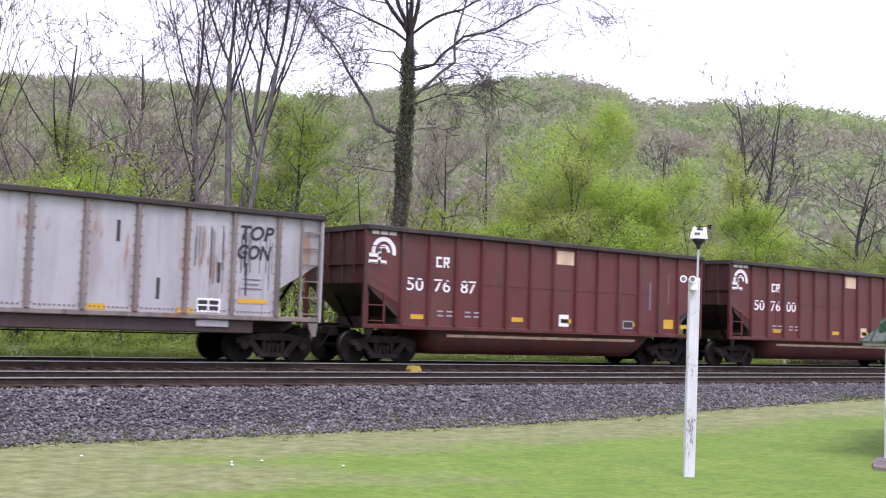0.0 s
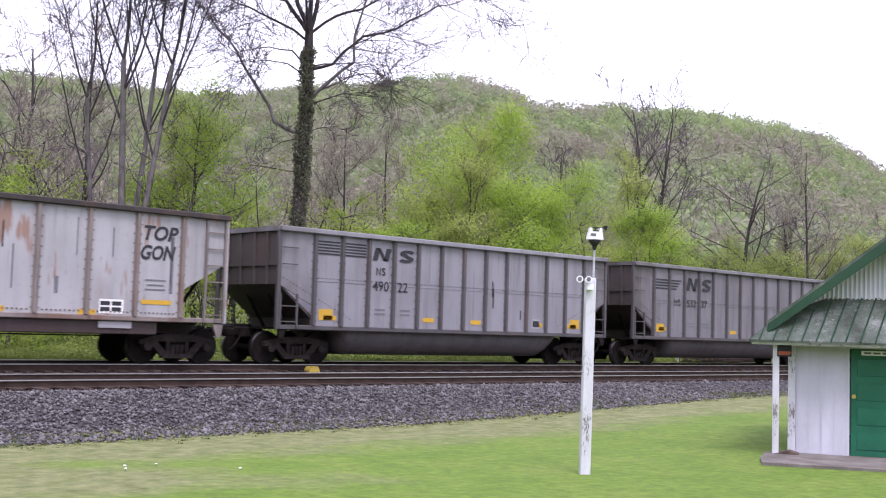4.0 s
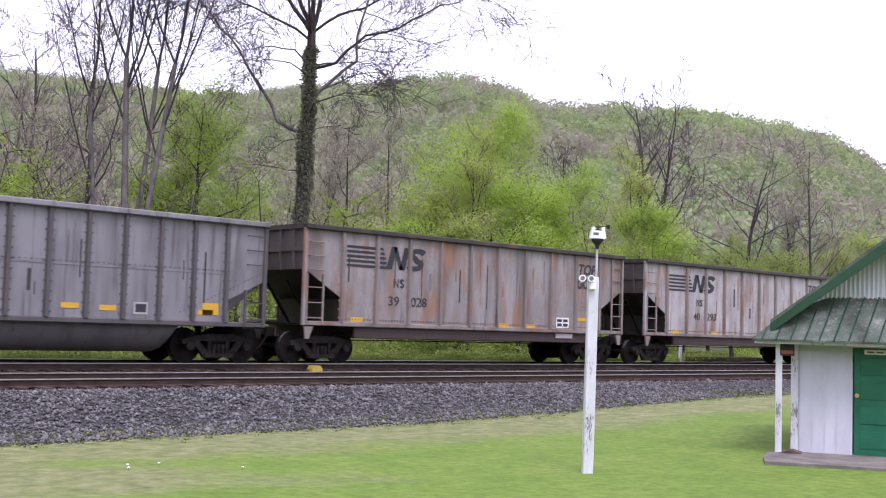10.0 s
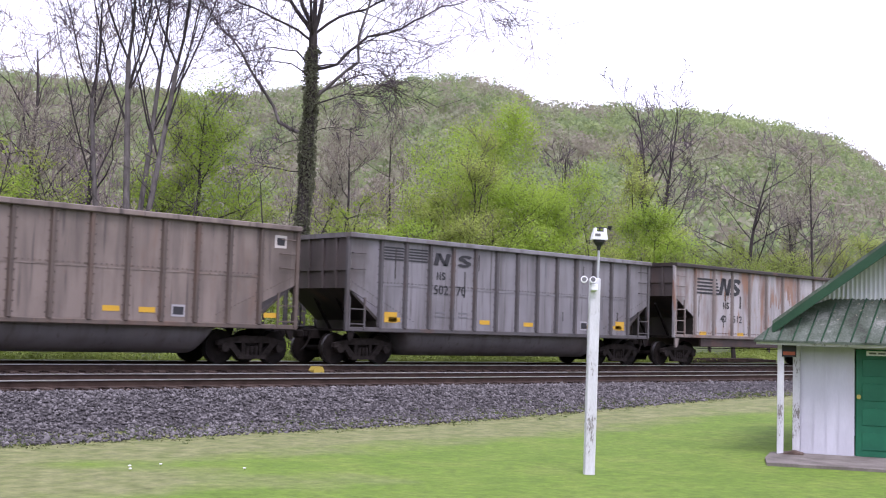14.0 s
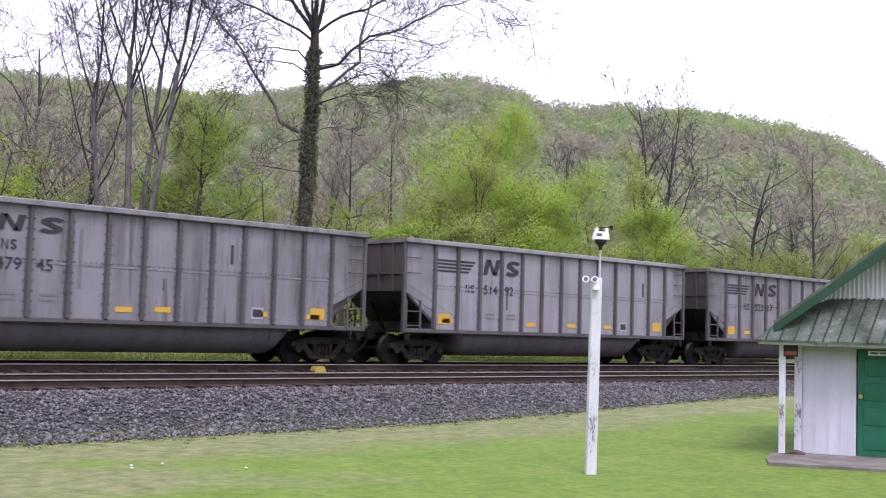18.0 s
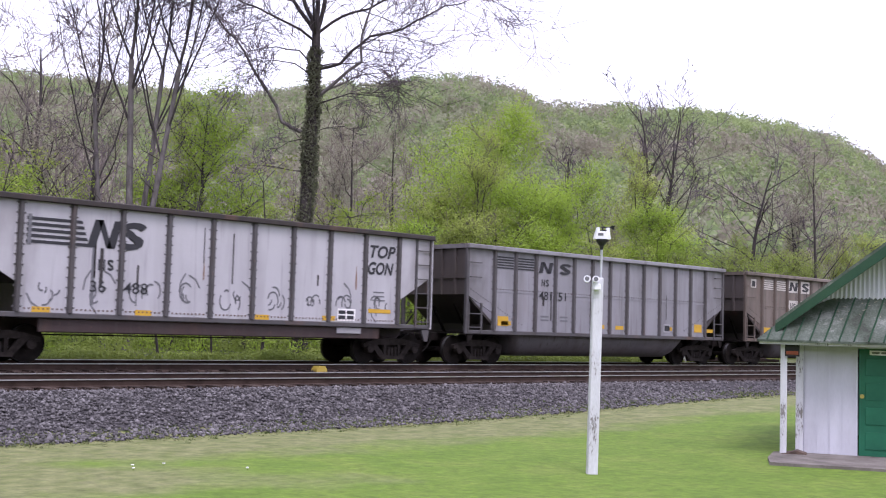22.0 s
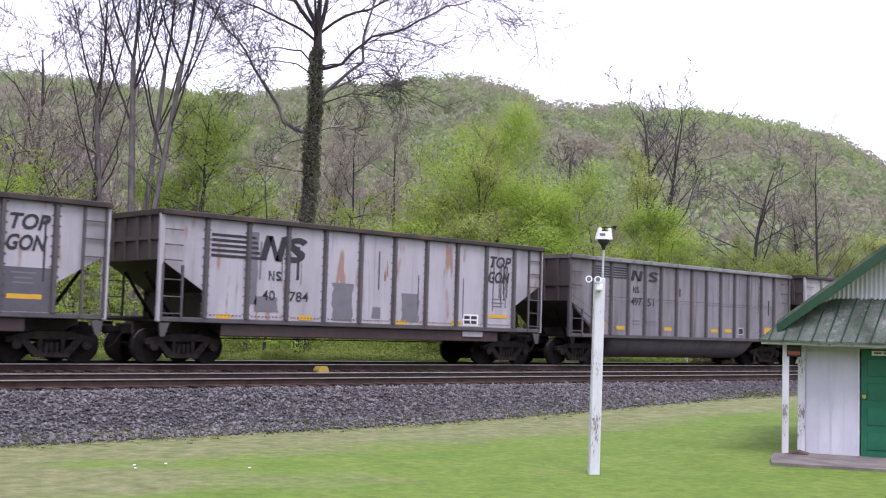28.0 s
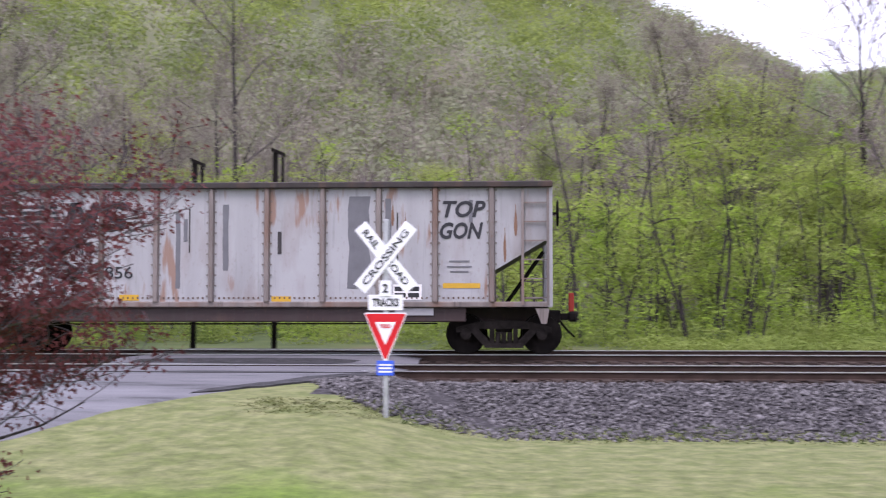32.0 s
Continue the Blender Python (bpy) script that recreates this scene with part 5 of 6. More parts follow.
    for q in (-1, 1):
        def slope(a):
            return (a, 3.90 - abs(a - W / 2) * k) if q < 0 else (W - a, 3.90 - abs(a - W / 2) * k)
        a0, b0 = slope(-0.42), slope(W / 2)
        part("roof_slope", Shape().prism([a0, b0, (b0[0], b0[1] - 0.06), (a0[0], a0[1] - 0.06)], "y", -0.5, DEEP + 0.3).mesh("roof_slope", ROOF_GREEN), shed, "green metal roof slope")
        part("rake_board", Shape().prism([(a0[0], a0[1] - 0.06), (b0[0], b0[1] - 0.06), (b0[0], b0[1] - 0.26), (a0[0], a0[1] - 0.22)], "y", -0.5, -0.46).mesh("rake_board", DARK_GREEN), shed, "dark green rake board")
        part("soffit", Shape().prism([(a0[0], a0[1] - 0.1), (b0[0], b0[1] - 0.1), (b0[0], b0[1] - 0.13), (a0[0], a0[1] - 0.13)], "y", -0.46, 0.0).mesh("soffit", DARK_GREEN), shed)
    for x, y, w, h in ((0.14, 0.42, 0.13, 0.26), (-0.5, 0.14, 0.05, 0.1), (-0.62, 0.03, 0.06, 0.07), (1.0, 0.55, 0.12, 0.1), (1.45, 0.62, 0.1, 0.14)):
        z, y0 = 1.98 + 0.76 * (y / 0.62 if y < 0.62 else 1), -0.62 + min(y, 0.6)
        part("bare_patch", Shape().add([(x, y0, z - 0.1 + 0.014), (x + w, y0 + 0.01, z - 0.1 + 0.02), (x + w * 1.3, y0 + h * 0.5, z - 0.1 + 0.018 + h * 0.61), (x + w * 0.4, y0 + h * 0.45, z - 0.1 + 0.018 + h * 0.55)], [(0, 1, 2, 3)]).mesh("bare_patch", SIGN_WHITE), shed, "bare whitened metal where the paint has gone")
    rl, litter = R(71), Shape()
    for k in range(70):
        x, f = rl.uniform(0.5, W), 1 - abs(rl.gauss(0, 0.25))
        y0, z = -0.62 + 0.62 * f, 1.98 + 0.76 * f
        a, r = rl.uniform(0, 6.283), rl.uniform(0.015, 0.05)
        litter.add([(x + r * math.cos(a), y0, z + 0.014), (x + r * math.cos(a + 2), y0 - 0.01, z + 0.016), (x + r * math.cos(a + 4), y0 + 0.01, z + 0.02 + 0.03 * rl.random())], [(0, 1, 2)])
    tagged(part("leaf_litter", soup("leaf_litter", litter.v, litter.f, LEAF_BUD), shed, "dry brown leaf litter on the porch roof"), kind="stuff")
    part("rotten_sill", Shape().prism([(-0.36, 0.0), (0.12, 0.0), (0.1, 0.05), (-0.05, 0.09), (-0.2, 0.05), (-0.34, 0.03)], "y", -0.42, -0.1).mesh("rotten_sill", RUSTY_WOOD), shed, "rotten brown timber at the foot of the posts")
    for x, y in ((-0.28, -0.34), (W + 0.3, -0.34)):
        part("porch_post", Shape().box(-0.055, -0.055, 0.0, 0.055, 0.055, 1.95, chamfer=0.012).mesh("porch_post", WHITE_PAINT), shed, "white square post with peeling paint", pose(x, y, 0))
    part("notice", Shape().box(-0.26, -0.42, 1.70, -0.02, -0.40, 1.90).mesh("notice", BLACK), shed, "dark notice with an orange band")
    part("notice_band", Shape().box(-0.24, -0.427, 1.73, -0.04, -0.421, 1.79).mesh("notice_band", plain("orange_band", (0.3, 0.075, 0.03))), shed)
    return shed


def build_slab():
    s = Shape()
    s.prism([(-0.40, -2.0), (3.6, -1.95), (3.6, 0.2), (-0.2, 0.2), (-0.45, -0.1), (-0.48, -1.2)], "z", -0.10, 0.03)
    solid("porch_slab", s.mesh("porch_slab", CONCRETE), "worn concrete porch slab in front of the shed", "slab", SHED @ pose(0, 0, 0))


def build_lamp_post():
    p = thing("light_post", "white-painted square wooden post carrying twin floodlights and a weather sensor", "post", pose(13.16, 10.86, 0, 0, 0.6, -40))
    s = Shape()
    s.box(-0.075, -0.075, -0.05, 0.075, 0.075, 2.83, chamfer=0.012)
    part("shaft", s.mesh("shaft", WHITE_PAINT), p)
    part("pole", Shape().cyl((0.045, 0, 2.7), (0.045, 0, 3.3), 0.018, 8).mesh("pole", GALVANISED), p, "thin grey pole")
    head = Shape().prism([(-0.075, 3.395), (0.165, 3.395), (0.14, 3.51), (-0.05, 3.51)], "y", -0.075, 0.075)
    for x in (-0.045, 0.1):
        head.prism([(x, 3.51), (x + 0.045, 3.51), (x + 0.04, 3.565), (x + 0.008, 3.565)], "y", -0.06, 0.06)
    sensor = part("sensor_box", head.mesh("sensor_box", SIGN_WHITE), p, "white weather sensor")
    part("sensor_label", Shape().box(-0.03, -0.079, 3.44, 0.05, -0.0755, 3.48).mesh("sensor_label", GREY_MARK), sensor)
    part("sensor_cap", Shape().box(-0.0, -0.04, 3.511, 0.1, 0.04, 3.53).cyl((0.05, 0, 3.53), (0.05, 0, 3.57), 0.012, 8).cyl((0.0, 0, 3.572), (0.2, 0, 3.572), 0.009, 8).tube([(0.2, 0, 3.545), (0.2, 0, 3.6)], [0.015, 0.035], 8).mesh("sensor_cap", BLACK), p, "black wind cups")
    part("sensor_funnel", Shape().tube([(0.045, 0, 3.24), (0.045, 0, 3.30), (0.045, 0, 3.36), (0.045, 0, 3.394)], [0.022, 0.035, 0.085, 0.09], 10).mesh("sensor_funnel", BLACK), p, "black rain funnel")
    for x in (-0.16, -0.03):
        lamp = part("floodlight", Shape().tube([(x, -0.05, 2.78), (x - 0.02, -0.13, 2.79), (x - 0.03, -0.2, 2.8)], [0.025, 0.045, 0.05], 12).mesh("floodlight", SIGN_WHITE), p, "white floodlight")
        part("lens", Shape().cyl((x - 0.03, -0.198, 2.8), (x - 0.031, -0.206, 2.801), 0.034, 12).mesh("lens", GREY_MARK), lamp, "grey lens")
    part("sensor_eye", Shape().box(-0.08, -0.17, 2.64, 0.02, -0.09, 2.74, chamfer=0.015).mesh("sensor_eye", SIGN_WHITE), p)


def build_crossbuck():
    x, y = -1.78, 17.2
    z = ground_z(x, y)
    p = thing("crossing_sign", "railroad crossing sign post with white crossed boards and a yield sign", "road sign", pose(x, y, z - 0.02, 0, 0, -5))
    part("post", Shape().box(-0.035, -0.03, -0.2, 0.035, 0.03, 2.95, chamfer=0.008).mesh("post", GALVANISED), p, "galvanised square post")
    c = 2.77 - z
    for q, text in ((1, "RAIL     ROAD"), (-1, "CROSSING")):
        b = part("cross_board", Shape().box(-0.61, -0.012, -0.11, 0.61, 0.0, 0.11, chamfer=0.004).mesh("cross_board", SIGN_WHITE), p, at=pose(0, -0.035 - 0.018 * (q < 0), c, 0, q * 50.5, 0))
        part("lettering", lettering(text, 0.1, BLACK_MARK, 1.02, 0.0, 0.012), b, at=pose(0, -0.017, 0))
    t = part("track_count", Shape().box(-0.09, -0.012, -0.115, 0.09, 0.0, 0.115).mesh("track_count", SIGN_WHITE), p, at=pose(0, -0.055, c - 0.46))
    part("lettering", lettering("2", 0.13, BLACK_MARK), t, at=pose(0, -0.017, 0))
    t = part("tracks_plate", Shape().box(-0.26, -0.012, -0.115, 0.26, 0.0, 0.115).mesh("tracks_plate", SIGN_WHITE), p, at=pose(0, -0.04, c - 0.67))
    part("lettering", lettering("TRACKS", 0.12, BLACK_MARK, 0.4), t, at=pose(0, -0.017, 0))
    yl = part("yield_sign", Shape().prism([(-0.32, 0.29), (-0.30, 0.31), (0.30, 0.31), (0.32, 0.29), (0.025, -0.40), (-0.025, -0.40)], "y", -0.012, 0.0).mesh("yield_sign", SIGN_WHITE), p, at=pose(0, -0.04, c - 1.13))
    part("red_border", Shape().prism([(-0.30, 0.28), (-0.285, 0.292), (0.285, 0.292), (0.30, 0.28), (0.018, -0.37), (-0.018, -0.37)], "y", -0.017, -0.0125).mesh("red_border", SIGN_RED), yl, "red border")
    part("white_centre", Shape().prism([(-0.155, 0.17), (0.155, 0.17), (0, -0.17)], "y", -0.022, -0.0175).mesh("white_centre", SIGN_WHITE), yl)
    part("lettering", lettering("YIELD", 0.055, SIGN_RED, 0.17), yl, at=pose(0, -0.026, 0.11))
    bl = part("blue_plate", Shape().box(-0.13, -0.012, -0.11, 0.13, 0.0, 0.11, chamfer=0.004).mesh("blue_plate", SIGN_BLUE), p, "blue notice plate", pose(0, -0.04, c - 1.64))
    for k in range(3):
        part("sign_bar", Shape().box(-0.1, -0.016, 0.035 - k * 0.05, 0.1, -0.012, 0.06 - k * 0.05).mesh("sign_bar", SIGN_WHITE), bl)


build_shed()
build_slab()
build_lamp_post()
build_crossbuck()


# ---- trees ----
def grow(rng, height, radius, spread, first, limbs, rise=0.55, twist=0.18, lean=(0, 0), fork=3, twig=True, wander=0.05, thin=0.008):
    """A branching skeleton. Returns the wood (bark, twigs) and the places where leaves may sit."""
    wood, fine, tips = Shape(), Shape(), []

    def shoot(p, way, length, r, level):
        n = 4 if level < 2 else 3
        pts, rad = [p.copy()], [r]
        for i in range(n):
            way = (way + Vector((rng.gauss(0, twist), rng.gauss(0, twist), rng.gauss(0.06, twist * 0.6)))).normalized()
            p = p + way * (length / n)
            pts.append(p.copy())
            rad.append(max(r * (1 - 0.75 * (i + 1) / n), thin))
        (wood if level < 2 else fine).tube(pts, rad, (7, 5, 3, 3, 3)[level], cap=False)
        if level >= 2:
            tips.extend(pts[1:])
        if level >= (4 if twig else 3):
            return
        kids = (limbs, 6, 5, 4)[level]
        for k in range(kids):
            f = rng.uniform(first if level == 0 else 0.3, 1.0)
            i = min(n - 1, int(f * n))
            at = pts[i].lerp(pts[i + 1], f * n - i)
            turn = rng.uniform(0, 2 * math.pi)
            out = Vector((math.cos(turn), math.sin(turn), rise + rng.gauss(0, 0.25)))
            d = (way * 0.45 + out.normalized() * 0.9).normalized() if level else out.normalized()
            size = spread * (1.15 - 0.6 * f) * rng.uniform(0.7, 1.2) if level == 0 else length * rng.uniform(0.4, 0.65)
            shoot(at, d, size, rad[i] * rng.uniform(0.4, 0.6), level + 1)

    way0 = Vector((lean[0], lean[1], 1)).normalized()
    n = 9
    pts, rad, p, way = [Vector((0, 0, -0.3))], [radius * 1.25], Vector((0, 0, -0.3)), way0
    for i in range(n):
        way = (way + Vector((rng.gauss(0, wander), rng.gauss(0, wander), 0.08))).normalized()
        p = p + way * ((height * 0.9) / n)
        pts.append(p.copy())
        rad.append(max(radius * (1 - 0.88 * (i + 1) / n), 0.02))
    wood.tube(pts, rad, 9, cap=False)
    for k in range(limbs):
        f = first + (1 - first) * (k + rng.random()) / limbs
        i = min(n - 1, int(f * n))
        at = pts[i].lerp(pts[i + 1], f * n - i)
        turn = k * 2.4 + rng.uniform(-0.5, 0.5)
        up = rise + rng.gauss(0, 0.2) + 0.9 * max(0, f - 0.6)
        d = Vector((math.cos(turn), math.sin(turn), up)).normalized()
        shoot(at, d, spread * (1.2 - 0.65 * f) * rng.uniform(0.75, 1.2), rad[i] * rng.uniform(0.35, 0.6), 1)
    return wood, fine, tips


def leaf_cloud(rng, tips, count, reach, size, squash=0.8):
    """Small leaf blades scattered about the twigs, each on its own slant."""
    npr = np.random.RandomState(rng.randrange(1 << 30))
    base = np.array([t[:] for t in tips])
    at = base[npr.randint(0, len(base), count)] + npr.normal(0, 1, (count, 3)) * (reach, reach, reach * squash)
    out = (at - base.mean(0)) / (np.linalg.norm(at - base.mean(0), axis=1, keepdims=True) + 0.01)
    return blades(npr, at, size, out + (0, 0, 0.7), 0.55)


def blades(npr, at, size, face=0.0, loose=1.0):
    """Leaf blades at the places given, turned more or less towards face."""
    count = len(at)
    n, a = face + npr.normal(0, loose, (count, 3)), npr.normal(0, 1, (count, 3))
    n /= np.linalg.norm(n, axis=1, keepdims=True)
    a -= n * (a * n).sum(1, keepdims=True)
    a /= np.linalg.norm(a, axis=1, keepdims=True)
    b = np.cross(n, a)
    s = size * npr.uniform(0.6, 1.4, (count, 1))
    v = np.stack((at - a * s * 0.6, at + a * s * 0.6, at + b * s * 0.72), 1).reshape(-1, 3)
    return v, np.arange(count * 3).reshape(-1, 3)


def build_tree(name, label, rng, height, radius, spread, first, limbs, bark, leaf=None, count=0, reach=0.35, size=0.13, twig_mat=None, group="", **more):
    t = thing(name, label, "tree", group=group)
    wood, fine, tips = grow(rng, height, radius, spread, first, limbs, **more)
    part("trunk", wood.mesh("trunk", bark, smooth=True), t)
    tagged(part("branch_mass", fine.mesh("branch_mass", twig_mat or TWIG), t), kind="stuff")
    if leaf:
        tagged(part("crown", soup("crown", *leaf_cloud(rng, tips, count, reach, size), leaf), t), kind="stuff")
    return t


def stand(az, dist, sink=0.0):
    x, y = dist * math.sin(radians(az)), dist * math.cos(radians(az))
    return x, y, ground_z(x, y) - sink


def plant(t, az, dist, turn=0.0, scale=None):
    t.matrix_basis = pose(*stand(az, dist), 0, 0, turn)
    if scale:
        t.scale = scale if isinstance(scale, tuple) else (scale,) * 3
    return t


def limb(rng, wood, fine, p, way, length, r, level, thin, lift=0.06, twist=0.15, kids=(8, 6, 5, 3), open_up=0.75, last=4, shrink=(0.35, 0.6)):
    """One limb with its side branches, bending up towards its end."""
    n = 6 if level == 0 else 4 if level < 3 else 3
    pts, rad = [p.copy()], [max(r, thin)]
    for i in range(n):
        way = (way + Vector((rng.gauss(0, twist), rng.gauss(0, twist), rng.gauss(lift, twist * 0.6)))).normalized()
        p = p + way * (length / n)
        pts.append(p.copy())
        rad.append(max(r * (1 - 0.8 * (i + 1) / n), thin))
    (wood if level < 2 else fine).tube(pts, rad, 6 if level == 0 else 4 if level == 1 else 3, cap=False)
    if level == last:
        return
    for k in range(kids[level]):
        f = rng.uniform(0.25, 1.0)
        i = min(n - 1, int(f * n))
        at = pts[i].lerp(pts[i + 1], f * n - i)
        d = (pts[i + 1] - pts[i]).normalized()
        side = d.orthogonal().normalized()
        side.rotate(Matrix.Rotation(rng.uniform(0, 6.283), 3, d))
        limb(rng, wood, fine, at, (d * 0.8 + side * rng.uniform(0.6, 1.1) * open_up + Vector((0, 0, 0.12))).normalized(), length * rng.uniform(*shrink), rad[i] * rng.uniform(0.4, 0.6), level + 1, thin, lift, twist, kids, open_up, last, shrink)


def bough(rng, wood, fine, at, turn, r, *runs, thin=0.010, dense=2.6, stray=6.0, kids=(0, 6, 4, 3)):
    """A crooked bough that follows the runs (length, rise in degrees) and carries side branches that rise, arch and droop."""
    p, a = Vector(at), radians(turn + rng.uniform(-14, 14))
    total = sum(run for run, _ in runs)
    pts, rad, went = [p.copy()], [r], 0.0
    for run, rise in runs:
        steps = max(1, round(run / 0.6))
        for k in range(steps):
            a += rng.gauss(0, 0.07)
            e = radians(rise + rng.gauss(0, stray))
            p = p + Vector((math.cos(a) * math.cos(e), math.sin(a) * math.cos(e), math.sin(e))) * (run / steps)
            went += run / steps
            pts.append(p.copy())
            rad.append(max(thin, r * (1 - 0.85 * went / total)))
    wood.tube(pts, rad, 6, cap=False)
    n = len(pts) - 1
    count = max(3, int(total * dense))
    for k in range(count):
        f = 0.22 + 0.78 * (k + rng.random()) / count
        i = min(n - 1, int(f * n))
        d = (pts[i + 1] - pts[i]).normalized()
        side = d.orthogonal().normalized()
        side.rotate(Matrix.Rotation(rng.uniform(0, 6.283), 3, d))
        way = (d * 0.7 + side * rng.uniform(0.7, 1.1) + Vector((0, 0, 0.18))).normalized()
        limb(rng, wood, fine, pts[i].lerp(pts[i + 1], f * n - i), way, min(2.9, 0.7 + total * 0.3) * rng.uniform(0.5, 1.15), max(thin * 1.3, rad[i] * 0.5), 1, thin, lift=rng.choice((0.08, 0.02, -0.07)), twist=0.13, kids=kids, open_up=0.9, last=3, shrink=(0.45, 0.75))


def build_big_tree():
    """Straight ivy-clad trunk that forks high up into several leaders, with crooked boughs below the fork."""
    rng = R(14)
    t = thing("sycamore_tree", "tall bare tree with ivy-clad trunk and crooked boughs", "tree")
    wood, fine = Shape(), Shape()
    fork = 12.6

    def stem_x(z):
        return 0.02 * z + 0.04 * math.sin(z * 0.8)

    heights = np.linspace(-0.3, fork, 14)
    wood.tube([Vector((stem_x(z), 0.03 * math.cos(z * 0.7), z)) for z in heights], [0.40, 0.31, 0.275, 0.255, 0.245, 0.235, 0.23, 0.225, 0.22, 0.215, 0.21, 0.2, 0.185, 0.16], 10, cap=False)
    part("trunk", wood.mesh("trunk", BARK, smooth=True), t)

    def grow_out(z, turn, r, *runs, bark=BARK, **more):
        own = Shape()
        bough(rng, own, fine, (stem_x(min(z, fork)), 0, z), turn, r * 0.74, *runs, **more)
        part("limb", own.mesh("limb", bark, smooth=True), t)

    # long bough that leaves level and then climbs steeply away
    grow_out(8.5, 180, 0.105, (1.3, 29), (2.6, 60), (3.6, 50), (2.8, 55), bark=PALE_BARK, dense=1.5)
    # pale bough with an elbow, turning straight up
    grow_out(9.9, 0, 0.105, (1.8, 37), (0.6, 40), (1.0, 84), (2.0, 78), (2.8, 74), bark=PALE_BARK, dense=1.6)
    grow_out(10.2, 8, 0.06, (1.9, 28), (1.1, 6), (1.1, -20), bark=PALE_BARK)
    # level bough with a kinked, far-reaching end
    grow_out(11.1, 0, 0.09, (1.0, 8), (0.65, 60), (0.95, 35), (0.8, 8), (1.7, 27), (1.9, 18), (1.4, -6))
    grow_out(11.2, -8, 0.05, (1.3, 7), (1.2, 0))
    grow_out(12.5, 5, 0.085, (0.8, 48), (1.0, 30), (1.2, 25), (2.8, 32), (2.0, 12))
    grow_out(9.7, 3, 0.05, (1.5, 20), (1.5, -13))
    grow_out(8.6, 0, 0.03, (0.6, 30), (0.8, 7))
    grow_out(7.1, 180, 0.035, (1.2, 3), (1.3, 5), dense=1.2)
    grow_out(8.3, 180, 0.035, (0.9, -5), (0.8, -35), dense=1.2)
    grow_out(10.7, 176, 0.05, (1.0, 38), (0.9, 5), (1.1, -10))
    grow_out(11.0, 183, 0.055, (1.05, 56), (0.9, 4), (1.1, -20), (0.9, -24))
    grow_out(12.2, 180, 0.075, (1.5, 28), (1.7, 24), (0.8, 32), (2.4, 40))
    # leaders of the fork
    grow_out(12.5, 180, 0.12, (1.2, 54), (1.3, 57), (4.0, 58))
    grow_out(12.5, 185, 0.13, (1.2, 70), (1.2, 73), (5.0, 75))
    grow_out(12.5, 80, 0.12, (6.5, 84))
    grow_out(12.5, 0, 0.13, (1.2, 78), (5.0, 76))
    grow_out(12.4, 270, 0.09, (1.4, 50), (4.0, 62))
    grow_out(12.3, 95, 0.09, (1.4, 45), (4.0, 60))
    tagged(part("branch_mass", fine.mesh("branch_mass", TWIG), t), kind="stuff")
    npr = np.random.RandomState(3)
    n = 7000
    hz = npr.uniform(2.4, 12.0, n)
    ang = npr.uniform(0, 6.283, n)
    rr = np.interp(hz, (2, 4, 6, 8, 9, 10, 12), (0.25, 0.255, 0.255, 0.3, 0.25, 0.24, 0.21)) + 0.05 * np.sin(hz * 2.1 + ang)
    ivy = np.stack((np.cos(ang) * rr + 0.02 * hz, np.sin(ang) * rr, hz), 1) + npr.normal(0, 0.045, (n, 3))
    tagged(part("ivy", soup("ivy", *blades(npr, ivy, 0.10), LEAF_IVY), t, "dark ivy on the trunk"), kind="stuff")
    t.matrix_basis = pose(*stand(36.0, 45), 0, 0, -36)
    return t


build_big_tree()


def build_bare(rng, height, radius, reach, first, bark, thin, lean=(0, 0), count=11, up=1.2, crook=0.05, last=4, kids=(0, 6, 4, 2), twigs=TWIG):
    """A bare tree: a trunk that wanders a little and thins out, with limbs that rise and branch finely."""
    t = thing("bare_tree", "bare tree with dark branches and reddish twigs", "tree", group="bare trees")
    wood, fine = Shape(), Shape()
    n, p, way = 10, Vector((0, 0, -0.3)), Vector((lean[0], lean[1], 1)).normalized()
    pts, rad = [p.copy()], [radius * 1.25]
    for i in range(n):
        way = (way + Vector((rng.gauss(0, crook), rng.gauss(0, crook), 0.05))).normalized()
        p = p + way * (height / n)
        pts.append(p.copy())
        rad.append(max(radius * (1 - 0.85 * (i + 1) / n), 0.02))
    wood.tube(pts, rad, 8, cap=False)
    for k in range(count):
        f = first + (0.97 - first) * (k + rng.random()) / count
        i = min(n - 1, int(f * n))
        at = pts[i].lerp(pts[i + 1], f * n - i)
        a = k * 2.4 + rng.uniform(-0.6, 0.6)
        limb(rng, wood, fine, at, Vector((math.cos(a), math.sin(a), up * rng.uniform(0.6, 1.4))).normalized(), reach * (1.25 - 0.7 * f) * rng.uniform(0.7, 1.2), rad[i] * rng.uniform(0.4, 0.6), 1, thin, lift=0.05, twist=0.17, kids=kids, open_up=0.85, last=last)
    part("trunk", wood.mesh("trunk", bark, smooth=True), t)
    tagged(part("branch_mass", fine.mesh("branch_mass", twigs), t), kind="stuff")
    return t


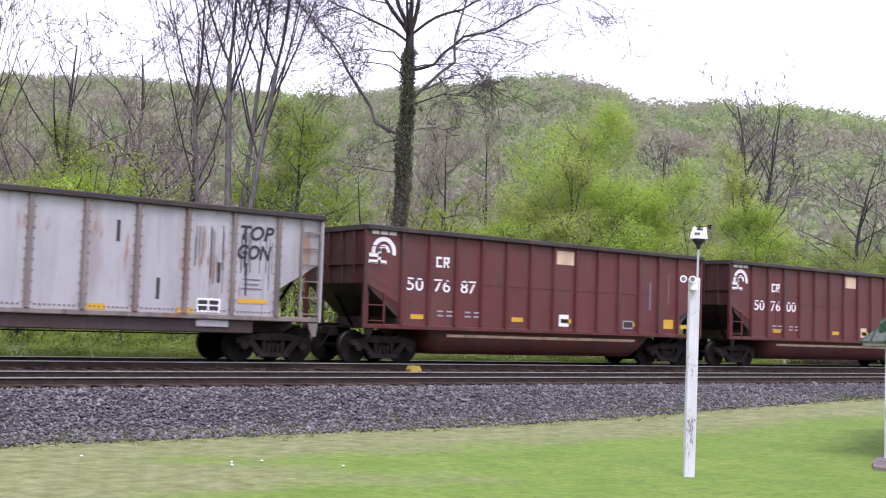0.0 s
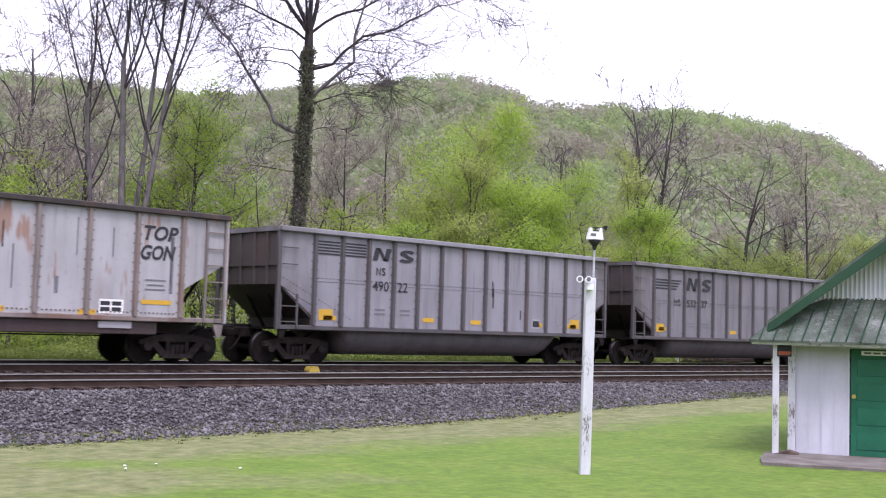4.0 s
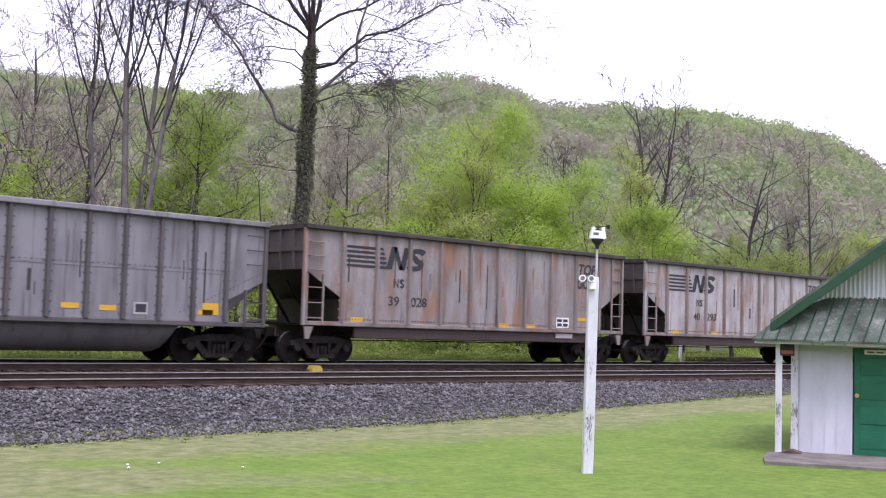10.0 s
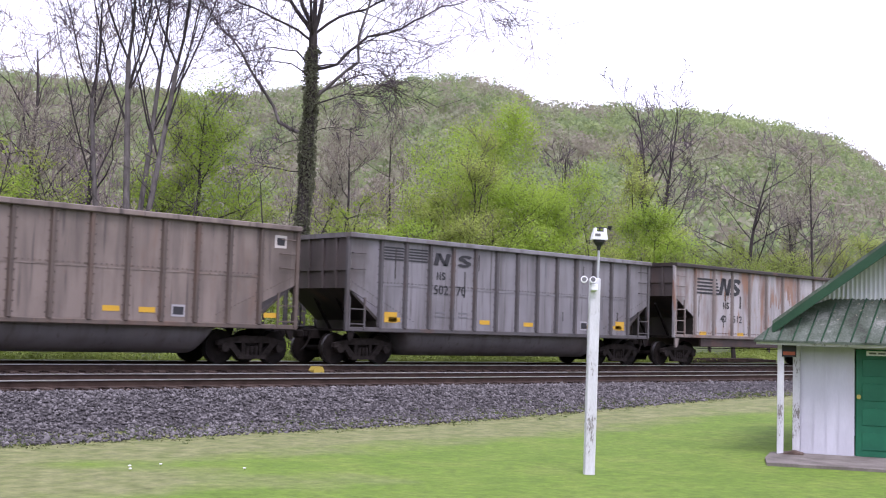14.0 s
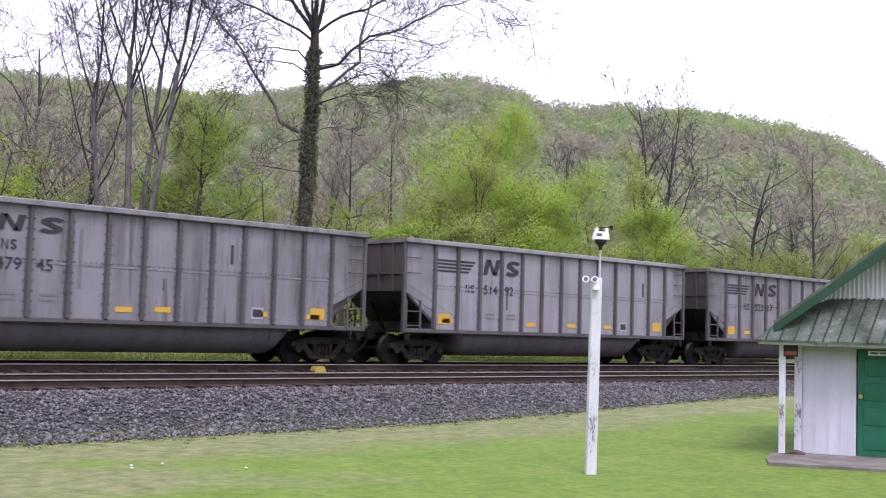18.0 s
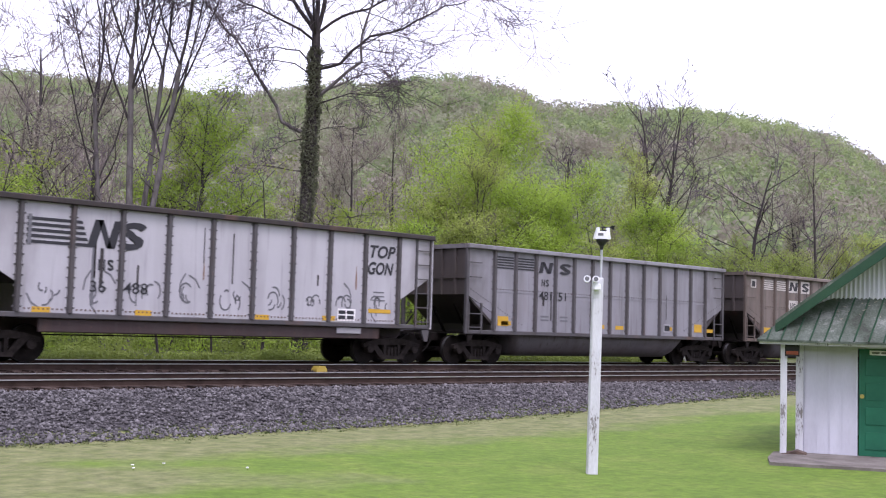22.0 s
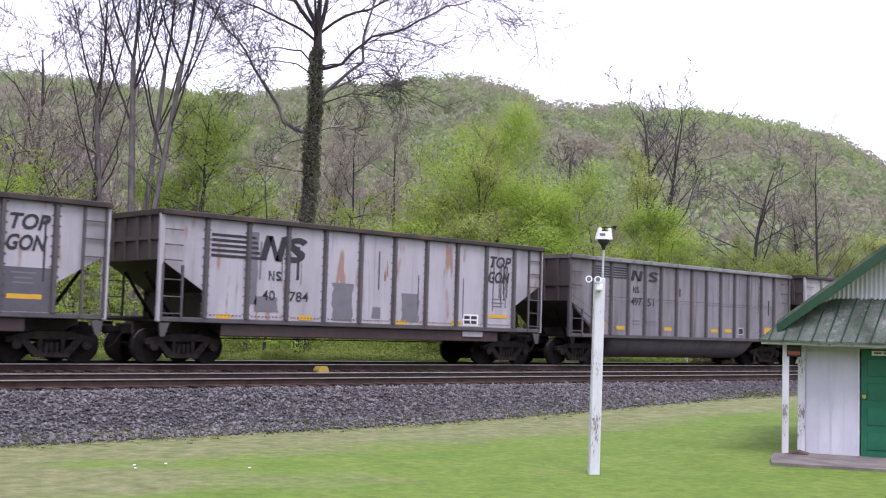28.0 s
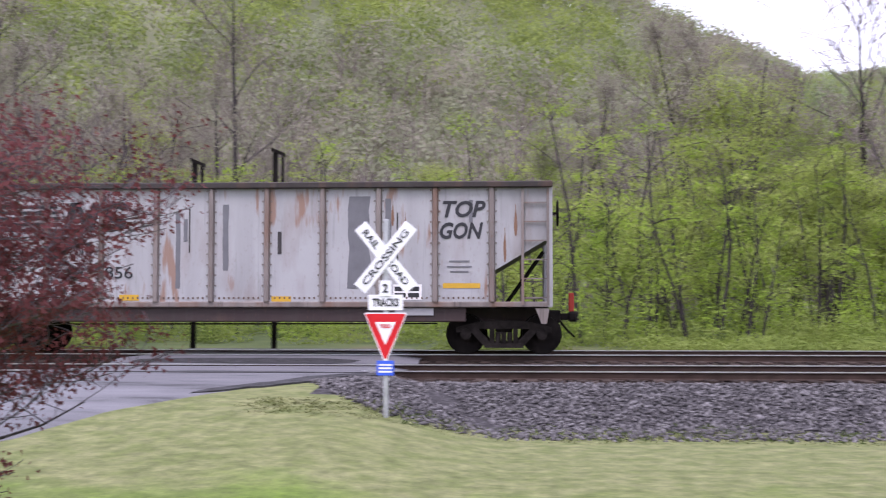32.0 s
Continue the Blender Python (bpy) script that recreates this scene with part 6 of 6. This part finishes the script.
def build_stem(rng, height, radius, lean, bark, forks):
    """A slim tall tree: a clean leaning trunk that divides into a few steep leaders with rising side branches."""
    t = thing("bare_tree", "slim bare tree with a pale clean trunk and steep dark leaders", "tree", group="slim bare trees")
    wood, upper, fine = Shape(), Shape(), Shape()
    top, n = height * 0.58, 9
    p, way, pts = Vector((0, 0, -0.3)), Vector((lean, 0, 1)).normalized(), [Vector((0, 0, -0.3))]
    for k in range(n):
        way = (way + Vector((rng.gauss(0, 0.009), rng.gauss(0, 0.009), 0.0))).normalized()
        p = p + way * (top / n)
        pts.append(p.copy())
    wood.tube(pts, [radius * (1.2 - 0.5 * k / n) for k in range(n + 1)], 8, cap=False)
    for k in range(forks):
        turn = (k % 2) * 180 + rng.uniform(-50, 50)
        rise = 87 if k == 0 else rng.uniform(70, 80)
        first = p if k < 2 else pts[rng.randrange(n - 3, n)]
        bough(rng, upper, fine, first, turn, radius * (0.5 if k == 0 else 0.36), (1.6, rise - 6), (2.2, rise), (height * 0.45 - 3.0, rise + 3), thin=0.009, dense=1.8, stray=3.0, kids=(0, 4, 3, 2))
    for k in range(3):
        i = rng.randrange(3, n - 1)
        bough(rng, upper, fine, pts[i], rng.choice((0, 180)) + rng.uniform(-40, 40), 0.022, (0.9, 30), (1.0, 50), thin=0.009, dense=1.6, kids=(0, 3, 2, 2))
    part("trunk", wood.mesh("trunk", bark, smooth=True), t)
    tagged(part("leader_mass", upper.mesh("leader_mass", BARK, smooth=True), t, "dark steep leaders"), kind="stuff")
    tagged(part("branch_mass", fine.mesh("branch_mass", TWIG), t), kind="stuff")
    return t


for k, (az, dist, h, r, lean, forks) in enumerate(((26.8, 46, 17, 0.105, -0.09, 5), (27.95, 45, 19.5, 0.135, -0.04, 5), (27.7, 45.5, 19, 0.11, 0.06, 5), (27.75, 45.0, 19.5, 0.115, 0.125, 5))):
    plant(build_stem(R(20 + k), h, r, lean, PALE_BARK, forks), az, dist, -az)
LEAFY = (
    # az, distance, height, crown reach, leaves, count
    (31.4, 49, 11.6, 3.3, LEAF_BRIGHT, 4600), (45.4, 60, 10.8, 5.2, LEAF_BRIGHT, 9500), (48.4, 63, 8.8, 4.2, LEAF_BRIGHT, 7000), (39.9, 60, 6.4, 2.4, LEAF_LIGHT, 3200),
    (53.5, 68, 8.0, 2.9, LEAF_BRIGHT, 7000), (51.0, 66, 6.0, 2.6, LEAF_LIGHT, 3500), (21.9, 50, 6.9, 2.3, LEAF_BRIGHT, 4600), (24.6, 54, 5.4, 2.2, LEAF_LIGHT, 3000),
    (43.3, 58, 7.4, 3.4, LEAF_LIGHT, 6000), (34.0, 55, 6.0, 2.2, LEAF_GREEN, 3000), (58.8, 76, 6.0, 3.0, LEAF_GREEN, 3500), (57.2, 62, 6.0, 2.2, LEAF_GREEN, 1600), (54.9, 60, 5.0, 2.0, LEAF_GREEN, 1800), (56.1, 66, 4.6, 1.6, LEAF_LIGHT, 900), (60, 84, 6.0, 2.8, LEAF_GREEN, 3000),
    (29.7, 52, 7.4, 2.2, LEAF_GREEN, 3400), (17.4, 52, 6.3, 2.3, LEAF_LIGHT, 3400), (13.8, 56, 7.0, 2.4, LEAF_LIGHT, 3200), (10.0, 55, 5.6, 2.2, LEAF_GREEN, 2600), (38.6, 54, 5.8, 2.0, LEAF_LIGHT, 2400),
    (5.0, 45, 4.6, 2.0, LEAF_BRIGHT, 2600), (7.6, 47, 5.6, 2.2, LEAF_LIGHT, 2800), (11.5, 46, 4.6, 2.0, LEAF_BRIGHT, 2600), (15.3, 46, 6.6, 2.3, LEAF_LIGHT, 3400), (19.4, 45, 5.4, 2.2, LEAF_BRIGHT, 3200), (33.4, 47, 5.0, 2.0, LEAF_LIGHT, 2600),
    (40.8, 48, 5.2, 2.2, LEAF_BRIGHT, 2800), (43.8, 50, 5.6, 2.3, LEAF_LIGHT, 3000), (47.0, 54, 6.0, 2.3, LEAF_BRIGHT, 3200), (-13.5, 60, 7.0, 2.6, LEAF_LIGHT, 3000), (-21.0, 58, 6.5, 2.6, LEAF_LIGHT, 3000), (1.0, 50, 4.8, 2.0, LEAF_LIGHT, 2400),
)
for k, (az, dist, h, reach, leaf, count) in enumerate(LEAFY):
    t = build_tree("leafy_tree", "young tree in fresh light-green spring leaf", R(60 + k), h, 0.11 + h * 0.004, reach, 0.2, 14, BARK, leaf, count * (3 if k == 0 else 5 if k in (1, 2, 4) else 4), 0.42 if k == 0 else 0.34 if k in (1, 2, 4) else 0.25, 0.085, rise=0.45, thin=0.008, twig=False, group="leafy trees")
    plant(t, az, dist, k * 77)
# bare crowns against the sky and in front of the hill
for k, (az, dist, h, reach, first, up) in enumerate(((52.6, 80, 17.0, 5.5, 0.32, 1.9), (53.75, 82, 16.4, 6.0, 0.32, 1.6), (57.6, 85, 13.6, 7.5, 0.3, 0.7), (60.3, 88, 9.5, 6.5, 0.3, 0.4), (16.9, 70, 17.6, 9.0, 0.5, 1.0), (12.1, 62, 14.0, 1.6, 0.3, 0.8), (22.4, 66, 15.5, 6.0, 0.35, 1.1), (24.0, 64, 11.5, 4.5, 0.35, 0.8), (49.3, 82, 13.4, 4.2, 0.35, 1.6), (20.0, 60, 14.5, 6.0, 0.3, 1.0))):
    t = build_bare(R(200 + k), h, 0.25, reach, first, BARK, 0.017, (0, 0), 13 if 50 < az < 55 else 11, up, 0.05, 4, kids=(0, 4, 3, 2), twigs=WOOD_TWIG if az < 26 else TWIG)
    plant(t, az, dist, k * 61)

# a wood of alike trees behind them, from a few grown forms
forms = []
for k, (h, leaf, count) in enumerate(((13.5, LEAF_BUD, 1500), (12.0, LEAF_BUD, 1800), (14.5, LEAF_BUD, 900), (9.0, LEAF_LIGHT, 3200), (8.0, LEAF_GREEN, 3000), (11.0, LEAF_LIGHT, 3000))):
    forms.append(build_tree("wood_tree", "slender wood tree with brownish buds" if leaf is LEAF_BUD else "slender wood tree in light-green leaf", R(300 + k), h, 0.15, 3.2, 0.3, 8, BARK, leaf, count * 3, 0.3, 0.085, rise=0.9, twig=False, thin=0.013, twig_mat=WOOD_TWIG, group="trees of the wood"))
rw = R(77)
spots = []
while len(spots) < 150:
    az, dist = rw.uniform(-32, 66), rw.uniform(50, 125)
    if dist < 62 and 26 < az < 62 and rw.random() < 0.6:
        continue
    if dist * math.cos(radians(az)) < 38 or abs(dist * math.sin(radians(az)) + 6.4) < 6 and dist < 90:
        continue
    if 54.8 < az < 57.6:
        continue
    spots.append((az, dist))
for k, (az, dist) in enumerate(spots):
    form = forms[rw.choice((0, 0, 1, 1, 2, 3, 4, 5) if az < 26 else (0, 1, 2, 2, 0, 1, 3, 4) if 35 < az < 44 else (0, 1, 2, 3, 3, 4, 5, 5))] if k >= 6 else forms[k]
    t = form if k < 6 else copy_thing(form, pose(0, 0, 0))
    plant(t, az, dist, rw.uniform(0, 360), rw.uniform(0.8, 1.15) * (1.0 if az > 14 else 1.15))


# ---- brush along the far side of the tracks, and the hill's forest ----
def clumps(npr, centres, sizes, per, size, loose=0.4, dome=False):
    """Leaf blades over uneven crowns; a dome has none on its underside."""
    count = len(centres)
    d = npr.normal(0, 1, (count, per, 3))
    if dome:
        d[..., 2] = np.abs(d[..., 2]) - 0.35
    d /= np.linalg.norm(d, axis=2, keepdims=True)
    lump = 1 + 0.22 * np.sin(d[..., :1] * 3.1 + npr.uniform(0, 6, (count, 1, 1))) * np.cos(d[..., 1:2] * 2.7 + d[..., 2:] * 2 + npr.uniform(0, 6, (count, 1, 1)))
    reach = d * lump * npr.uniform(0.75 if dome else 0.4, 1.0, (count, per, 1)) ** 0.5
    at = centres[:, None, :] + reach * sizes[:, None, :]
    return blades(npr, at.reshape(-1, 3), size, d.reshape(-1, 3) + (0, 0, 0.0 if dome else 0.35), loose)


def build_brush():
    npr = np.random.RandomState(11)
    for name, leaf, count, y0, y1, hi, label in (("brush", LEAF_GREEN, 420, 31.2, 33.6, 0.45, "short grass and weeds along the far track"), ("brush", LEAF_GREEN, 420, 33.2, 42, 1.3, "low green brush beyond the tracks"), ("brush", LEAF_BRIGHT, 420, 35, 50, 3.0, "bright green saplings and brush at the wood's edge"), ("brush", LEAF_GREEN, 460, 36, 58, 3.4, "green undergrowth of the wood"), ("brush", LEAF_DARK, 160, 35, 50, 1.6, "dark undergrowth in the wood")):
        x = npr.uniform(-30, 95, count)
        y = npr.uniform(y0, y1, count) + np.maximum(0, x - 40) * 0.25
        ok = ~((x > -11) & (x < -2) & (y < 35)) & ~((np.abs(x / y - 1.495) < 0.075) & (y > 36))
        x, y = x[ok], y[ok]
        r = npr.uniform(0.4, 1.0, len(x))
        h = hi * npr.uniform(0.35, 1.0, len(x))
        z = np.array([ground_z(a, b) for a, b in zip(x, y)]) + h * 0.45
        v, f = clumps(npr, np.stack((x, y, z), 1), np.stack((r * 1.2, r * 1.2, h * 0.75), 1), 260, 0.085)
        solid(name, soup(name, v, f, leaf), label, "undergrowth", kind="stuff")
    # sprays of young leaves on the saplings, and their thin stems
    rng, stems, spots = R(41), Shape(), []
    for k in range(420):
        x = rng.uniform(-26, 80)
        y = rng.uniform(35, 55) + max(0, x - 40) * 0.25
        if -12 < x < -1 and y < 42 or abs(x / y - 1.495) < 0.07:
            continue
        z, h = ground_z(x, y), rng.uniform(3.0, 7.5)
        p, way, pts = Vector((x, y, z - 0.2)), Vector((rng.gauss(0, 0.1), rng.gauss(0, 0.1), 1)).normalized(), [Vector((x, y, z - 0.2))]
        for i in range(5):
            way = (way + Vector((rng.gauss(0, 0.08), rng.gauss(0, 0.08), 0.03))).normalized()
            p = p + way * h / 5
            pts.append(p.copy())
        r = rng.uniform(0.03, 0.08)
        stems.tube(pts, [r * (1 - 0.15 * i) for i in range(6)], 5, cap=False)
        for i in range(9):
            a, q = rng.uniform(0, 6.283), pts[rng.randrange(2, 6)]
            tip = q + Vector((math.cos(a), math.sin(a), rng.uniform(0.1, 0.9))) * rng.uniform(0.5, 1.5)
            stems.tube([q, q.lerp(tip, 0.5) + Vector((0, 0, 0.08)), tip], [0.018, 0.013, 0.008], 3, cap=False)
            spots += [tip, q.lerp(tip, 0.6)]
    solid("sapling_stems", stems.mesh("sapling_stems", BARK), "thin dark stems of saplings at the wood's edge", "saplings", kind="stuff")
    c = np.array([q[:] for q in spots])
    pick = npr.uniform(0, 1, len(c))
    for leaf, low, high in ((LEAF_BRIGHT, 0.0, 0.3), (LEAF_LIGHT, 0.3, 0.65), (LEAF_GREEN, 0.65, 1.0)):
        own = c[(pick >= low) & (pick < high)]
        v, f = clumps(npr, own, npr.uniform(0.25, 0.6, (len(own), 1)) * (1, 1, 0.55), 34, 0.08)
        solid("sapling_leaves", soup("sapling_leaves", v, f, leaf), "sprays of young leaves on saplings at the wood's edge", "saplings", kind="stuff")


def build_hill_forest():
    npr = np.random.RandomState(21)
    for near, n, per in ((True, 2700, 150), (False, 5200, 96)):
        az = npr.uniform(-34, 18, n) if near else npr.uniform(10, 68, n)
        R_ = np.interp(az, RIDGE_AZ, RIDGE_R)
        r = 115 + (R_ + 12 - 115) * npr.uniform(0, 1, n) ** 0.8
        x, y = r * np.sin(np.radians(az)), r * np.cos(np.radians(az))
        z = np.array([ground_z(a, b) for a, b in zip(x, y)])
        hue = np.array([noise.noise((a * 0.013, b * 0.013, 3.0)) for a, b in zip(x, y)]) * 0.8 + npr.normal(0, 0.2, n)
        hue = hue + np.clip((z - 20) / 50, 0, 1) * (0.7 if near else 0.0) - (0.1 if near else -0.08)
        # The far greens have haze put into their colour; the near greens stay clear.
        kinds = ((LEAF_BUD, hue < -0.12, "brown budding trees of the hill forest"), (HAZED_GREY, (hue >= -0.12) & (hue < 0.12), "grey-green trees of the hill forest"),
                 (NEAR_GREEN if near else HAZED_GREEN, (hue >= 0.12) & (hue < 0.34), "green trees of the hill forest"), (NEAR_LIGHT if near else HAZED_LIGHT, hue >= 0.34, "light spring-green trees of the hill forest"))
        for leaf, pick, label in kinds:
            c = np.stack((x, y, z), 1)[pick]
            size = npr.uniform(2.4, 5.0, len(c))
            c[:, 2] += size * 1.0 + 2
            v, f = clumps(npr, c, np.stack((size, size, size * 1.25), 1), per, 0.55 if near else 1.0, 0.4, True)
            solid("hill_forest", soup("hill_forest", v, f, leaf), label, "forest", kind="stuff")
    # grey trunks and forks of the leafless trees at the hill's foot
    rng, wood = R(52), Shape()
    for k in range(560):
        az, r = rng.uniform(-30, 30), 70 + 110 * rng.random() ** 1.3
        x, y = r * math.sin(radians(az)), r * math.cos(radians(az))
        if abs(x + 6.4) < 6 and r < 90:
            continue
        z, h = ground_z(x, y), rng.uniform(8, 14)
        p = Vector((x, y, z - 0.3))
        top = p + Vector((rng.gauss(0, 0.7), rng.gauss(0, 0.7), h))
        mid = p.lerp(top, 0.5) + Vector((rng.gauss(0, 0.25), rng.gauss(0, 0.25), 0))
        wood.tube([p, mid, top], [0.15, 0.1, 0.03], 5, cap=False)
        for i in range(9):
            q = mid.lerp(top, rng.uniform(-0.5, 0.85)) if i else mid
            a = rng.uniform(0, 6.283)
            tip = q + Vector((math.cos(a), math.sin(a), rng.uniform(0.7, 1.8))) * rng.uniform(1.2, 2.6)
            bend = q.lerp(tip, 0.5) + Vector((math.cos(a), math.sin(a), 0)) * 0.25
            wood.tube([q, bend, tip], [0.05, 0.035, 0.02], 3, cap=False)
            for m in range(2):
                w = bend.lerp(tip, rng.random())
                wood.tube([w, w + Vector((rng.gauss(0, 0.6), rng.gauss(0, 0.6), rng.uniform(0.4, 1.3)))], [0.025, 0.016], 3, cap=False)
    solid("hill_trunks", soup_of(wood, "hill_trunks", WOOD_TWIG), "grey leafless trunks and branches at the foot of the hill", "forest", kind="stuff")


build_brush()
build_hill_forest()


# ---- dark red bush beside the road ----
def build_red_bush():
    t = build_tree("red_leaved_tree", "small ornamental tree with dark red leaves beside the road", R(9), 2.6, 0.07, 2.3, 0.5, 28, BARK, LEAF_RED, 42000, 0.075, 0.043, rise=0.22, twist=0.22, wander=0.03, thin=0.004)
    plant(t, -29.7, 9.2, 20)


build_red_bush()


# ---- what moves ----
SPEED, SLOWING, START = 15.67, -0.0347, 28.18     # metres a second, and a second squared; the middle of the fifteenth car at 13 s
# slack in the couplings, metres
SHIFT = {2: -0.1, 4: 0.08, 5: 0.15, 6: 0.3, 7: 0.4, 8: 0.45, 9: 0.45, 10: 0.28, 11: 0.12, 12: -0.1, 13: -0.25, 14: -0.28, 15: -0.35, 16: -0.1, 21: 0.1, 22: 0.1, 25: 0.1, 26: 0.15, 27: 0.15, 28: 0.15, 29: 0.05, 31: -0.22}


def gone(t):
    """How far the train has rolled since 13 s."""
    return SPEED * (t - 13) + SLOWING * (t - 13) ** 2 / 2



def motions():
    for i, car in CARS:
        c = START + (i - 15) * PITCH + SHIFT.get(i, 0.0)
        walk(car, [(t, pose(c - gone(t), FAR_Y, FAR_TOP)) for t in (0.0, 4.0, 8.0, 12.0, 16.0, 20.0, 24.0, 28.0, 32.0)])
    for ws, q, i in AXLES:
        c = START + (i - 15) * PITCH + SHIFT.get(i, 0.0)
        # the wheels are turned while their car is between 35 m before and 90 m past the crossing
        t0, t1 = max(0.0, 13 + (c - 90) / SPEED), min(32.0, 13 + (c + 25) / SPEED)
        times = sorted({0.0, 32.0, *(k / FPS for k in range(math.ceil(t0 * FPS), int(t1 * FPS) + 1))})
        walk(ws, [(t, pose(q, 0, 0.457, 0, -math.degrees(gone(t) / 0.457) % 360, 0)) for t in times])


motions()
